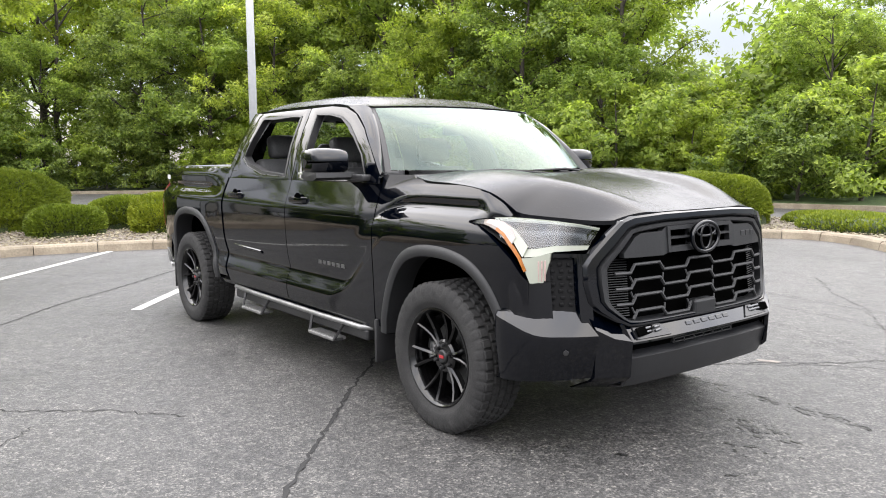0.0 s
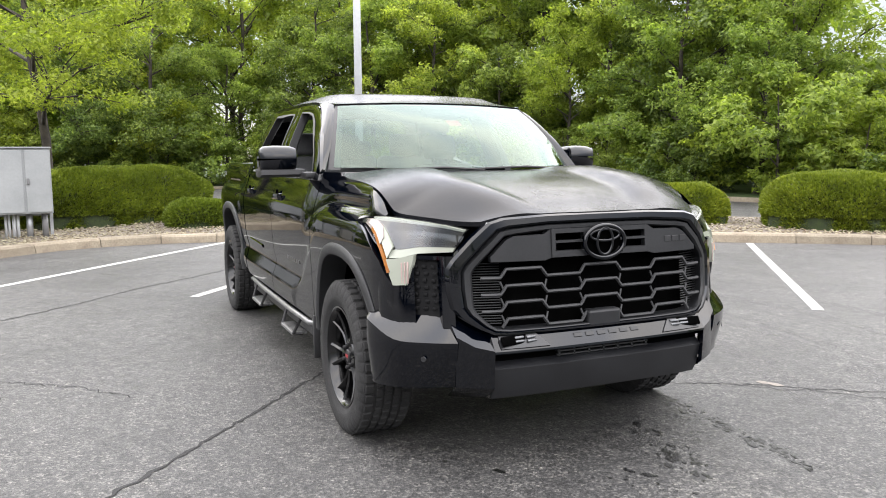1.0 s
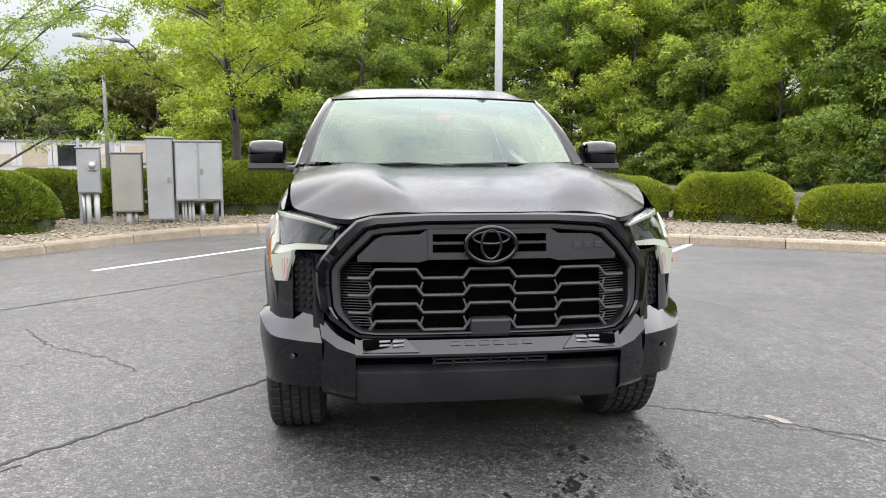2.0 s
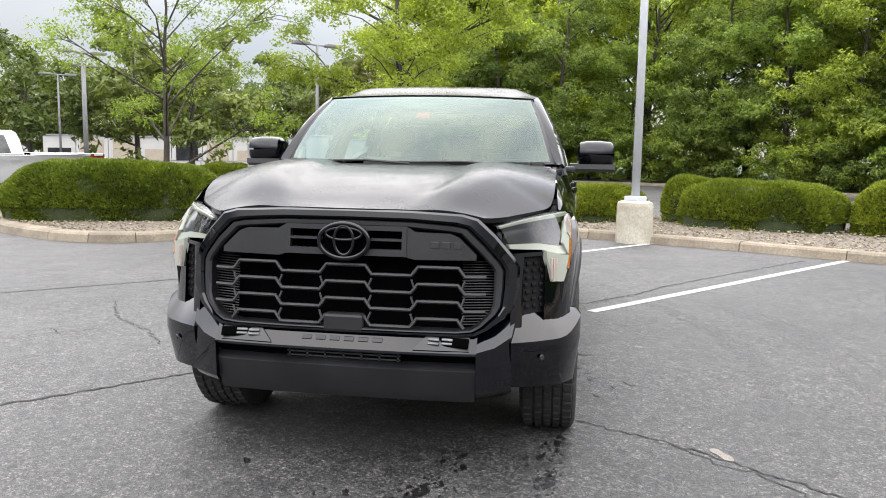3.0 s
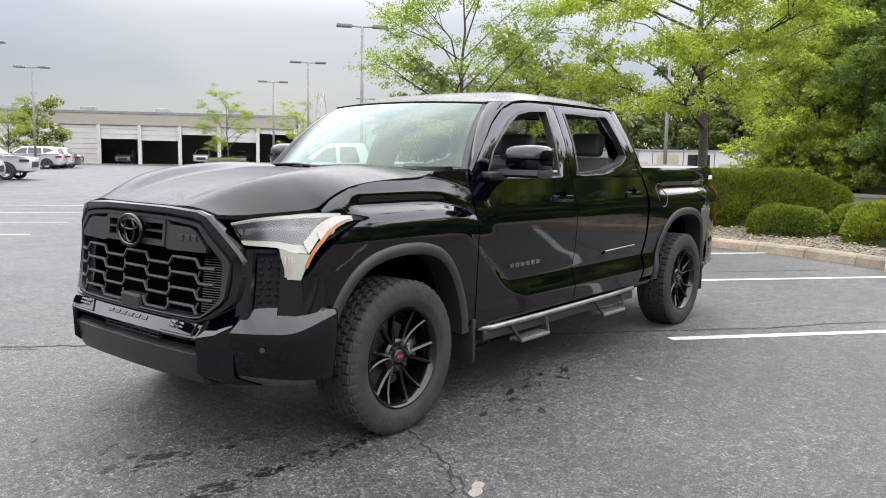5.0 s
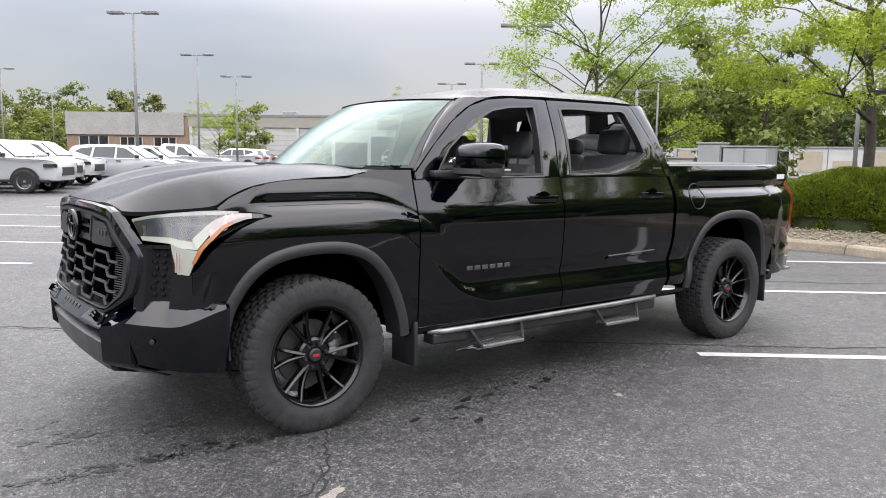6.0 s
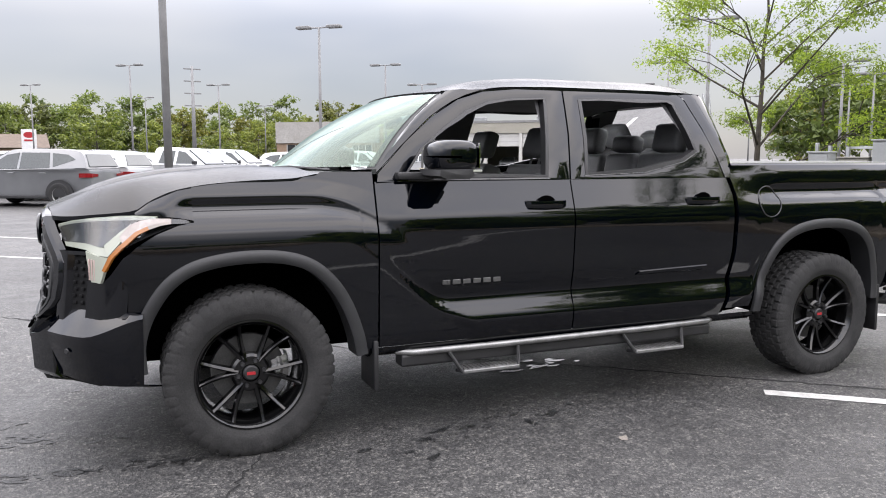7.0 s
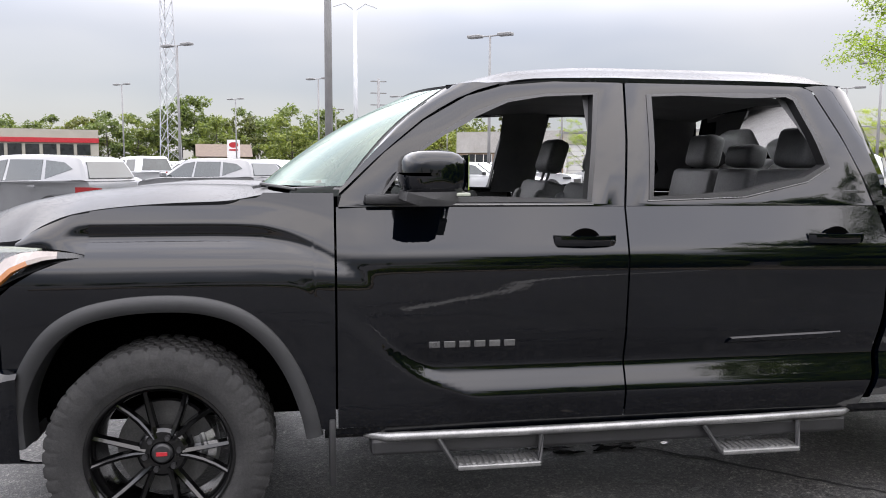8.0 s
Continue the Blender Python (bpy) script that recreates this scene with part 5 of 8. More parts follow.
# black liners, with the well's shade put into their colour
both("wheel_well", lambda bm: add_liner(bm, flare_f, 1.83), M_SHADEBLACK)
both("wheel_well", lambda bm: add_liner(bm, flare_r, -1.83), M_SHADEBLACK)
both("mud_flap", lambda bm: add_box(bm, 1.215, 1.240, 0.74, 0.975, 0.24, 0.50, 0.006, pose(0, 0, 0, 0, 0, 0)), M_BLACKPLASTIC)
both("mud_flap", lambda bm: add_box(bm, -2.40, -2.375, 0.70, 0.955, 0.24, 0.56, 0.006), M_BLACKPLASTIC)

# underside: plain boxes and axles, its shade put into their near-black colour
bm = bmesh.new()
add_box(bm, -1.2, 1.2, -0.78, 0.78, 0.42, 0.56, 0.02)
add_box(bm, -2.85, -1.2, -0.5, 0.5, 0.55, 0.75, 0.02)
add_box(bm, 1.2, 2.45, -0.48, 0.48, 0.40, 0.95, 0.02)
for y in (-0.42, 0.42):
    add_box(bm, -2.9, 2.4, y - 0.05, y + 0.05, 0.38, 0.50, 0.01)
part("chassis", bm, M_SHADEBLACK, truck)
bm = bmesh.new()
add_tube(bm, [(-1.85, -0.75, 0.40), (-1.85, 0.75, 0.40)], 0.055, 12)
add_lathe(bm, [(0.0, -0.13), (0.12, -0.10), (0.15, 0.0), (0.12, 0.10), (0.0, 0.13)], 16, pose(-1.85, 0.05, 0.40))
part("axle", bm, M_SHADEBLACK, truck)
part("axle", tube([(1.85, -0.75, 0.40), (1.85, 0.75, 0.40)], 0.045, 12), M_SHADEBLACK, truck)
# bed cover, tailgate, rear lamps, bumper
bm = bmesh.new()
rows = [[Vector((x, body_y(x, 1.375) * f * 0.925, 1.383 + 0.014 * (1 - f * f))) for f in [k / 6 - 1 for k in range(13)]] for x in (-1.16, -1.19, -1.7, -2.2, -2.6, -2.80, -2.92, -2.95)]
add_grid(bm, rows, (0, 0, -0.03))
crisp(part("bed_cover", bm, M_COVER, truck, "flat satin black bed cover, damp and pale with sky"), 40)
bm = bmesh.new()
add_box(bm, -3.00, -2.95, -0.74, 0.74, 0.72, 1.385, 0.015)
part("tailgate", bm, M_PAINT, truck)
both("tail_lamp", lambda bm: add_grid(bm, [[Vector((x, body_y(x, z) + o, z)) for z in (0.80, 0.86, 0.95, 1.05, 1.15, 1.22, 1.245)] for x, o in ((-2.80, 0.002), (-2.86, 0.008), (-2.93, 0.008), (-2.985, 0.0), (-3.00, -0.03))], (0.01, -0.03, 0)), M_RED, None, "tall red tail lamp")
bm = bmesh.new()
rows = []
for z, d in ((0.46, 0.03), (0.50, 0.0), (0.60, -0.015), (0.68, -0.01), (0.735, 0.02)):
    rows.append([Vector((x + d, y, z)) for x, y in ((-2.50, 0.945), (-2.70, 0.915), (-2.92, 0.84), (-3.05, 0.70), (-3.07, 0.4), (-3.07, -0.4), (-3.05, -0.70), (-2.92, -0.84), (-2.70, -0.915), (-2.50, -0.945))])
add_grid(bm, rows, (0.03, 0, 0))
crisp(part("rear_bumper", bm, M_PAINT, truck), 40)
both("bumper_tip", lambda bm: add_box(bm, -3.08, -2.86, 0.62, 0.80, 0.435, 0.462, 0.01), M_STEEL)
part("exhaust_pipe", tube([(-2.1, -0.62, 0.45), (-2.5, -0.70, 0.45), (-2.72, -0.86, 0.42)], 0.035, 10), M_STEEL, truck)
part("exhaust_tip", tube([(-2.45, 0.80, 0.44), (-2.60, 0.86, 0.43)], 0.04, 10), M_BLACKPLASTIC, truck)
bm = bmesh.new()
ring = [(-1.36 + 0.085 * math.cos(k * math.tau / 28), 1.15 + 0.095 * math.sin(k * math.tau / 28)) for k in range(29)]
add_tube(bm, [(x, body_y(x, z) + 0.001, z) for x, z in ring], 0.004, 5)
part("fuel_door", bm, M_BLACKPLASTIC, truck, "round fuel door outline on the bed side")
# ---- front end of the pickup ----
def front_x(y, z):
    """Front face, bowed in plan, leaning back towards the hood."""
    a = abs(y)
    plan = curve([(0.0, 2.805), (0.3, 2.800), (0.5, 2.788), (0.58, 2.776), (0.66, 2.732), (0.74, 2.680), (0.82, 2.600), (0.90, 2.52), (0.95, 2.45), (0.975, 2.38)], a)
    lean = curve([(0.40, -0.005), (0.53, 0.008), (0.62, 0.0), (0.80, -0.022), (1.0, -0.040), (1.12, -0.052), (1.20, -0.068)], z)
    return plan + lean


def F(y, z, off=0.0):
    return Vector((front_x(y, z) + off, y, z))


GO = [(0.0, 1.180), (0.28, 1.178), (0.50, 1.168), (0.565, 1.150), (0.64, 1.078), (0.715, 0.985), (0.738, 0.945), (0.738, 0.86), (0.722, 0.775), (0.69, 0.735), (0.62, 0.685), (0.565, 0.662), (0.50, 0.660), (0.28, 0.660), (0.0, 0.660)]
GI = [(0.0, 1.108), (0.27, 1.106), (0.44, 1.092), (0.49, 1.085), (0.56, 1.018), (0.622, 0.950), (0.634, 0.925), (0.634, 0.86), (0.632, 0.785), (0.620, 0.756), (0.575, 0.708), (0.545, 0.688), (0.48, 0.680), (0.27, 0.678), (0.0, 0.678)]
GO = GO + [(-y, z) for y, z in GO[-2:0:-1]]
GI = GI + [(-y, z) for y, z in GI[-2:0:-1]]


def ring_loop(f, off):
    return [F(lerp(a[0], b[0], f), lerp(a[1], b[1], f), off) for a, b in zip(GO, GI)]


bm = bmesh.new()
loops = [ring_loop(f, o) for f, o in ((0.0, -0.03), (0.0, 0.0), (0.10, 0.012), (0.42, 0.012), (0.56, 0.0), (0.62, -0.02))]
add_grid(bm, [l + [l[0]] for l in loops])
surround = crisp(part("grille_surround", bm, M_PAINT, truck, "gloss black eight-sided grille surround"), 24)
bm = bmesh.new()
loops = [ring_loop(f, o) for f, o in ((0.62, -0.02), (0.68, 0.004), (0.90, 0.002), (1.0, -0.01), (1.03, -0.07))]
add_grid(bm, [l + [l[0]] for l in loops])
grille = crisp(part("grille", bm, M_MATTE, truck, "matte black honeycomb grille"), 24)
# backing sheet; the shade deep in the grille is put into its near-black
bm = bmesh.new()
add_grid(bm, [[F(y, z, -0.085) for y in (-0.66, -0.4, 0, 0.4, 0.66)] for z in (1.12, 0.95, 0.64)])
part("grille_shade_backing", bm, M_SHADEBLACK, grille)
for s in (-1, 1):
    for k in range(24):
        z = 0.70 + 0.0115 * k
        part("slat", tube([F(s * 0.63, z, -0.05), F(s * 0.50, z, -0.05)], 0.0026, 4), M_MATTE, grille)


def half_width(z):
    """Inner half width of the grille opening at a height."""
    pts = [(z2, y2) for y2, z2 in GI[3:12]]
    return curve(sorted(pts), z)


# honeycomb bars: each row steps up and down
PERIOD, FLAT, RISE = 0.400, 0.172, 0.037
bars = []
for r in range(4):
    z_up = 0.942 - 0.0725 * r
    pts = []
    y = -0.9
    k0 = -3
    for k in range(-3, 4):
        c = k * PERIOD / 2 * 1.0
        z = z_up if k % 2 == 0 else z_up - RISE
        pts += [(c - FLAT / 2, z), (c + FLAT / 2, z)]
    fine = []
    for a, b in zip(pts, pts[1:]):
        n = 6 if abs(a[1] - b[1]) < 1e-6 else 2
        fine += [(lerp(a[0], b[0], t / n), lerp(a[1], b[1], t / n)) for t in range(n)]
    fine = [(yy, zz) for yy, zz in fine if abs(yy) < half_width(zz) - 0.006]
    bm = bmesh.new()
    add_tube(bm, [F(yy, zz, -0.014) for yy, zz in fine], 0.0082, 6)
    for k in range(-3, 4):
        for s in (-1, 1):
            c = k * PERIOD / 2
            if k % 2:
                a, b = (c + s * FLAT / 2, z_up - RISE - 0.017), (c + s * PERIOD / 4, z_up - 0.0725 - RISE / 2)
                if r < 3 and abs(b[0]) < half_width(b[1]) - 0.01 and abs(a[0]) < half_width(a[1]) - 0.01:
                    add_tube(bm, [F(*a, -0.018), F(*b, -0.014)], 0.005, 6)
    ob = crisp(part("grille_bar", bm, M_TRIM, grille), 40)
# upper bar with the emblem, slots and a badge plate
bm = bmesh.new()
cols = [k / 30 * 1.12 - 0.56 for k in range(31)]


def plate_span(y):
    a = abs(y)
    top = curve([(0, 1.112), (0.265, 1.112), (0.30, 1.090), (0.47, 1.086), (0.56, 1.000)], a)
    low = curve([(0, 0.985), (0.26, 0.985), (0.30, 0.974), (0.56, 0.978)], a)
    return low, top


def in_slot(y):
    return 0.095 < abs(y) < 0.245


segs = sorted(set([round(c, 3) for c in cols] + [0.095, -0.095, 0.245, -0.245, 0.265, -0.265, 0.30, -0.30]))
for a, b in zip(segs, segs[1:]):
    m_ = (a + b) / 2
    lo_a, hi_a = plate_span(a)
    lo_b, hi_b = plate_span(b)
    proud = 0.006 if abs(m_) < 0.28 else 0.0
    bands = [(0.0, 1.0)] if not in_slot(m_) else [(0.0, 0.22), (0.50, 0.58), (0.84, 1.0)]
    for f0, f1 in bands:
        vs = [F(a, lerp(lo_a, hi_a, f0), proud), F(b, lerp(lo_b, hi_b, f0), proud), F(b, lerp(lo_b, hi_b, f1), proud), F(a, lerp(lo_a, hi_a, f1), proud)]
        q = [bm.verts.new(v) for v in vs]
        q2 = [bm.verts.new(v + Vector((-0.03, 0, 0))) for v in vs]
        bm.faces.new(q)
        for i in range(4):
            bm.faces.new((q[i], q[(i + 1) % 4], q2[(i + 1) % 4], q2[i]))
bmesh.ops.remove_doubles(bm, verts=bm.verts, dist=0.0004)
part("upper_bar", bm, M_MATTE, grille)
bm = bmesh.new()
for rx, rz, cz, w in ((0.108, 0.074, 0.0, 0.0105), (0.042, 0.062, 0.002, 0.008), (0.078, 0.026, 0.030, 0.007)):
    add_tube(bm, [F(0, 1.047, 0.028) + Vector((0, rx * math.cos(k * math.tau / 40), cz + rz * math.sin(k * math.tau / 40))) for k in range(41)], w, 8, False)
emblem = crisp(part("emblem", bm, M_PAINT, grille, "dark oval emblem of plain rings"), 60)
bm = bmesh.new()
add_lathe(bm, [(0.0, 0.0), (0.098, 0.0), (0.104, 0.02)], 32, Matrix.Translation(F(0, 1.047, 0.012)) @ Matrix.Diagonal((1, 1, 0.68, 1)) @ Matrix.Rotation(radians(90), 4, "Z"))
part("emblem_back", bm, M_SHADEBLACK, grille)
for k in range(3):
    bm = bmesh.new()
    add_box(bm, -0.004, 0.002, -0.018, 0.018, -0.014, 0.014, 0.002, Matrix.Translation(F(0.385 + 0.048 * k, 1.038, 0.002)))
    part("badge_bar", bm, M_TRIM, grille)
bm = bmesh.new()
add_box(bm, -0.05, 0.012, -0.088, 0.088, 0.655, 0.735, 0.012, Matrix.Translation((front_x(0, 0.7) - 0.004, 0, 0)))
part("sensor_housing", bm, M_MATTE, grille)

# headlamps
TOP3 = [Vector((2.660, 0.640, 1.117)), Vector((2.60, 0.715, 1.136)), Vector((2.52, 0.79, 1.150)), Vector((2.42, 0.86, 1.160)), Vector((2.335, 0.898, 1.163)), Vector((2.24, 0.918, 1.158)), Vector((2.15, 0.928, 1.147)), Vector((2.09, 0.932, 1.136))]
LOW3 = [Vector((2.628, 0.690, 1.018)), Vector((2.59, 0.745, 1.014)), Vector((2.545, 0.82, 1.01)), Vector((2.50, 0.885, 0.99)), Vector((2.455, 0.925, 0.985)), Vector((2.33, 0.955, 1.05)), Vector((2.20, 0.95, 1.105)), Vector((2.092, 0.934, 1.130))]
both("headlamp_bowl", lambda bm: add_grid(bm, [[p.lerp(q, f) + Vector((-0.035, -0.03, 0)) * math.sin(math.pi * min(1, f * 1.1)) for p, q in zip(TOP3, LOW3)] for f in (0, 0.15, 0.35, 0.6, 0.8, 1.0)], (-0.03, -0.03, 0)), M_LAMPBOWL, None, "smoked dark headlamp interior")


def lens_between(bm, f0, f1, i0, i1, out, n=4):
    rows = []
    for k in range(n + 1):
        f = lerp(f0, f1, k / n)
        rows.append([TOP3[i].lerp(LOW3[i], f) + Vector((out, out, 0)) for i in range(i0, i1 + 1)])
    add_grid(bm, rows, (-0.012, -0.012, 0))


# light guide: a bar along the foot of the lamp, a leg down the corner and a sweep back along the wing
both("light_guide", lambda bm: (lens_between(bm, 0.80, 1.0, 0, 4, 0.004, 3),
                                add_grid(bm, [[Vector(p) for p in r] for r in (
                                    [(2.548, 0.845, 1.005), (2.520, 0.880, 0.995), (2.490, 0.915, 0.985), (2.450, 0.945, 0.980)],
                                    [(2.545, 0.850, 0.970), (2.518, 0.884, 0.960), (2.492, 0.917, 0.955), (2.468, 0.940, 0.950)],
                                    [(2.540, 0.862, 0.930), (2.516, 0.888, 0.92), (2.496, 0.916, 0.915), (2.478, 0.936, 0.910)],
                                    [(2.530, 0.876, 0.868), (2.514, 0.892, 0.868), (2.502, 0.910, 0.866), (2.492, 0.924, 0.866)])], (-0.012, -0.02, 0)),
                                add_grid(bm, [[Vector(p) for p in r] for r in (
                                    [(2.470, 0.915, 1.035), (2.40, 0.915, 1.095), (2.36, 0.917, 1.122)],
                                    [(2.458, 0.940, 0.985), (2.390, 0.942, 1.062), (2.34, 0.940, 1.100)])], (-0.012, -0.012, 0))), M_DRL, None, "pale glowing white light guide", 50)
SWEEP_TOP = [(2.405, 0.935, 1.075), (2.362, 0.922, 1.123), (2.31, 0.926, 1.143), (2.25, 0.931, 1.150), (2.185, 0.936, 1.147)]
SWEEP_MID = [(2.396, 0.949, 1.044), (2.342, 0.948, 1.092), (2.287, 0.947, 1.117), (2.238, 0.947, 1.130), (2.185, 0.941, 1.133)]
SWEEP_LOW = [(2.383, 0.954, 1.031), (2.331, 0.953, 1.079), (2.28, 0.951, 1.102), (2.23, 0.949, 1.118), (2.185, 0.944, 1.124)]
both("side_marker", lambda bm: add_grid(bm, [[Vector(p) for p in r] for r in (
    [(2.484, 0.938, 0.925), (2.455, 0.946, 0.985), (2.412, 0.948, 1.032)] + SWEEP_MID[:3],
    [(2.472, 0.945, 0.919), (2.438, 0.952, 0.979), (2.396, 0.954, 1.022)] + SWEEP_LOW[:3])], (-0.01, -0.012, 0)), M_AMBER, None, "amber side marker strip", 50)
both("marker_sweep", lambda bm: add_grid(bm, [[Vector(p) for p in r] for r in (SWEEP_TOP, SWEEP_MID)], (-0.01, -0.012, 0)), M_SWEEP, None, "pinkish white sweep of the headlamp", 50)
both("sweep_edge", lambda bm: add_grid(bm, [[Vector(p) for p in r] for r in (SWEEP_MID[2:], SWEEP_LOW[2:])], (-0.01, -0.012, 0)), M_SWEEP)
both("turn_signal", lambda bm: [add_box(bm, -0.001, 0.004, -0.004, 0.004, -0.048, 0.048, 0.001, Matrix.Translation((2.534 - 0.011 * k, 0.868 + 0.010 * k, 0.925 - 0.002 * k)) @ pose(0, 0, 0, 0, 0, 45)) for k in range(3)], M_SIGNAL, None, "pinkish ribbed turn signal", 50)
both("headlamp_tip", lambda bm: add_grid(bm, [[Vector(p) for p in r] for r in (
    [(2.183, 0.936, 1.147), (2.13, 0.939, 1.142), (2.085, 0.938, 1.132)],
    [(2.183, 0.944, 1.124), (2.13, 0.943, 1.124), (2.085, 0.939, 1.126)])], (-0.01, -0.012, 0)), M_SMOKE, None, "smoked pointed lamp tip", 50)
both("top_guide", lambda bm: lens_between(bm, 0.0, 0.11, 0, 5, 0.003, 2), M_DRL, None, "pale light strip under the lamp's upper edge", 50)
for ob in both("headlamp_lens", lambda bm: lens_between(bm, 0.03, 0.79, 0, 5, 0.006, 5), M_LENS):
    face(ob, (1, 0, 0.3)).visible_shadow = False

# pieces between grille, lamp and bumper
both("front_corner", lambda bm: (add_grid(bm, [[F(y, z, -0.004) for y in (0.70, 0.735, 0.78, 0.83)] for z in (1.002, 0.99, 0.985)], (-0.03, 0, 0)),
                                 add_grid(bm, [[F(y, z, -0.004) for z in (1.002, 0.90, 0.80, 0.66)] for y in (0.705, 0.74, 0.752)], (-0.03, 0, 0)),
                                 add_grid(bm, [[F(y, z, -0.004) for z in (0.875, 0.82, 0.66)] for y in (0.842, 0.87, 0.90, 0.93, 0.955)], (-0.03, 0, 0)),
                                 add_grid(bm, [[F(y, z, -0.004) for z in (1.0, 0.93, 0.87)] for y in (0.842, 0.866)], (-0.03, 0, 0))), M_PAINT)


def add_vent(bm):
    add_grid(bm, [[F(y, z, -0.035) for z in (1.0, 0.88, 0.66)] for y in (0.75, 0.80, 0.845)])
    for r in range(8):
        z = 0.982 - 0.031 * r
        for c in range(3):
            y = 0.766 + 0.030 * c + (0.006 if r % 2 else 0)
            add_box(bm, -0.03, 0.0, -0.010, 0.010, -0.008, 0.008, 0.003, Matrix.Translation(F(y, z, -0.022)) @ pose(0, 0, 0, 0, 0, 38))


both("corner_vent", add_vent, surf("deep_black_vent", (0.005, 0.005, 0.0055), (0.010, 0.010, 0.011), 20.0, 0.6, bump=0.05, bump_scale=250.0, spec=0.15))
# bumper: centre strip, recess, skid plate, wings
bm = bmesh.new()
ys = [-0.575 + 1.15 * k / 16 for k in range(17)]
add_grid(bm, [[F(y, z, o) for y in ys] for z, o in ((0.676, -0.03), (0.667, -0.010), (0.595, 0.034), (0.586, 0.035), (0.578, 0.02))], (-0.03, 0, 0))
bumper = crisp(part("bumper_strip", bm, M_PAINT, truck, "gloss black bumper strip with raised blocks"), 20)
bm = bmesh.new()
for k in range(6):
    add_box(bm, -0.004, 0.005, -0.022, 0.022, -0.011, 0.011, 0.003, Matrix.Translation(F(-0.155 + 0.062 * k, 0.631, 0.010)) @ pose(0, 0, 0, 0, -31, 0))
part("name_bars", bm, M_PAINT, bumper, "raised plain bars on the bumper strip")
# shallow sheet, coloured near-black for the shade in the recess
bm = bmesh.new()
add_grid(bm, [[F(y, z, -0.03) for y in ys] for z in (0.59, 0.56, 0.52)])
part("bumper_recess", bm, M_SHADEBLACK, truck)
bm = bmesh.new()
for k in range(7):
    add_box(bm, -0.02, 0, -0.004, 0.004, 0.538, 0.586, 0.0, Matrix.Translation((front_x(0.2, 0.56) - 0.012, -0.24 + 0.08 * k, 0)))
for z in (0.545, 0.562, 0.579):
    add_box(bm, -0.02, 0, -0.25, 0.25, z - 0.003, z + 0.003, 0.0, Matrix.Translation((front_x(0.2, 0.56) - 0.012, 0, 0)))
part("lower_intake", bm, M_TRIM, truck)
bm = bmesh.new()
add_grid(bm, [[F(y * w, z, o) for y in ys] for z, o, w in ((0.545, -0.04, 1.0), (0.532, -0.018, 1.0), (0.512, 0.010, 1.0), (0.41, 0.0, 0.985), (0.37, -0.02, 0.98), (0.33, -0.16, 0.90), (0.30, -0.32, 0.8))], (-0.02, 0, 0))
crisp(part("skid_plate", bm, M_SKID, truck, "dark grey plastic lower bumper plate"), 24)


def fog(bm):
    add_grid(bm, [[F(lerp(y0, 0.545, f), z, o) for f in (0, 0.5, 1)] for z, o, y0 in ((0.670, -0.006, 0.378), (0.660, 0.002, 0.366), (0.615, 0.029, 0.318), (0.606, 0.035, 0.310))], (-0.02, 0, 0))


both("fog_lamp_bezel", fog, M_SKID, None, "satin grey fog lamp bezel")
fog_frames = both("fog_lamp", lambda bm: add_box(bm, -0.006, 0.006, -0.092, 0.092, -0.021, 0.021, 0.004, Matrix.Translation(F(0.452, 0.637, 0.013)) @ pose(0, 0, 0, 0, -31, -6)), M_SHADEBLACK, None, "dark three-cell fog lamp")
for k in range(3):
    both("fog_cell", lambda bm: (add_box(bm, -0.004, 0.009, -0.024, 0.024, 0.002, 0.014, 0.003, Matrix.Translation(F(0.396 + 0.056 * k, 0.637, 0.012 + 0.003 * (1 - k))) @ pose(0, 0, 0, 0, -31, -6)),
                                 add_box(bm, -0.004, 0.009, -0.024, 0.024, -0.015, -0.004, 0.003, Matrix.Translation(F(0.396 + 0.056 * k, 0.637, 0.012 + 0.003 * (1 - k))) @ pose(0, 0, 0, 0, -31, -6))), M_FOGCELL, fog_frames, "pale silver reflector cell")
# inner wing: bright sloping facet beside the strip
WA = [Vector((2.610, 0.735, 0.785)), Vector((2.668, 0.650, 0.712)), Vector((2.735, 0.572, 0.655))]
WB = [Vector((2.718, 0.716, 0.655)), Vector((2.768, 0.648, 0.614)), Vector((2.812, 0.574, 0.598))]
both("bumper_wing", lambda bm: add_grid(bm, [WA, WB, [p + Vector((-0.002, 0, -0.05)) for p in WB], [Vector((p.x - 0.008, p.y, 0.43)) for p in WB], [Vector((p.x - 0.035, p.y, 0.405)) for p in WB], [Vector((p.x - 0.20, p.y - 0.05, 0.33)) for p in WB]], (-0.02, -0.005, 0)), M_PAINT, None, "", 24)
CT = [Vector((2.595, 0.742, 0.765)), Vector((2.500, 0.840, 0.757)), Vector((2.425, 0.908, 0.744)), Vector((2.370, 0.972, 0.727)), Vector((2.34, 0.985, 0.724))]
CM = [Vector((2.730, 0.714, 0.630)), Vector((2.648, 0.836, 0.628)), Vector((2.545, 0.944, 0.634)), Vector((2.402, 1.002, 0.690)), Vector((2.345, 1.002, 0.705))]
CL = [Vector((2.724, 0.714, 0.575)), Vector((2.644, 0.839, 0.575)), Vector((2.540, 0.948, 0.580)), Vector((2.41, 1.002, 0.60)), Vector((2.345, 1.003, 0.60))]
CB = [Vector((2.688, 0.708, 0.425)), Vector((2.610, 0.822, 0.415)), Vector((2.515, 0.920, 0.405)), Vector((2.41, 0.974, 0.40)), Vector((2.35, 0.980, 0.40))]
CT, CM, CL, CB = (smooth_line(c, 4) for c in (CT, CM, CL, CB))
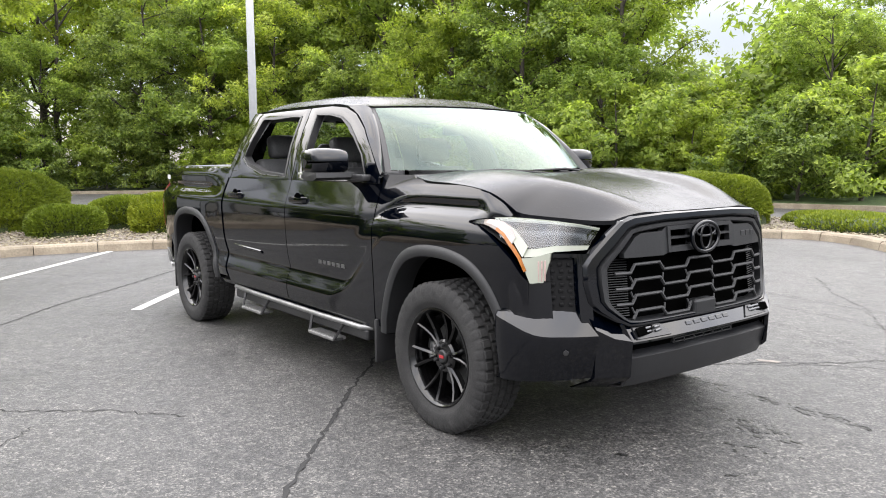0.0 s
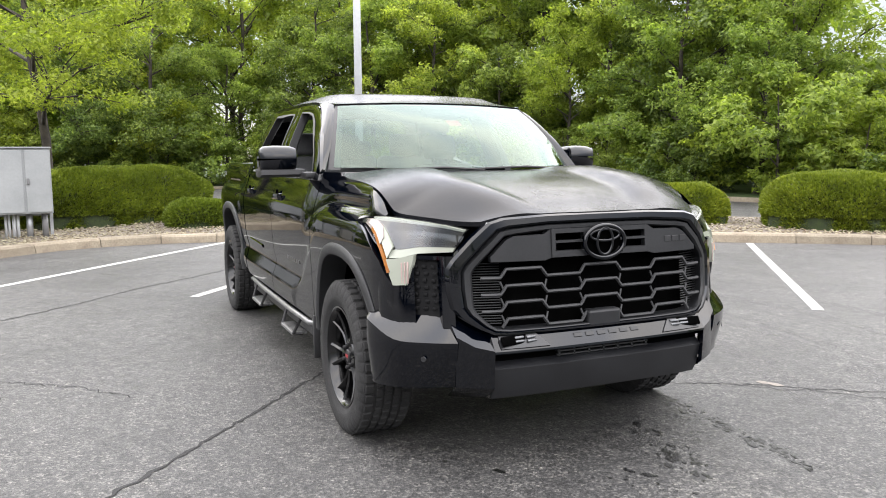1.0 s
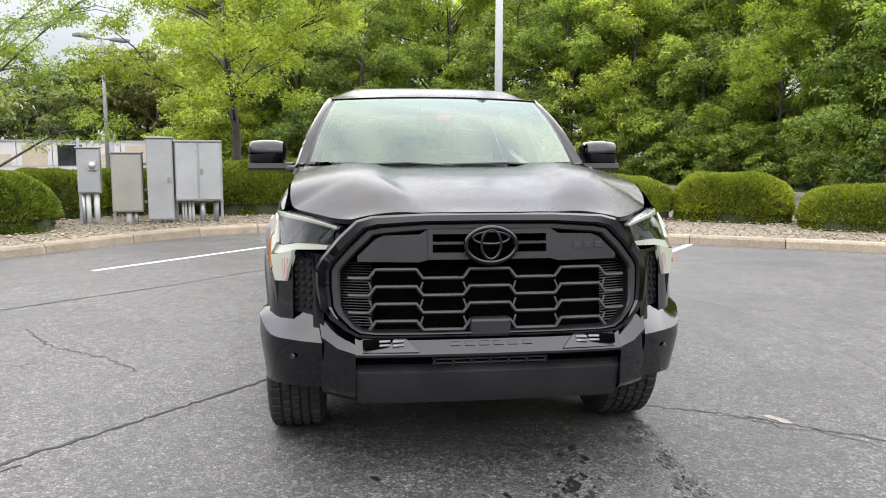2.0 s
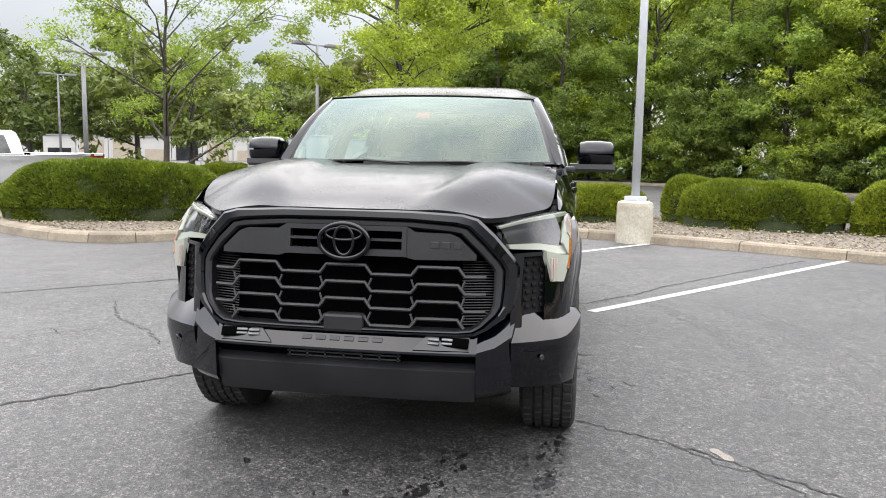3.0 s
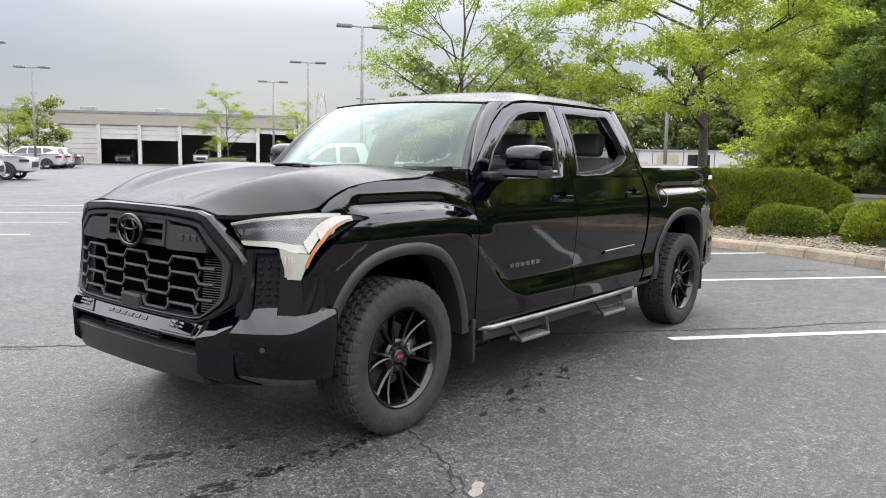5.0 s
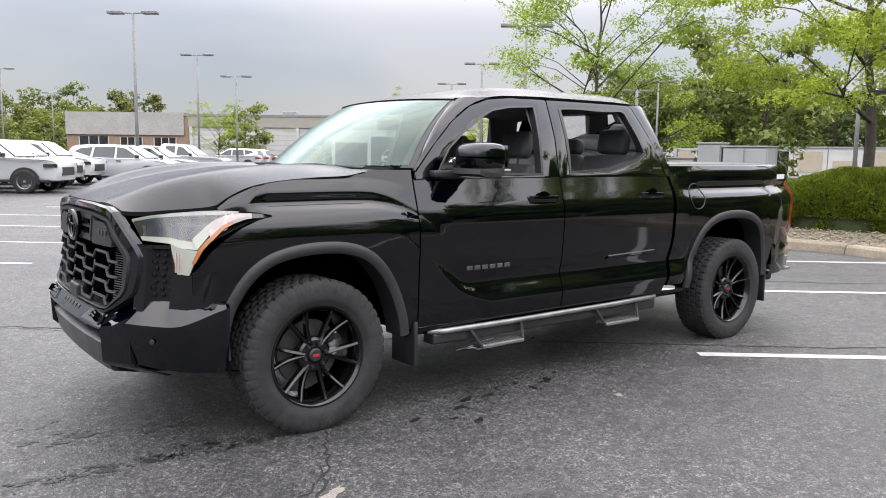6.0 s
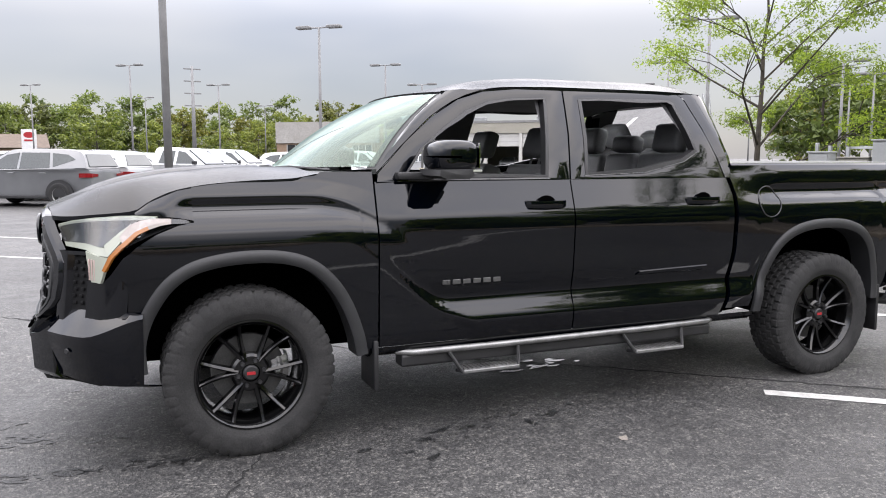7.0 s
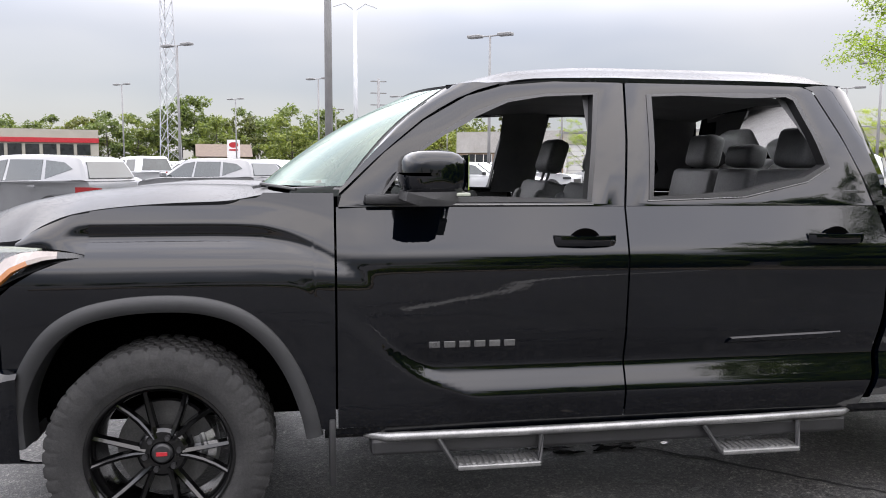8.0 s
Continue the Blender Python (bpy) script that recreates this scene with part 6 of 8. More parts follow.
CU = [p + Vector((-0.10, -0.06, -0.03)) for p in CB]
both("bumper_corner", lambda bm: add_grid(bm, [CT, [p.lerp(q, 0.06) + Vector((0.003, 0.003, 0)) for p, q in zip(CT, CM)], CM, CL, CB, CU], (-0.02, -0.012, 0)), M_PAINT, None, "", 22)
both("tow_cover", lambda bm: add_lathe(bm, [(0.0, 0.004), (0.011, 0.004), (0.013, 0.0)], 12, Matrix.Translation((2.647, 0.842, 0.555)) @ pose(0, 0, 0, 0, 0, -46)), M_BLACKPLASTIC)
# ---- wheels, mirrors, steps and cabin of the pickup ----
R_T, R_R = 0.404, 0.270


def make_tyre(bm):
    """One moulded skin: sidewalls, shoulder lugs and staggered tread blocks."""
    side = [(R_R - 0.006, -0.120), (R_R + 0.012, -0.131), (0.296, -0.137), (0.300, -0.139), (0.322, -0.140), (0.345, -0.1395), (0.349, -0.1385), (0.364, -0.1365), (0.380, -0.131), (0.392, -0.1215)]
    ribs = ((-0.118, -0.074, 0), (-0.062, -0.028, 4), (-0.018, 0.018, 0), (0.028, 0.062, 4), (0.074, 0.118, 0))
    rows = [[] for _ in range(len(side) * 2 + len(ribs) * 4)]
    n = 46 * 8
    for k in range(n):
        a = k * math.tau / n
        lug = k % 8 > 1
        long_lug = (k // 8) % 2 == 0
        prof = []
        for i, (r, h) in enumerate(side):
            out = 0.0022 if lug and (i >= 7 or (i in (6,) and long_lug)) else 0.0
            prof.append((r + out, h - out * 0.8))
        for h0, h1, shift in ribs:
            top = R_T if (k + shift) % 8 > 1 else 0.3945
            prof += [(0.3935, h0 - 0.002), (top, h0 + 0.002), (top, h1 - 0.002), (0.3935, h1 + 0.002)]
        prof += [(r, -h) for r, h in prof[:len(side)][::-1]]
        for row, (r, h) in zip(rows, prof):
            row.append(bm.verts.new((r * math.cos(a), h, r * math.sin(a))))
    for r0, r1 in zip(rows, rows[1:]):
        for k in range(n):
            bm.faces.new((r0[k], r0[(k + 1) % n], r1[(k + 1) % n], r1[k]))


def make_rim(bm):
    add_lathe(bm, [(R_R - 0.002, 0.118), (R_R - 0.004, 0.126), (R_R - 0.012, 0.127), (R_R - 0.022, 0.118), (R_R - 0.034, 0.085), (R_R - 0.04, 0.0), (R_R - 0.03, -0.11)], 56)
    # six pairs of split spokes, dished towards the hub
    for k in range(6):
        for s in (-1, 1):
            a0, a1 = k * math.tau / 6 + s * 0.10 + 0.26, k * math.tau / 6 + s * 0.235 + 0.26
            rows = []
            for f in (0.0, 0.2, 0.45, 0.7, 0.9, 1.0):
                r = lerp(0.060, R_R - 0.016, f)
                a = lerp(a0, a1, f)
                h = lerp(0.082, 0.112, f ** 1.5) - 0.012 * math.sin(math.pi * f)
                w = lerp(0.024, 0.019, f) * (1.3 if f == 1.0 else 1)
                t = Vector((-math.sin(a), 0, math.cos(a)))
                c = Vector((math.cos(a) * r, h, math.sin(a) * r))
                rows.append([c - t * w * 0.62 + Vector((0, -0.030, 0)), c - t * w * 0.42 + Vector((0, -0.003, 0)), c + t * w * (-0.12 * s) + Vector((0, 0.004, 0)), c + t * w * 0.42 + Vector((0, -0.003, 0)), c + t * w * 0.62 + Vector((0, -0.030, 0))])
            add_grid(bm, rows)
    add_lathe(bm, [(0.0, 0.070), (0.040, 0.070), (0.044, 0.082), (0.080, 0.080), (0.092, 0.070), (0.095, 0.03)], 36)


tyre_bm, rim_bm = bmesh.new(), bmesh.new()
make_tyre(tyre_bm)
make_rim(rim_bm)
bmesh.ops.recalc_face_normals(tyre_bm, faces=tyre_bm.faces)
bmesh.ops.recalc_face_normals(rim_bm, faces=rim_bm.faces)
me_tyre, me_rim = bpy.data.meshes.new("tyre"), bpy.data.meshes.new("rim")
tyre_bm.to_mesh(me_tyre)
rim_bm.to_mesh(me_rim)
me_tyre.materials.append(M_RUBBER)
me_rim.materials.append(M_RIM)
for me in (me_tyre, me_rim):
    me.polygons.foreach_set("use_smooth", [True] * len(me.polygons))
    me.set_sharp_from_angle(angle=radians(34))
for n_i, (x, s, spin) in enumerate(((1.85, 1, 10), (1.85, -1, 25), (-1.85, 1, 40), (-1.85, -1, 5))):
    turn = 180 if s < 0 else 0
    w = new("wheel")
    w.empty_display_size = 0.1
    w.parent = truck
    w.matrix_basis = pose(x, s * 0.862, R_T - 0.008, 0, 0, turn) @ pose(0, 0, 0, 0, spin, 0)
    tagged(w, "black six-spoke-pair alloy wheel")
    link_mesh("tyre", me_tyre, None, w)
    link_mesh("rim", me_rim, None, w)
    bm = bmesh.new()
    add_lathe(bm, [(0.0, 0.092), (0.030, 0.092), (0.037, 0.086), (0.039, 0.075)], 24)
    crisp(part("hub_cap", bm, M_BLACKPLASTIC, w))
    bm = bmesh.new()
    back = pose(0, 0, 0, 0, -spin, 0)
    add_box(bm, -0.020, 0.020, 0.0925, 0.0945, -0.008, 0.008, 0.0015, back)
    part("cap_mark", bm, M_REDMARK, w, "plain red mark on the cap")
    for k in range(6):
        a = k * math.tau / 6
        bm = bmesh.new()
        add_lathe(bm, [(0.0, 0.098), (0.009, 0.098), (0.011, 0.090), (0.011, 0.06)], 8, Matrix.Translation((0.062 * math.cos(a), 0, 0.062 * math.sin(a))))
        part("lug_nut", bm, M_BLACKPLASTIC, w)
    bm = bmesh.new()
    add_lathe(bm, [(0.05, 0.0), (0.175, 0.0), (0.177, -0.03), (0.05, -0.03)], 40)
    part("brake_disc", bm, M_DISC, w)
    bm = bmesh.new()
    add_lathe(bm, [(0.105, 0.0), (0.110, 0.040), (0.135, 0.048), (0.142, 0.034), (0.152, 0.034), (0.16, 0.05), (0.19, 0.04), (0.20, 0.0), (0.19, -0.05)], 12, back, radians(158 if s > 0 else -22), radians(198 if s > 0 else 18))
    if n_i < 2:
        crisp(part("brake_caliper", bm, M_STEEL, w, "silver brake caliper"))
    else:
        bm.free()

# mirrors
for s, doorob in ((1, front_doors[0]), (-1, front_doors[1])):
    ms = Matrix.Scale(s, 4, (0, 1, 0))
    bm = bmesh.new()
    rows = []
    for f, sc in ((0.0, 0.02), (0.0, 0.55), (0.06, 0.86), (0.25, 0.98), (0.6, 1.0), (0.88, 0.93), (0.97, 0.78), (1.0, 0.5), (1.0, 0.02)):
        y = lerp(0.975, 1.205, f)
        row = []
        for k in range(21):
            a = k * math.tau / 20
            ca, sa = math.cos(a), math.sin(a)
            px = math.copysign(abs(ca) ** 0.6, ca) * 0.112 * sc
            pz = math.copysign(abs(sa) ** 0.6, sa) * 0.080 * sc
            row.append(ms @ Vector((0.862 + px + 0.02 * (1 - f), y, 1.432 + pz - (0.012 if sa < 0 else 0) * f)))
        rows.append(row)
    add_grid(bm, rows)
    mirror = crisp(part("side_mirror", bm, M_PAINT, doorob, "large gloss black side mirror"), 50)
    bm = bmesh.new()
    rows = [[ms @ Vector((x, y, z)) for x, z in ((0.97, 1.365), (0.975, 1.335), (0.93, 1.318), (0.82, 1.318), (0.79, 1.335), (0.80, 1.368), (0.97, 1.365))] for y in (0.93, 1.0, 1.10, 1.18, 1.205)]
    rows += [[ms @ Vector((0.88, 1.21, 1.342))] * 7]
    add_grid(bm, rows)
    add_box(bm, 0.90, 1.10, 0.885, 0.965, 1.312, 1.350, 0.01, ms)
    crisp(part("mirror_base", bm, M_BLACKPLASTIC, mirror), 40)
    bm = bmesh.new()
    add_box(bm, 0.752, 0.80, 1.10, 1.212, 1.352, 1.364, 0.003, ms)
    part("mirror_lamp", bm, M_DRL, mirror, "thin white mirror lamp")
    bm = bmesh.new()
    add_box(bm, 0.752, 0.756, 0.995, 1.185, 1.372, 1.495, 0.0, ms)
    part("mirror_glass", bm, M_MIRROR, mirror)

# handles, each over a flat near-black disc painted as its shaded hollow
for doors_, hx in ((front_doors, 0.245), (rear_doors, -0.835)):
    for s, d in ((1, doors_[0]), (-1, doors_[1])):
        ms = Matrix.Scale(s, 4, (0, 1, 0))
        y = body_y(hx, 1.165)
        bm = bmesh.new()
        pts = [(hx + 0.125, y + 0.004, 1.170), (hx + 0.105, y + 0.026, 1.170), (hx, y + 0.034, 1.168), (hx - 0.095, y + 0.026, 1.168), (hx - 0.125, y + 0.004, 1.168)]
        add_grid(bm, [[ms @ (Vector(p) + Vector((0, dy, dz))) for p in pts] for dy, dz in ((-0.012, 0.022), (-0.002, 0.020), (0.0, 0.0), (-0.004, -0.018), (-0.014, -0.020))])
        handle = crisp(part("door_handle", bm, M_PAINT, d, "gloss black door handle"), 30)
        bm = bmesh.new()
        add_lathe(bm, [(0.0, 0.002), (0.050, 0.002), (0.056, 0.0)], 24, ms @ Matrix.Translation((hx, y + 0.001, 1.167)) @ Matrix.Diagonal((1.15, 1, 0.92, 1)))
        part("cup_shade_disc", bm, M_SHADEBLACK, handle)
    # small badges in plain bars
for s, d, d2 in ((1, front_doors[0], rear_doors[0]), (-1, front_doors[1], rear_doors[1])):
    for k in range(6):
        x = 0.838 - 0.059 * k
        bm = bmesh.new()
        add_box(bm, -0.022, 0.022, -0.002, 0.004, -0.0125, 0.0125, 0.002, Matrix.Translation((x, s * (body_y(x, 0.775) + 0.001), 0.775)))
        part("badge_bar", bm, M_GREYMARK, d, "plain dark metal badge bar")
    bm = bmesh.new()
    add_grid(bm, [[Vector((x, s * (body_y(x, z) + o), z)) for x, z in r] for o, r in ((0.0, ((-0.36, 0.742), (-0.60, 0.744), (-0.84, 0.748))), (0.009, ((-0.37, 0.748), (-0.60, 0.752), (-0.85, 0.756))), (0.009, ((-0.39, 0.762), (-0.60, 0.768), (-0.875, 0.774))), (0.0, ((-0.38, 0.768), (-0.60, 0.774), (-0.88, 0.780))))])
    crisp(part("door_garnish", bm, M_PAINT, d2, "slim bright trim piece"), 20)
    bm = bmesh.new()
    add_box(bm, -1.0, -0.90, s * cab_y(1.358) - 0.003, s * cab_y(1.358) + 0.004, 1.352, 1.364, 0.001)
    part("pillar_badge", bm, M_GREYMARK, d2, "small plain badge bar")
    bm = bmesh.new()
    for k in range(3):
        x = -2.60 - 0.058 * k
        add_box(bm, -0.024, 0.024, -0.0015, 0.002, -0.020, 0.020, 0.0, Matrix.Translation((x, s * (body_y(x, 1.285) + 0.0015), 1.285)) @ pose(0, 0, 0, 0, 0, s * 4))
    part("decal_strip", bm, M_WHITEMARK, truck, "plain white decal bars on the bed side")
    bm = bmesh.new()
    for k in range(3):
        x = -2.79 - 0.04 * k
        add_box(bm, -0.016, 0.016, -0.0015, 0.002, -0.016, 0.016, 0.0, Matrix.Translation((x, s * (body_y(x, 1.28) + 0.0015), 1.28)) @ pose(0, 0, 0, 0, 0, s * 18))
    part("decal_strip", bm, M_GREYMARK, truck, "plain grey decal bars on the bed side")

# running boards with hoop steps
for s in (1, -1):
    bm = bmesh.new()
    add_tube(bm, [(1.10, s * 0.90, 0.418), (1.02, s * 0.945, 0.415), (0.5, s * 0.955, 0.415), (-0.5, s * 0.955, 0.42), (-0.92, s * 0.945, 0.425), (-0.98, s * 0.90, 0.428)], 0.018, 10)
    board = crisp(part("step_bar", bm, M_SILVERBAR, truck, "dull metal running bar with hoop steps"), 60)
    bm = bmesh.new()
    add_box(bm, -0.95, 1.08, min(s * 0.83, s * 0.94), max(s * 0.83, s * 0.94), 0.335, 0.405, 0.015)
    part("bar_shroud", bm, M_BLACKPLASTIC, board)
    for x0, x1 in ((0.82, 0.405), (-0.285, -0.71)):
        bm = bmesh.new()
        leg_a, leg_b = bmesh.new(), bmesh.new()
        add_tube(leg_a, [(x0, s * 0.955, 0.40), (x0 - 0.065, s * 0.99, 0.295), (x0 - 0.06, s * 0.93, 0.29)], 0.011, 8)
        add_tube(leg_b, [(x1, s * 0.955, 0.40), (x1 + 0.015, s * 0.99, 0.295), (x1 + 0.02, s * 0.93, 0.29)], 0.011, 8)
        add_box(bm, min(x0 - 0.07, x1 + 0.01), max(x0 - 0.07, x1 + 0.01), min(s * 0.895, s * 1.0), max(s * 0.895, s * 1.0), 0.282, 0.304, 0.006)
        step = part("hoop_step", bm, M_SILVERBAR, truck, "hoop step with ribbed tread")
        part("step_leg", leg_a, M_BLACKPLASTIC, step, "black bent step leg")
        part("step_leg", leg_b, M_BLACKPLASTIC, step, "black bent step leg")
        for k in range(13):
            xx = lerp(x0 - 0.085, x1 + 0.025, k / 12)
            part("tread_rib", box(xx - 0.007, xx + 0.007, min(s * 0.91, s * 0.985), max(s * 0.91, s * 0.985), 0.304, 0.309), M_SILVERBAR, step)

# cabin
def cushion(bm, x0, x1, y0, y1, z0, z1, m=None, r=0.045):
    bm2 = bmesh.new()
    add_box(bm2, x0, x1, y0, y1, z0, z1, 0.0)
    bmesh.ops.bevel(bm2, geom=list(bm2.edges), offset=r, segments=3, affect="EDGES", profile=0.6)
    if m is not None:
        bmesh.ops.transform(bm2, matrix=m, verts=bm2.verts)
    me = bpy.data.meshes.new("tmp")
    bm2.to_mesh(me)
    bm2.free()
    bm.from_mesh(me)
    bpy.data.meshes.remove(me)


for s in (1, -1):
    bm = bmesh.new()
    cushion(bm, 0.20, 0.74, s * 0.40 - 0.25, s * 0.40 + 0.25, 0.72, 0.90)
    lean = pose(0.24, s * 0.40, 0.86, 0, -18, 0)
    cushion(bm, -0.14, 0.0, -0.25, 0.25, 0.0, 0.56, lean)
    cushion(bm, -0.10, 0.03, -0.255, -0.17, 0.06, 0.50, lean)
    cushion(bm, -0.10, 0.03, 0.17, 0.255, 0.06, 0.50, lean)
    cushion(bm, -0.11, -0.01, -0.135, 0.135, 0.61, 0.80, lean)
    add_tube(bm, [lean @ Vector((-0.06, -0.05, 0.54)), lean @ Vector((-0.06, -0.05, 0.64))], 0.008, 6)
    add_tube(bm, [lean @ Vector((-0.06, 0.05, 0.54)), lean @ Vector((-0.06, 0.05, 0.64))], 0.008, 6)
    crisp(part("front_seat", bm, M_SEAT, truck, "charcoal leather front seat with headrest"), 45)
for yc, hw in ((0.46, 0.26), (0.0, 0.18), (-0.46, 0.26)):
    bm = bmesh.new()
    cushion(bm, -0.84, -0.40, yc - hw, yc + hw, 0.74, 0.92)
    lean = pose(-0.80, yc, 0.94, 0, -12, 0)
    cushion(bm, -0.14, 0.0, -hw + 0.005, hw - 0.005, 0.0, 0.53, lean)
    h = 0.19 if yc else 0.12
    cushion(bm, -0.11, 0.0, -0.135, 0.135, 0.54, 0.54 + h, lean)
    crisp(part("rear_seat", bm, M_SEAT, truck, "charcoal leather rear seat with headrest"), 45)
bm = bmesh.new()
add_grid(bm, [[Vector((x, y, z)) for y in (-0.80, -0.4, 0.0, 0.4, 0.80)] for x, z in ((1.40, 1.33), (1.10, 1.34), (0.92, 1.30), (0.84, 1.20), (0.88, 0.85), (0.95, 0.6))])
cushion(bm, 0.84, 0.90, -0.16, 0.18, 1.14, 1.36)
crisp(part("dashboard", bm, M_CABIN, truck), 40)
bm = bmesh.new()
add_tube(bm, [Vector((0.66, 0.40, 1.16)) + (Matrix.Rotation(radians(-24), 3, "Y") @ Vector((0, 0.19 * math.cos(k * math.tau / 28), 0.19 * math.sin(k * math.tau / 28)))) for k in range(29)], 0.016, 8, False)
cushion(bm, 0.65, 0.72, 0.32, 0.48, 1.10, 1.22)
add_tube(bm, [(0.68, 0.58, 1.16), (0.68, 0.22, 1.16)], 0.014, 6)
part("steering_wheel", bm, M_CABIN, truck)
bm = bmesh.new()
add_box(bm, -1.06, 1.15, -0.84, 0.84, 0.55, 0.62)
add_box(bm, -0.2, 0.75, -0.14, 0.14, 0.62, 0.95, 0.03)
part("cabin_floor", bm, M_CABIN, truck)
both("door_trim", lambda bm: (add_box(bm, 0.10, 1.15, 0.86, 0.90, 0.55, 1.305, 0.02), add_box(bm, 0.15, 0.75, 0.80, 0.87, 0.98, 1.05, 0.02)), M_CABIN, front_doors)
both("door_trim", lambda bm: (add_box(bm, -1.0, 0.05, 0.86, 0.90, 0.55, 1.30, 0.02), add_box(bm, -0.7, -0.1, 0.80, 0.87, 0.98, 1.05, 0.02)), M_CABIN, rear_doors)
both("pillar_trim", lambda bm: add_grid(bm, [[Vector((x, cab_y(z) - 0.045 - d, z)) for x, z in ((0.20 + e, 1.30), (0.17 + e, 1.6), (0.17 + e, 1.77))] for e, d in ((0.01, 0.0), (-0.08, 0.03), (-0.20, 0.03), (-0.26, 0.0))]), M_LINER)
both("rear_pillar_trim", lambda bm: add_grid(bm, [[Vector((x, cab_y(z) - 0.05, z)) for x, z in r] for r in ([(-0.70, 1.77), (-0.80, 1.58), (-0.87, 1.44), (-0.80, 1.32)], [(-1.04, 1.77), (-1.06, 1.58), (-1.09, 1.44), (-1.10, 1.32)])]), M_LINER)
bm = bmesh.new()
add_grid(bm, [[Vector((x, y, z - 0.05 * (abs(y) / 0.68) ** 2)) for y in (-0.68, -0.4, 0, 0.4, 0.68)] for x, z in ((0.74, 1.75), (0.4, 1.805), (0.0, 1.815), (-0.6, 1.815), (-1.03, 1.78))])
part("headliner", bm, M_LINER, truck)
bm = bmesh.new()
add_grid(bm, [[glass_at(u, v) + Vector((-0.02, 0, -0.02)) for u in (-0.16, 0, 0.16)] for v in (0.80, 0.90, 0.96)], (-0.04, 0, -0.02))
part("sensor_pod", bm, M_CABIN, truck)
bm = bmesh.new()
cushion(bm, 0.77, 0.80, -0.12, 0.12, 1.60, 1.67, None, 0.012)
part("inner_mirror", bm, M_CABIN, truck)
bm = bmesh.new()
add_grid(bm, [[glass_at(u, v) + Vector((-0.012, 0, -0.012)) for u in (-0.04, 0.02, 0.08)] for v in (0.60, 0.69)])
part("paper_tag", bm, M_REDMARK, truck, "small red tag behind the windshield")
# ---- light poles, cabinets and the distance ----
def lamp_post(x, y, h, turn=-40, r=0.075, heads=2, label="grey parking-lot light pole with two flat heads"):
    t = thing("light_pole", label, "light pole", "lot light poles", pose(x, y, 0, 0, 0, turn))
    bm = bmesh.new()
    add_tube(bm, [(0, 0, -0.02), (0, 0, h * 0.5), (0, 0, h)], [r * 1.2, r, r * 0.75], 8)
    part("pole", bm, M_DARKPOLE if r < 0.1 else M_POLE, t, smooth=True)
    part("foot", tube([(0, 0, 0), (0, 0, 0.6)], 0.25, 12), M_BASE, t)
    for s in (-1, 1)[:heads]:
        bm = bmesh.new()
        add_box(bm, min(s * 0.45, s * 1.15), max(s * 0.45, s * 1.15), -0.2, 0.2, h - 0.06, h + 0.08, 0.03)
        add_tube(bm, [(0, 0, h - 0.02), (s * 0.5, 0, h)], 0.04, 6)
        part("lamp_head", bm, M_DARKPOLE, t)
    return t


for x, y, h in ((-27.1, -10.0, 5.9), (-20.8, -21.8, 7.15), (-29.7, -35.5, 7.3), (-35.2, -45.8, 7.0), (-7.0, -33.0, 7.6), (-16.25, -50.5, 8.1), (-19.9, -52.5, 7.0), (0.84, -61.6, 8.5),
                (-7.0, -71.5, 8.1), (8.85, -43.2, 8.2), (20.5, -81.3, 9.6), (9.8, -87.0, 8.8), (-43.0, -33.5, 6.2), (-41.5, -30.5, 6.6), (-30.0, -23.0, 6.0), (-62.0, -62.0, 8.0), (-1.5, -95.0, 8.4), (-16.0, -98.0, 8.0)):
    lamp_post(x, y, h)

# the near pole on its concrete foot in the bed
near_pole = thing("light_pole", "tall pale grey steel light pole on a concrete foot", "light pole", "lot light poles", pose(-7.16, 2.0, 0, 0, 0, 50))
bm = bmesh.new()
add_tube(bm, [(0, 0, 0.70), (0, 0, 4), (0, 0, 9.0)], [0.068, 0.062, 0.05], 16)
part("pole", bm, M_POLE, near_pole, smooth=True)
bm = bmesh.new()
for z0, z1, w in ((0.66, 0.685, 0.17), (0.685, 0.76, 0.13)):
    add_box(bm, -w, w, -w, w, z0, z1, 0.01)
part("base_plate", bm, M_POLE, near_pole)
bm = bmesh.new()
rings = []
for z, w in ((-0.02, 0.285), (0.12, 0.285), (0.60, 0.275), (0.655, 0.265), (0.67, 0.245)):
    rings.append([bm.verts.new((w * math.cos(k * math.tau / 8 + math.tau / 16) * 1.08, w * math.sin(k * math.tau / 8 + math.tau / 16) * 1.08, z)) for k in range(8)])
for a, b in zip(rings, rings[1:]):
    for k in range(8):
        bm.faces.new((a[k], a[(k + 1) % 8], b[(k + 1) % 8], b[k]))
bm.faces.new(rings[-1])
part("foot", bm, M_BASE, near_pole, "stained tan concrete foot")
for k in range(4):
    a = k * math.tau / 4 + 0.785
    part("bolt", tube([(0.15 * math.cos(a), 0.15 * math.sin(a), 0.68), (0.15 * math.cos(a), 0.15 * math.sin(a), 0.715)], 0.016, 6), M_GALV, near_pole)
for s in (-1, 1):
    part("lamp_head", box(min(s * 0.4, s * 1.1), max(s * 0.4, s * 1.1), -0.2, 0.2, 8.95, 9.08, 0.03), M_POLE, near_pole)

# electrical cabinets on posts behind the kerb; the row faces the lot
CAB = pose(-8.78, -4.07, 0.12, 0, 0, 98)


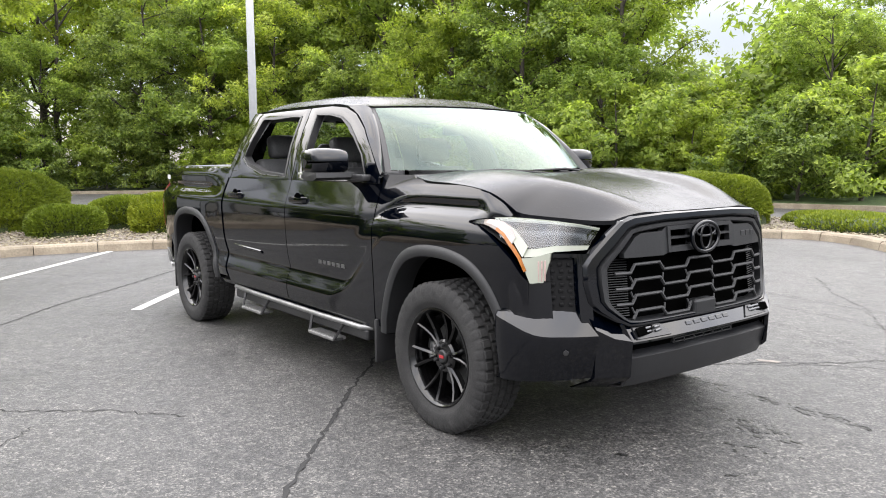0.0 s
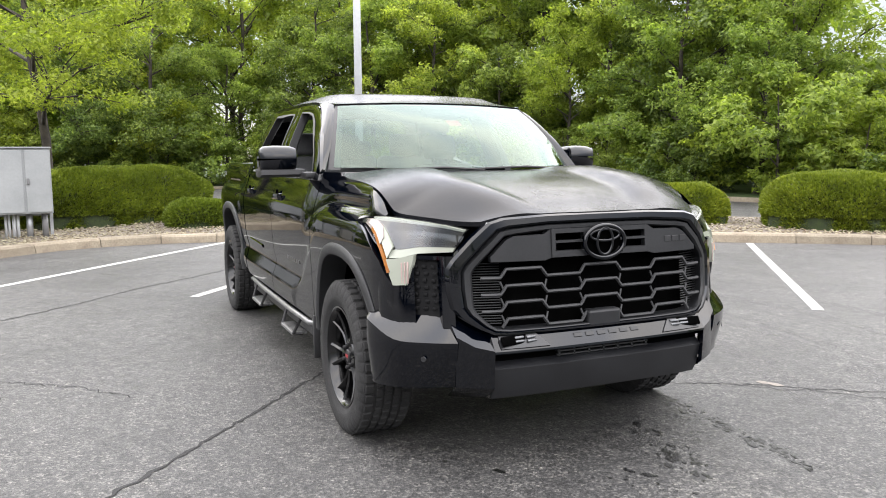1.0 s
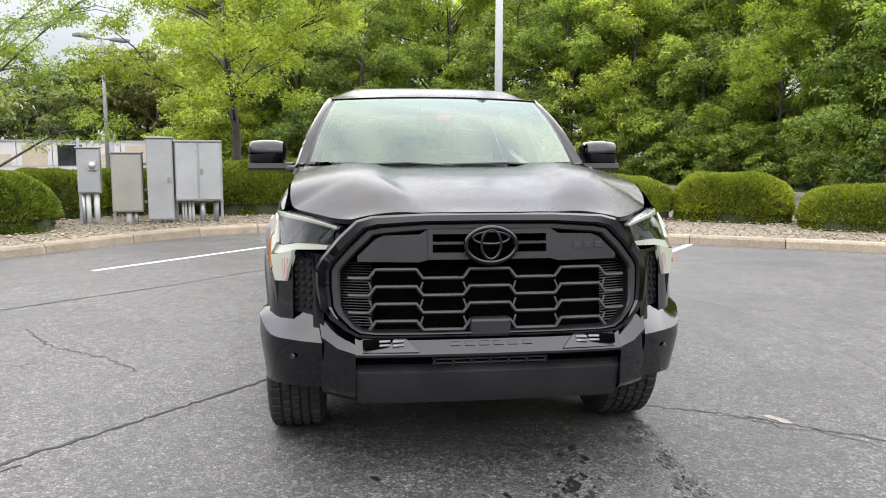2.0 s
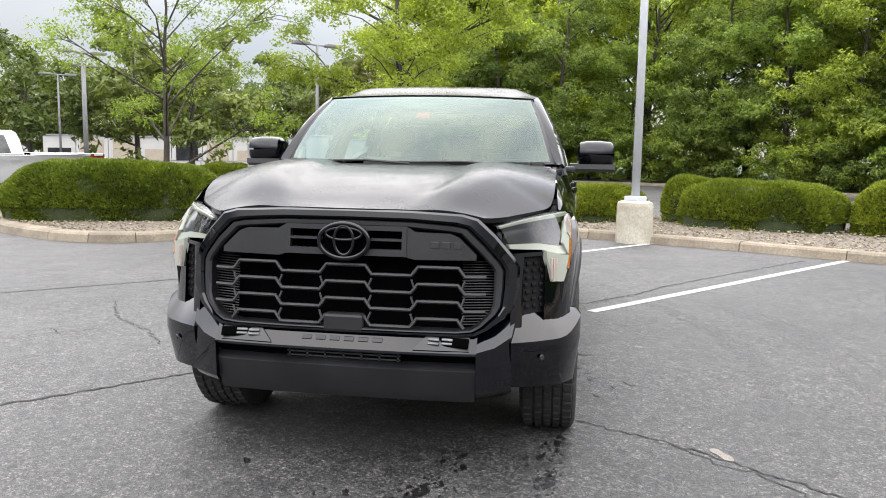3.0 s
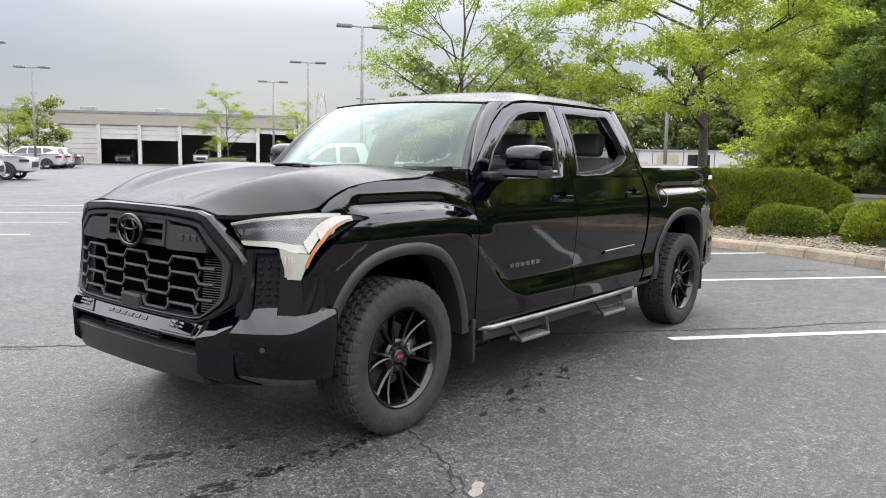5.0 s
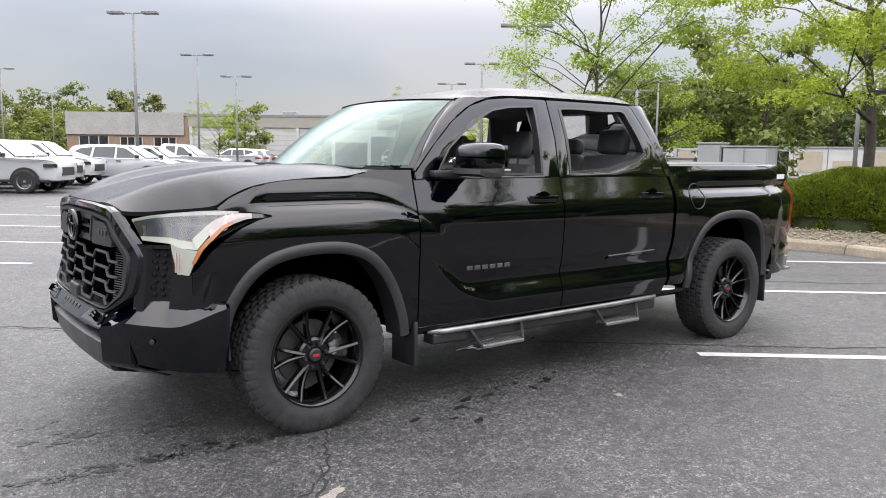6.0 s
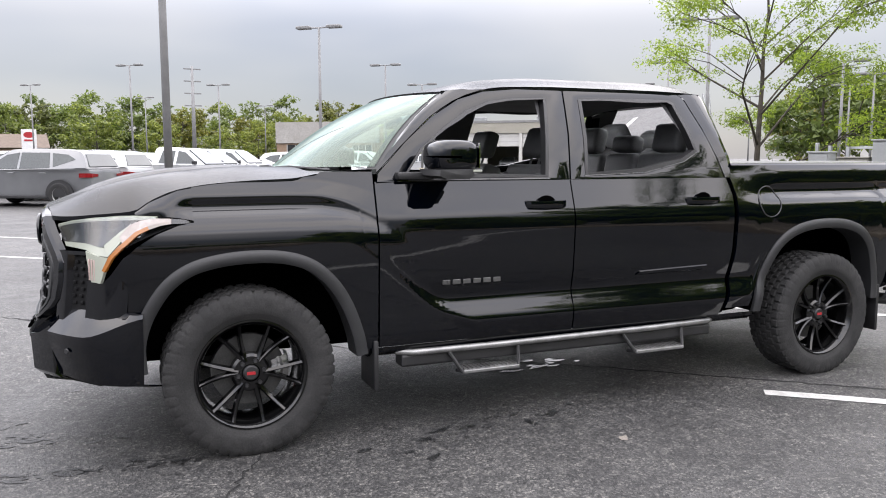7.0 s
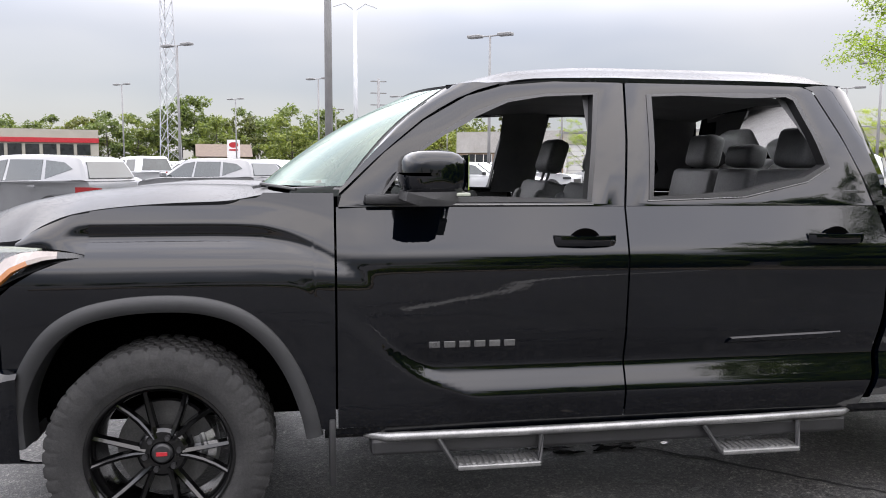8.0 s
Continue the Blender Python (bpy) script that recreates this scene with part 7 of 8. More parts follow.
def cabinet(x, w, z0, z1, depth, material, label, doors=1, posts=(), lock=True, y=0.0):
    t = thing("electrical_cabinet", label, "electrical cabinet", "electrical cabinets", CAB @ pose(x, y, 0))
    part("body", box(-w / 2, w / 2, -depth / 2, depth / 2, z0, z1, 0.012), material, t)
    for k in range(doors):
        a, b = -w / 2 + w * k / doors + 0.018, -w / 2 + w * (k + 1) / doors - 0.018
        d = part("door", box(a, b, -depth / 2 - 0.018, -depth / 2 + 0.004, z0 + 0.025, z1 - 0.03, 0.006), material, t)
        if lock and (doors == 1 or k == 1):
            lx = a + 0.035 if doors == 2 else b - 0.06
            part("lock", box(lx - 0.018, lx + 0.018, -depth / 2 - 0.045, -depth / 2 - 0.014, (z0 + z1) / 2 - 0.05, (z0 + z1) / 2 + 0.05, 0.006), M_DARKPOLE, d)
    part("top_lip", box(-w / 2 - 0.015, w / 2 + 0.015, -depth / 2 - 0.03, depth / 2 + 0.01, z1, z1 + 0.025, 0.005), material, t)
    for px, r, m in posts:
        part("conduit", tube([(px, 0, 0), (px, 0, z0 + 0.02)], r, 10), m, t, smooth=True)
    return t


cabinet(-1.03, 0.38, 0.58, 1.38, 0.20, M_GREYMETAL, "small grey meter cabinet on a post frame", 1, ((-0.12, 0.03, M_GALV), (-0.04, 0.045, M_PVC), (0.10, 0.05, M_PVC)), False)
cabinet(-0.40, 0.52, 0.24, 1.29, 0.26, M_TANMETAL, "tan-grey steel cabinet on a conduit", 1, ((0.0, 0.055, M_PVC), (0.12, 0.04, M_GALV)), False)
cabinet(0.17, 0.45, 0.09, 1.56, 0.30, M_GREYMETAL, "tall narrow pale grey steel cabinet with lock", 1, ((0.10, 0.035, M_PVC),), True, -0.05)
cabinet(0.83, 0.80, 0.43, 1.50, 0.40, M_GREYMETAL, "wide grey two-door steel cabinet on conduits", 2, ((-0.30, 0.022, M_PVC), (-0.25, 0.022, M_PVC), (-0.18, 0.03, M_PVC), (-0.12, 0.025, M_PVC), (0.05, 0.05, M_GALV), (0.28, 0.05, M_DARKPOLE)))
frame_t = thing("post_frame", "galvanised post and strut frame behind the cabinets", "post frame", "", CAB)
for px, h in ((-1.22, 1.55), (-0.98, 1.50), (-0.66, 1.48), (-0.05, 1.50), (0.42, 1.50), (1.22, 1.45)):
    part("post", box(px - 0.025, px + 0.025, 0.12, 0.17, 0, h, 0.004), M_GALV, frame_t)
for z in (1.46, 1.1, 0.62, 0.4):
    part("strut", box(-0.70, 1.25, 0.175, 0.21, z - 0.02, z + 0.02, 0.004), M_GALV, frame_t)
meter = thing("meter_box", "round grey electric meter on a cabinet", "electric meter", "", CAB @ pose(-0.96, -0.12, 1.08))
bm = bmesh.new()
add_lathe(bm, [(0.0, -0.08), (0.05, -0.075), (0.06, -0.05), (0.065, 0.0)], 20)
part("glass_dome", bm, M_GALV, meter, smooth=True)
part("collar", box(-0.075, 0.075, -0.03, 0.02, -0.09, 0.075, 0.01), M_GREYMETAL, meter)

# tall poles and towers far off
dark = thing("utility_pole", "tall dark grey steel pole in the lot", "pole", "far poles", pose(0.8, -21.1, 0))
part("pole", tube([(0, 0, 0), (0, 0, 6), (0, 0, 12)], [0.13, 0.115, 0.10], 12), M_DARKPOLE, dark, smooth=True)
mast = thing("light_mast", "very tall pale light mast far off", "light mast", "far poles", pose(-5.35, -121.5, 0))
part("pole", tube([(0, 0, 0), (0, 0, 13), (0, 0, 26.5)], [0.42, 0.34, 0.22], 10), M_POLE, mast, smooth=True)
for s in (-1, 1):
    part("arm", tube([(0, 0, 25.5), (s * 1.6, 0, 26.6), (s * 3.4, 0, 26.0)], 0.12, 6), M_POLE, mast)
monopole = thing("power_pole", "steel power-line pole with cross arms", "power pole", "far poles", pose(-6.0, -85.3, 0, 0, 0, 5))
part("pole", tube([(0, 0, 0), (0, 0, 11.2)], [0.26, 0.14], 10), M_DARKPOLE, monopole, smooth=True)
for z in (10.9, 9.6, 8.3, 7.0):
    part("cross_arm", box(-0.9, 0.9, -0.06, 0.06, z - 0.06, z + 0.06), M_DARKPOLE, monopole)


def lattice_tower(x, y, base, top, h, label, levels=12):
    t = thing("lattice_tower", label, "tower", "far towers", pose(x, y, 0, 0, 0, 20))
    corners = [(math.cos(a), math.sin(a)) for a in (0.5, 0.5 + math.tau / 3, 0.5 + 2 * math.tau / 3)]
    for cx, cy in corners:
        part("leg", tube([(cx * base, cy * base, 0), (cx * top, cy * top, h)], 0.06, 5), M_GALV, t)
    bm = bmesh.new()
    for k in range(levels):
        f0, f1 = k / levels, (k + 1) / levels
        for i in range(3):
            a, b = corners[i], corners[(i + 1) % 3]
            r0, r1 = lerp(base, top, f0), lerp(base, top, f1)
            add_tube(bm, [(a[0] * r0, a[1] * r0, h * f0), (b[0] * r1, b[1] * r1, h * f1)], 0.027, 4, False)
            add_tube(bm, [(b[0] * r0, b[1] * r0, h * f0), (a[0] * r1, a[1] * r1, h * f1)], 0.027, 4, False)
    part("lattice", bm, M_GALV, t)


lattice_tower(16.6, -85.0, 1.35, 0.3, 30, "tall triangular lattice radio tower", 16)
lattice_tower(-76.0, -85.0, 1.8, 0.5, 10.5, "short lattice power tower far off", 7)
sign = thing("pylon_sign", "white pylon sign with a red panel, unlettered", "sign", "", pose(10.8, -94.0, 0, 0, 0, 8))
part("slab", box(-0.75, 0.75, -0.2, 0.2, 0, 4.5, 0.03), surf("white_sign_panel", (0.7, 0.7, 0.7), (0.8, 0.8, 0.8), 2.0, 0.4), sign)
bm = bmesh.new()
add_lathe(bm, [(0.0, 0.0), (0.55, 0.0), (0.55, -0.03)], 24, pose(0, 0.206, 3.9) @ Matrix.Diagonal((1, 1, 0.62, 1)))
add_box(bm, -0.5, 0.5, 0.2, 0.215, 3.2, 3.4)
part("red_panel", bm, M_REDMARK, sign)

# service building with open bays
M_BEIGE = surf("beige_wall_panel", (0.36, 0.34, 0.28), (0.42, 0.40, 0.34), 0.6, 0.7, grain=0.06)
M_WHITEWALL = surf("white_painted_wall", (0.48, 0.47, 0.44), (0.56, 0.55, 0.53), 0.8, 0.6, grain=0.06)
M_BRICK = surf("tan_brick", (0.30, 0.20, 0.13), (0.42, 0.30, 0.21), 6.0, 0.85, bump=0.4, bump_scale=20.0)
M_ROOFGREY = surf("grey_roof", (0.24, 0.24, 0.24), (0.32, 0.32, 0.32), 0.5, 0.8)
M_SHOPGLASS = surf("dark_shop_glass", (0.015, 0.018, 0.02), (0.04, 0.045, 0.05), 1.0, 0.08, rough_var=0.03)
M_TANDOOR = surf("tan_roll_door", (0.50, 0.43, 0.32), (0.58, 0.50, 0.38), 1.0, 0.6)
bld = thing("service_building", "long low beige service building with open garage bays", "building", "", pose(-53.8, -64.9, 0, 0, 0, -39.7))
# local x runs along the front from its right end, the front faces +y
LEN, TOP, DOORH, PITCH = 48.0, 5.4, 4.1, 4.15
part("back_wall", box(-0.2, LEN, -14.3, -14.0, 0, TOP), M_BEIGE, bld)
part("side_wall", box(-0.3, 0, -14.0, 0, 0, TOP), M_BEIGE, bld)
part("side_wall", box(LEN - 0.3, LEN, -14.0, -0.4, 0, TOP), M_BRICK, bld)
part("roof", box(-0.3, LEN, -14.3, 0.05, TOP, TOP + 0.25), M_ROOFGREY, bld)
part("fascia", box(-0.3, 33.5, -0.3, 0.0, DOORH + 0.1, TOP), M_BEIGE, bld, "beige metal fascia")
part("floor", box(0, LEN, -14, 0, -0.05, 0.02), M_ROOFGREY, bld)
bays = 8
for k in range(bays + 1):
    part("post", box(k * PITCH - 0.18, k * PITCH + 0.18, -0.35, 0.06, 0, DOORH + 0.1), M_WHITEWALL, bld)
for k in range(bays):
    x0, x1 = k * PITCH + 0.18, (k + 1) * PITCH - 0.18
    low = (0.35, 2.6, 3.3, 2.6, 2.7, 0.0, 0.0, 0.0)[k] if k != 0 else 3.6
    if k in (5, 6, 7):
        low = 0.0
    d = part("garage_door", box(x0, x1, -0.25, -0.18, low, DOORH + 0.1), M_WHITEWALL, bld, "white sectional garage door")
    for j in range(int((DOORH - low) / 0.55)):
        part("rib", box(x0, x1, -0.18, -0.16, low + 0.5 + 0.55 * j, low + 0.54 + 0.55 * j), M_GREYMETAL, d)
for k in range(5):
    part("strip_light", box(k * PITCH + 1.2, k * PITCH + 2.8, -6.0, -5.8, 3.7, 3.76), glow_material("strip_light_glow", (1, 1, 0.95), 1.5) if k == 0 else bpy.data.materials["strip_light_glow"], bld)
part("brick_wall", box(33.5, LEN, -0.4, -0.1, 0, TOP + 0.4), M_BRICK, bld)
part("sign_band", box(34.0, LEN, -0.1, 0.1, 3.2, TOP + 0.4), surf("grey_metal_cladding", (0.42, 0.40, 0.37), (0.50, 0.48, 0.45), 0.5, 0.5), bld)
for x0, x1, z0, z1 in ((35.0, 37.6, 0.0, 2.9), (39.0, 41.6, 0.0, 2.9), (43.0, 46.5, 1.0, 3.0)):
    w = part("window", box(x0, x1, -0.12, -0.06, z0, z1), M_SHOPGLASS, bld)
    for j in range(4):
        part("mullion", box(lerp(x0, x1, j / 3) - 0.05, lerp(x0, x1, j / 3) + 0.05, -0.06, -0.02, z0, z1), M_WHITEWALL, w)
for x in (6, 14, 22, 30):
    part("roof_unit", box(x, x + 1.6, -6, -4.6, TOP + 0.25, TOP + 0.9, 0.05), M_GREYMETAL, bld)

showroom = thing("showroom", "tan showroom with a red band far off", "building", "", pose(38.0, -104.0, 0, 0, 0, 15))
part("wall", box(-9, 9, -8, 0, 0, 6.0), M_BEIGE, showroom)
part("red_band", box(-9.05, 9.05, -0.1, 0.25, 4.3, 4.9), M_REDMARK, showroom)
for k in range(8):
    part("window", box(-8 + 2 * k, -6.4 + 2 * k, 0.0, 0.06, 0.3, 4.1), M_SHOPGLASS, showroom)
cottage = thing("brick_house", "small brown brick house far off", "house", "", pose(14.6, -118.0, 0, 0, 0, 8))
part("wall", box(-3.6, 3.6, -4, 4, 0, 2.6), M_BRICK, cottage)
bm = bmesh.new()
add_prism(bm, [(-4.6, 2.7), (4.6, 2.7), (0, 4.6)], -4.0, 4.0, pose(0, 0, 0, 0, 0, 90))
part("roof", bm, surf("brown_shingle", (0.14, 0.10, 0.08), (0.22, 0.17, 0.13), 3.0, 0.9), cottage)

# row of white storage units
a0, a1 = Vector((-70.9, -55.2)), Vector((-89.0, -8.0))
dirv = (a1 - a0).normalized()
ang = math.degrees(math.atan2(dirv.y, dirv.x))
units = int((a1 - a0).length / 3.3)
for k in range(units):
    p = a0 + dirv * (3.3 * k)
    u = thing("storage_unit", "white storage unit with a tan roll-up door", "storage unit", "storage units", pose(p.x, p.y, 0, 0, 0, ang))
    part("shell", box(0.0, 3.24, 0, 6, 0, 2.55, 0.03), M_WHITEWALL, u)
    part("roll_door", box(0.45, 2.8, -0.05, 0.02, 0.0, 2.15 if k % 3 else 1.2), M_TANDOOR if k % 4 else M_SHOPGLASS, u)
    part("roof_edge", box(-0.02, 3.26, -0.12, 0.1, 2.5, 2.66), M_GREYMETAL, u)

# trees behind the lot and on the skyline
FAR_KINDS = [
    tree_kind(51, 14.0, 4.6, 4600, 0.33, M_LEAF_D, 0.14, 12, 0.25, fullness=1.05, low=8),
    tree_kind(52, 13.0, 4.2, 4600, 0.33, M_LEAF_E, 0.16, 12, 0.25, fullness=1.0, low=6),
    tree_kind(53, 12.0, 4.8, 4600, 0.33, M_LEAF_F, 0.14, 12, 0.25, fullness=1.05, low=8),
]
FAR_LABEL = ["dark green leafy tree on the skyline", "brownish green tree coming into leaf", "fresh green leafy tree beyond the lot"]
random.seed(77)
for k in range(30):
    f = (k + random.uniform(0, 0.8)) / 30
    az = radians(lerp(-139, -183, f))
    d = random.uniform(104, 126)
    kk = random.choice((0, 1, 2, 2))
    plant_tree("tree", FAR_KINDS[kk], 5 + d * math.cos(az), d * math.sin(az), random.uniform(0.8, 1.25) * lerp(0.85, 1.1, f), random.uniform(0, 6), FAR_LABEL[kk], "skyline trees", 0)
for k in range(58):
    f = (k + random.uniform(0, 0.8)) / 58
    az = radians(lerp(-58, -140, f))
    d = random.uniform(128, 165)
    kk = random.choice((0, 0, 2, 2, 1))
    if radians(-137) < az < radians(-106):
        continue
    plant_tree("tree", FAR_KINDS[kk], 3 + d * math.cos(az), 4 + d * math.sin(az), random.uniform(0.62, 1.0), random.uniform(0, 6), FAR_LABEL[kk], "skyline trees", 0)
for k in range(26):
    az = radians(-55 + 195 * (k + random.random()) / 26)
    d = random.uniform(110, 150)
    kk = random.choice((0, 0, 2))
    plant_tree("tree", FAR_KINDS[kk], 3 + d * math.cos(az), 4 + d * math.sin(az), random.uniform(0.5, 0.9), random.uniform(0, 6), FAR_LABEL[kk], "skyline trees", 0)
for x, y, s in ((-46.0, -38.0, 0.75), (-52.0, -33.0, 0.9), (-50.0, -27.5, 0.8), (-30, -75, .5), (4, -101, .6), (-3, -98, 0.45), (-10, -96, 0.4), (-16, -104, 0.5)):
    plant_tree("tree", FAR_KINDS[2], x, y, s, x, FAR_LABEL[2], "skyline trees", 0)
for x, y, s in ((-39.3, -57.3, 0.95), (-44.6, -53.0, 0.85), (-24.5, -68.0, 0.8)):
    plant_tree("locust_tree", LOCUST_2, x, y, s, x, "young sparse locust tree by the service bays", "locust trees", 0)
hedge(-33.0, -49.0, 1.7, 1.4, 1.1, 0, 99, "round clipped green bush in a lot island", -0.02, 3000)
# ---- parked vehicles ----
M_CARGLASS = surf("dark_car_glass", (0.02, 0.028, 0.028), (0.05, 0.065, 0.062), 1.0, 0.06, coat=0.3, rough_var=0.02)
CAR_PAINT = {
    "white": surf("white_car_paint", (0.52, 0.53, 0.54), (0.56, 0.57, 0.58), 1.0, 0.3, coat=1.0, grain=0.02),
    "silver": surf("silver_car_paint", (0.17, 0.175, 0.183), (0.21, 0.217, 0.226), 1.0, 0.35, metal=0.0, coat=1.0, grain=0.02),
    "grey": surf("dark_grey_car_paint", (0.07, 0.075, 0.085), (0.10, 0.105, 0.115), 1.0, 0.35, metal=0.4, coat=1.0, grain=0.02),
    "red": surf("dark_red_car_paint", (0.22, 0.012, 0.015), (0.28, 0.02, 0.02), 1.0, 0.35, coat=1.0, grain=0.02),
}
CW = bpy.data.meshes.new("tyre")
bm = bmesh.new()
add_lathe(bm, [(0.22, -0.10), (0.30, -0.115), (0.345, -0.10), (0.355, -0.06), (0.355, 0.06), (0.345, 0.10), (0.30, 0.115), (0.22, 0.10)], 28)
bm.to_mesh(CW)
bm.free()
CW.materials.append(M_RUBBER)
CR = bpy.data.meshes.new("rim")
bm = bmesh.new()
add_lathe(bm, [(0.225, 0.10), (0.205, 0.085), (0.20, 0.02)], 28)
for k in range(5):
    a = k * math.tau / 5
    t, n = Vector((math.cos(a), 0, math.sin(a))), Vector((-math.sin(a), 0, math.cos(a)))
    add_grid(bm, [[t * r - n * 0.03 + Vector((0, 0.06, 0)), t * r + Vector((0, 0.08, 0)), t * r + n * 0.03 + Vector((0, 0.06, 0))] for r in (0.03, 0.12, 0.215)])
add_lathe(bm, [(0.0, 0.085), (0.05, 0.08), (0.06, 0.05)], 16)
bm.to_mesh(CR)
bm.free()
CR.materials.append(M_SILVERBAR)

SHAPES = {
    # lower outline (x, z) from the nose over the top to the tail, cabin outline, half width, axles
    "suv": dict(low=[(2.26, 0.30), (2.32, 0.55), (2.27, 0.80), (2.10, 0.95), (1.25, 1.07), (0.6, 1.08), (-1.6, 1.12), (-2.18, 1.10), (-2.27, 0.95), (-2.30, 0.50), (-2.20, 0.32)],
                cab=[(1.28, 1.06), (0.42, 1.58), (0.10, 1.655), (-0.7, 1.675), (-1.55, 1.64), (-1.98, 1.54), (-2.20, 1.10)], w=0.925, ax=(1.42, -1.35), r=1.0,
                win=(((1.02, 1.10), (0.40, 1.50), (0.02, 1.56), (0.02, 1.10)), ((-0.06, 1.10), (-0.06, 1.565), (-0.95, 1.56), (-1.02, 1.12)), ((-1.12, 1.14), (-1.05, 1.55), (-1.55, 1.50), (-1.80, 1.36))), bed=None),
    "sedan": dict(low=[(2.35, 0.28), (2.42, 0.50), (2.36, 0.70), (2.15, 0.82), (1.15, 0.96), (0.5, 0.98), (-1.5, 1.02), (-2.25, 1.02), (-2.38, 0.85), (-2.40, 0.45), (-2.30, 0.30)],
                  cab=[(1.18, 0.95), (0.35, 1.36), (0.0, 1.43), (-0.6, 1.44), (-1.2, 1.36), (-1.95, 1.02)], w=0.92, ax=(1.42, -1.40), r=0.92,
                  win=(((0.95, 1.00), (0.32, 1.30), (0.0, 1.36), (0.0, 1.00)), ((-0.08, 1.00), (-0.08, 1.365), (-0.70, 1.35), (-1.05, 1.22), (-1.0, 1.02)), ((-1.1, 1.04), (-1.12, 1.2), (-1.45, 1.06))), bed=None),
    "pickup": dict(low=[(2.62, 0.42), (2.70, 0.70), (2.66, 0.98), (2.45, 1.08), (1.35, 1.16), (0.6, 1.17), (-0.72, 1.18), (-0.78, 1.18), (-2.60, 1.20), (-2.64, 0.80), (-2.60, 0.50)],
                   cab=[(1.36, 1.14), (0.62, 1.68), (0.35, 1.76), (-0.20, 1.785), (-0.58, 1.74), (-0.72, 1.18)], w=0.95, ax=(1.68, -1.60), r=1.08,
                   win=(((1.08, 1.20), (0.58, 1.60), (0.30, 1.66), (0.26, 1.20)), ((0.16, 1.20), (0.18, 1.665), (-0.30, 1.67), (-0.42, 1.22))), bed=(-0.85, -2.55)),
}


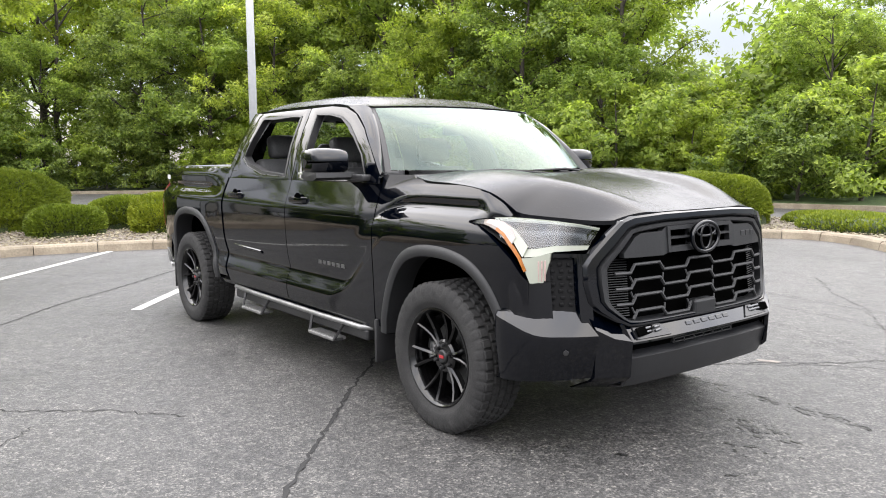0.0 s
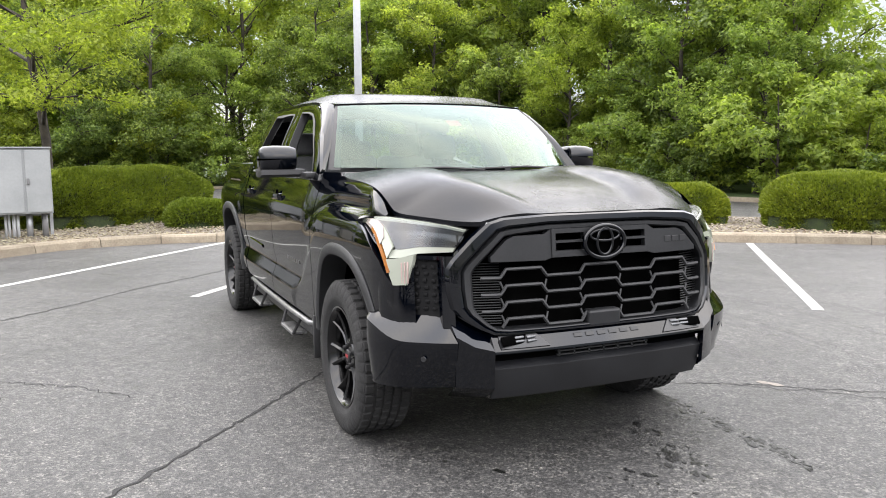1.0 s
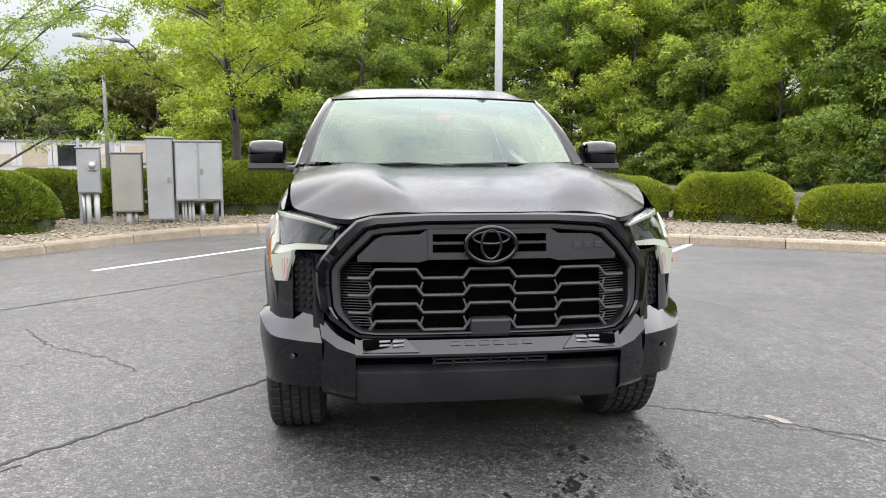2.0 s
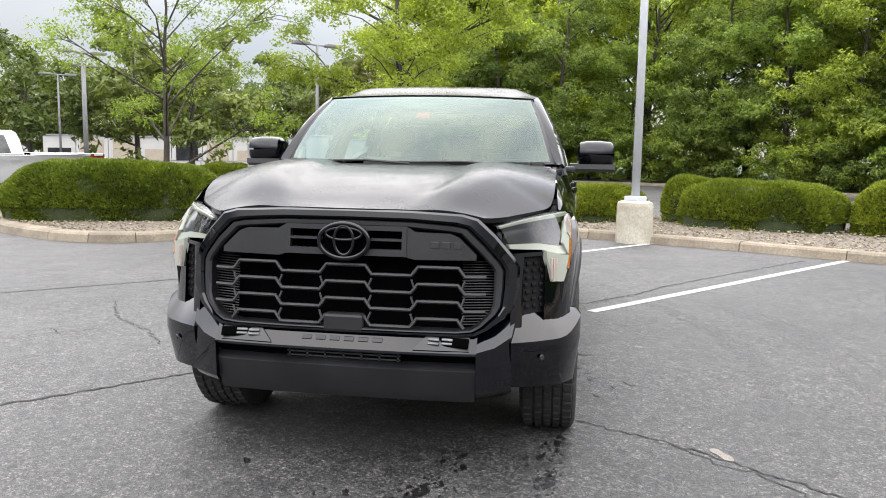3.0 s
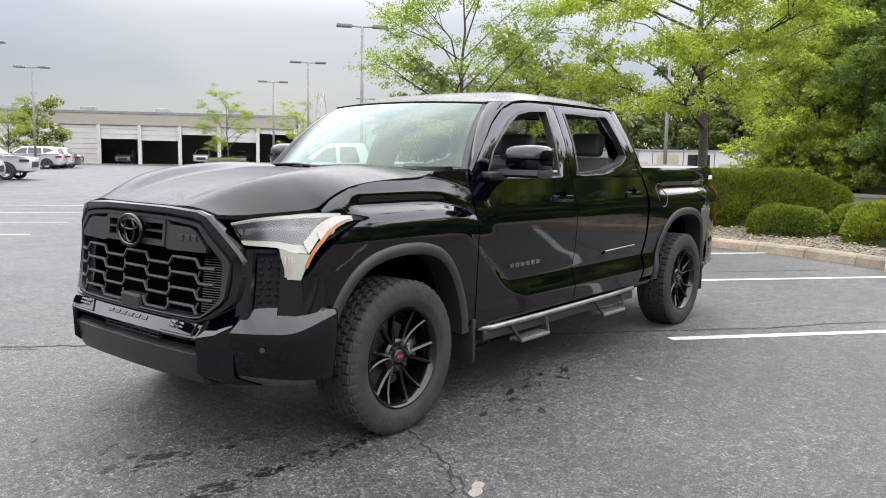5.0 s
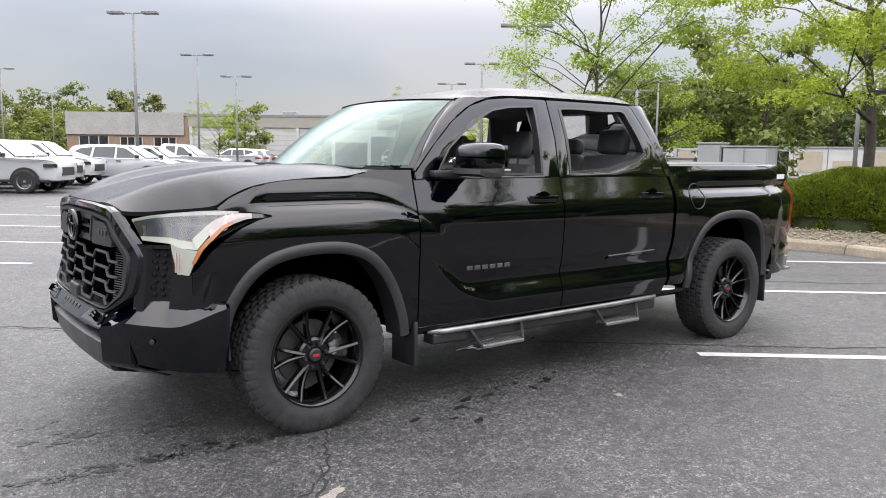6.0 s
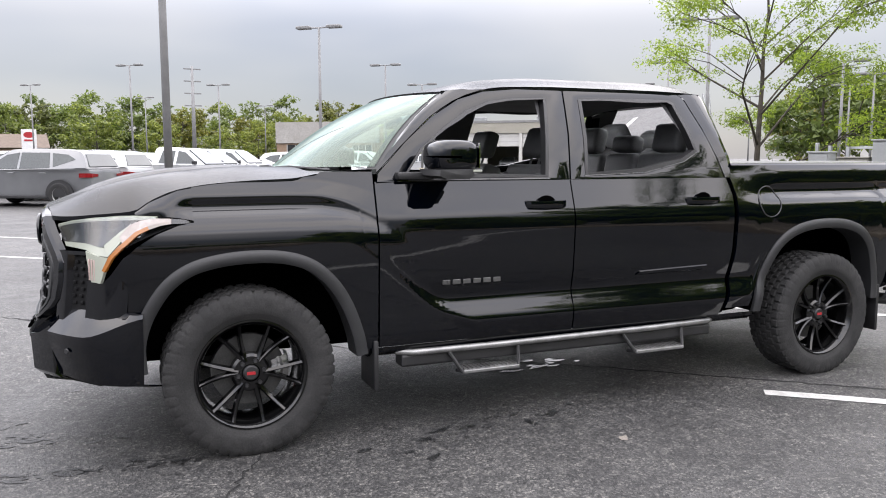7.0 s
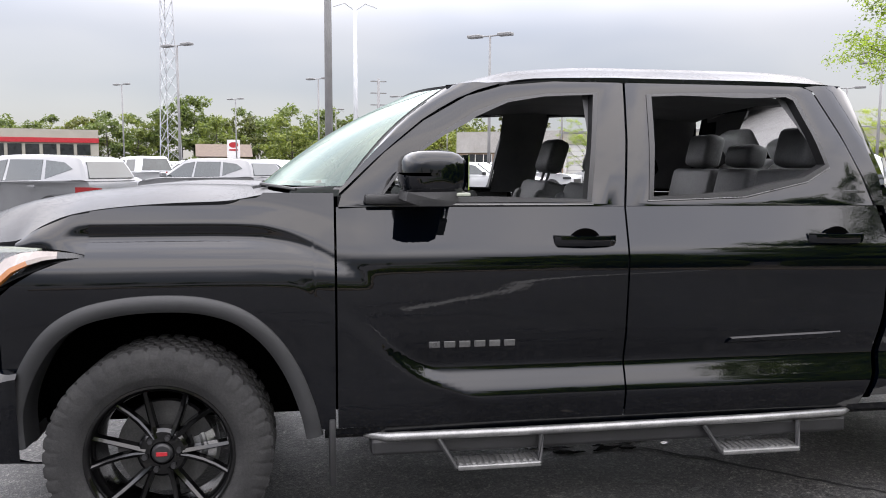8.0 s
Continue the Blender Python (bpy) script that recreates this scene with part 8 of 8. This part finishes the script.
def make_car(name, shape, colour, label, category):
    s = SHAPES[shape]
    w = s["w"]
    paint = CAR_PAINT[colour]
    t = thing(name, label, category, "parked vehicles")
    xs = [p[0] for p in s["low"]]
    nose, tail = max(xs), min(xs)

    def half(x, z, cab=False):
        e = min(nose - x, x - tail)
        y = w - 0.14 * (1 - soft(e, 0.0, 0.55)) - 0.05 * max(0, 0.6 - z)
        if cab:
            y = w - 0.07 - (z - 1.05) * 0.36
        return y

    def solid(outline, cab, inset):
        pts = [(p.x, p.y) for p in smooth_line([(x, z, 0) for x, z in outline], 3)]
        bm = bmesh.new()
        n = len(pts)
        cx, cz = sum(p[0] for p in pts) / n, sum(p[1] for p in pts) / n
        loops = []
        for f, dy in ((0.94, 0.0), (0.985, -0.012), (1.0, -inset)):
            loops.append([(lerp(cx, x, f), half(x, z, cab) + dy, lerp(cz, z, f)) for x, z in pts])
        left = [[bm.verts.new(p) for p in l] for l in loops]
        right = [[bm.verts.new((x, -y, z)) for x, y, z in l] for l in loops]
        for side in (left, right):
            bm.faces.new(side[0])
            for a, b in zip(side, side[1:]):
                for i in range(n):
                    j = (i + 1) % n
                    bm.faces.new((a[i], a[j], b[j], b[i]))
        for i in range(n):
            j = (i + 1) % n
            bm.faces.new((left[-1][i], left[-1][j], right[-1][j], right[-1][i]))
        return bm

    crisp(part("body", solid(s["low"], False, 0.07), paint, t), 40)
    crisp(part("cabin", solid(s["cab"], True, 0.06), paint, t), 40)
    for side in (1, -1):
        for poly in s["win"]:
            bm = bmesh.new()
            vs = [bm.verts.new((x, side * (half(x, z, True) + 0.012), z)) for x, z in poly]
            v2 = [bm.verts.new((x, side * (half(x, z, True) - 0.05), z)) for x, z in poly]
            bm.faces.new(vs)
            for i in range(len(vs)):
                bm.faces.new((vs[i], vs[i - 1], v2[i - 1], v2[i]))
            part("window", bm, M_CARGLASS, t)
        for ax in s["ax"]:
            bm = bmesh.new()
            R = 0.355 * s["r"]
            arc = [(ax + (R + 0.08) * math.cos(a), 0.355 * s["r"] + (R + 0.08) * math.sin(a)) for a in [math.pi * k / 16 for k in range(17)]]
            yb = half(ax, 0.7)
            o = [bm.verts.new((x, side * (yb + 0.012), z)) for x, z in arc] + [bm.verts.new((arc[-1][0], side * (yb + 0.012), 0.30)), bm.verts.new((arc[0][0], side * (yb + 0.012), 0.30))]
            i2 = [bm.verts.new((v.co.x, side * (yb - 0.05), v.co.z)) for v in o]
            bm.faces.new(o)
            for i in range(len(o)):
                bm.faces.new((o[i], o[i - 1], i2[i - 1], i2[i]))
            part("wheel_arch", bm, M_BLACKPLASTIC, t)
            wh = new("wheel")
            wh.empty_display_size = 0.1
            wh.parent = t
            wh.matrix_basis = pose(ax, side * (yb - 0.075), R, 0, 0, 0 if side > 0 else 180) @ Matrix.Scale(s["r"], 4)
            link_mesh("tyre", CW, None, wh, smooth=True)
            link_mesh("rim", CR, None, wh)
        zc = s["low"][2][1]
        x0 = s["low"][3][0]
        bm = bmesh.new()
        add_grid(bm, [[Vector((x, side * (half(x, z) + 0.008), z)) for z in (zc - 0.13, zc - 0.02)] for x in (nose - 0.42, nose - 0.25, nose - 0.10, nose - 0.02)], (-0.02, -0.04 * side, 0))
        part("headlamp", bm, M_LAMPBOWL, t)
        bm = bmesh.new()
        zt = s["low"][-3][1]
        add_grid(bm, [[Vector((x, side * (half(x, z) + 0.010), z)) for z in (zt - 0.10, zt - 0.04, zt + 0.02)] for x in (tail + 0.34, tail + 0.2, tail + 0.05, tail - 0.012)] + [[Vector((tail - 0.015, side * (half(tail, z) - 0.3), z)) for z in (zt - 0.07, zt - 0.04, zt - 0.01)]], (0.02, -0.03 * side, 0))
        part("tail_lamp", bm, M_RED, t)
        bm = bmesh.new()
        mx = s["cab"][0][0] - 0.30
        add_box(bm, mx - 0.06, mx + 0.08, min(side * (w - 0.02), side * (w + 0.17)), max(side * (w - 0.02), side * (w + 0.17)), s["cab"][0][1] + 0.03, s["cab"][0][1] + 0.17, 0.03)
        part("mirror", bm, paint if colour != "white" else M_BLACKPLASTIC, t)
        for hx in (0.15, -0.85) if not s["bed"] else (0.35,):
            part("door_handle", box(hx - 0.1, hx + 0.1, min(side * (half(hx, 0.95) - 0.01), side * (half(hx, 0.95) + 0.025)), max(side * (half(hx, 0.95) - 0.01), side * (half(hx, 0.95) + 0.025)), s["cab"][0][1] - 0.10, s["cab"][0][1] - 0.065, 0.008), paint if colour != "white" else M_BLACKPLASTIC, t)
    # screens front and back
    (xa, za), (xb, zb) = s["cab"][0], s["cab"][1]
    def pane(nm, p, q, f0, f1, off):
        bm = bmesh.new()
        rows = []
        for f in (f0, (f0 + f1) / 2, f1):
            x, z = lerp(p[0], q[0], f), lerp(p[1], q[1], f)
            h = half(x, z, True) - 0.10
            rows.append([Vector((x + off[0], y * h, z + off[1])) for y in (-1, -0.5, 0, 0.5, 1)])
        add_grid(bm, rows, (-off[0] * 2, 0, -off[1] * 2))
        part(nm, bm, M_CARGLASS, t)
    pane("windshield", s["cab"][0], s["cab"][1], 0.06, 0.98, (0.03, 0.035))
    pane("rear_screen", s["cab"][-1], s["cab"][-2], 0.12, 0.92, (-0.035, 0.012))
    part("grille", box(nose - 0.04, nose + 0.012, -0.5, 0.5, s["low"][1][1] - 0.12, s["low"][1][1] + 0.16, 0.02), M_BLACKPLASTIC, t)
    part("lower_trim", box(tail + 0.3, nose - 0.3, -w + 0.03, w - 0.03, s["low"][0][1] - 0.06, s["low"][0][1] + 0.03, 0.02), M_BLACKPLASTIC, t)
    part("plate", box(tail - 0.02, tail + 0.02, -0.16, 0.16, 0.62, 0.74, 0.004), M_GREYMETAL, t)
    if s["bed"]:
        # solid slab painted near-black for the shade inside an open bed
        part("bed_shade_slab", box(s["bed"][1], s["bed"][0], -w + 0.16, w - 0.16, 1.17, 1.215), M_SHADEBLACK, t)
        part("bed_rail", box(s["bed"][1] - 0.05, s["bed"][0], -w + 0.06, -w + 0.15, 1.17, 1.235, 0.01), paint, t)
        part("bed_rail", box(s["bed"][1] - 0.05, s["bed"][0], w - 0.15, w - 0.06, 1.17, 1.235, 0.01), paint, t)
    return t


CAR_LABEL = {("suv", "white"): "white compact SUV parked in the lot", ("suv", "silver"): "silver-grey compact SUV parked in the lot", ("suv", "grey"): "dark grey SUV parked in the lot",
             ("sedan", "white"): "white sedan parked in the lot", ("sedan", "silver"): "silver sedan parked in the lot", ("pickup", "white"): "white extended-cab pickup truck parked in the lot",
             ("suv", "red"): "dark red SUV parked in the lot", ("sedan", "grey"): "dark grey sedan parked in the lot"}
made_cars = {}
D_AX, N_AX = Vector((-0.77, 0.64)), Vector((0.64, 0.77))


def place_car(shape, colour, m):
    key = (shape, colour)
    if key in made_cars:
        copy_thing(made_cars[key], m)
    else:
        name = {"suv": "suv", "sedan": "sedan", "pickup": "pickup_truck"}[shape]
        made_cars[key] = make_car(name, shape, colour, CAR_LABEL[key], "pickup truck" if shape == "pickup" else "car")
        made_cars[key].matrix_basis = m


def park(shape, colour, n_off, along, nose_d):
    """Parks a car in a stall: n_off counts across the rows, along runs with the painted lines."""
    p = N_AX * n_off + D_AX * along
    a = math.degrees(math.atan2(D_AX.y, D_AX.x)) + (0 if nose_d else 180)
    place_car(shape, colour, pose(p.x, p.y, 0.0, 0, 0, a))


# the first row across the aisle
for shape, colour, x, y, a in (("suv", "silver", 7.7, -15.6, -26), ("suv", "silver", 4.5, -21.7, -32), ("suv", "white", 3.4, -24.4, -33), ("pickup", "white", 0.1, -25.5, 147), ("pickup", "white", -0.8, -28.3, 146), ("pickup", "white", -2.3, -31.2, 145), ("suv", "white", -6.0, -31.6, 142), ("suv", "white", -7.8, -34.0, 141), ("pickup", "white", -10.0, -36.5, 140), ("pickup", "white", -12.0, -13.8, -41)):
    place_car(shape, colour, pose(x, y, 0.0, 0, 0, a))
ROWS_OF_CARS = (
    (-24.4, -9.0, (("suv", "white", 1), ("sedan", "white", 1), ("suv", "grey", 1), ("pickup", "white", 0), ("suv", "white", 0), ("suv", "silver", 1), ("sedan", "silver", 1), ("suv", "white", 1))),
    (-33.0, -10.0, (("suv", "red", 0), ("suv", "white", 0), ("sedan", "white", 0), ("suv", "white", 1), ("pickup", "white", 0), ("suv", "grey", 1), ("suv", "white", 1), ("sedan", "white", 0), ("suv", "silver", 1))),
    (-39.0, -9.0, (("suv", "white", 1), ("suv", "white", 1), ("pickup", "white", 1), ("suv", "white", 0), ("sedan", "white", 1), ("suv", "silver", 1), ("suv", "white", 1))),
    (0.1, -23.7, (("sedan", "white", 0), ("suv", "grey", 0), ("suv", "white", 0), ("sedan", "silver", 0))),
)
for along, n0, cars in ROWS_OF_CARS:
    for k, (shape, colour, nd) in enumerate(cars):
        park(shape, colour, n0 - 2.68 * k, along, nd)
for n_off, along, shape, colour in ((-50, -26, "suv", "grey"), (-46, -24, "sedan", "white"), (-62, -34, "suv", "silver"), (-58, -20, "suv", "white"), (-60.5, -20, "suv", "white"), (-63, -20, "sedan", "silver")):
    park(shape, colour, n_off, along, 0)
for k, (shape, colour, h) in ((0, ("suv", "silver", 0.0)), (1, ("suv", "grey", 0.0)), (2, ("pickup", "white", 0.0)), (4, ("sedan", "silver", 0.0))):
    copy_thing(made_cars[(shape, colour)], pose(-53.8, -64.9, 0.02, 0, 0, -39.7) @ pose(k * 4.15 + 2.1, -4.0, h, 0, 0, 90))
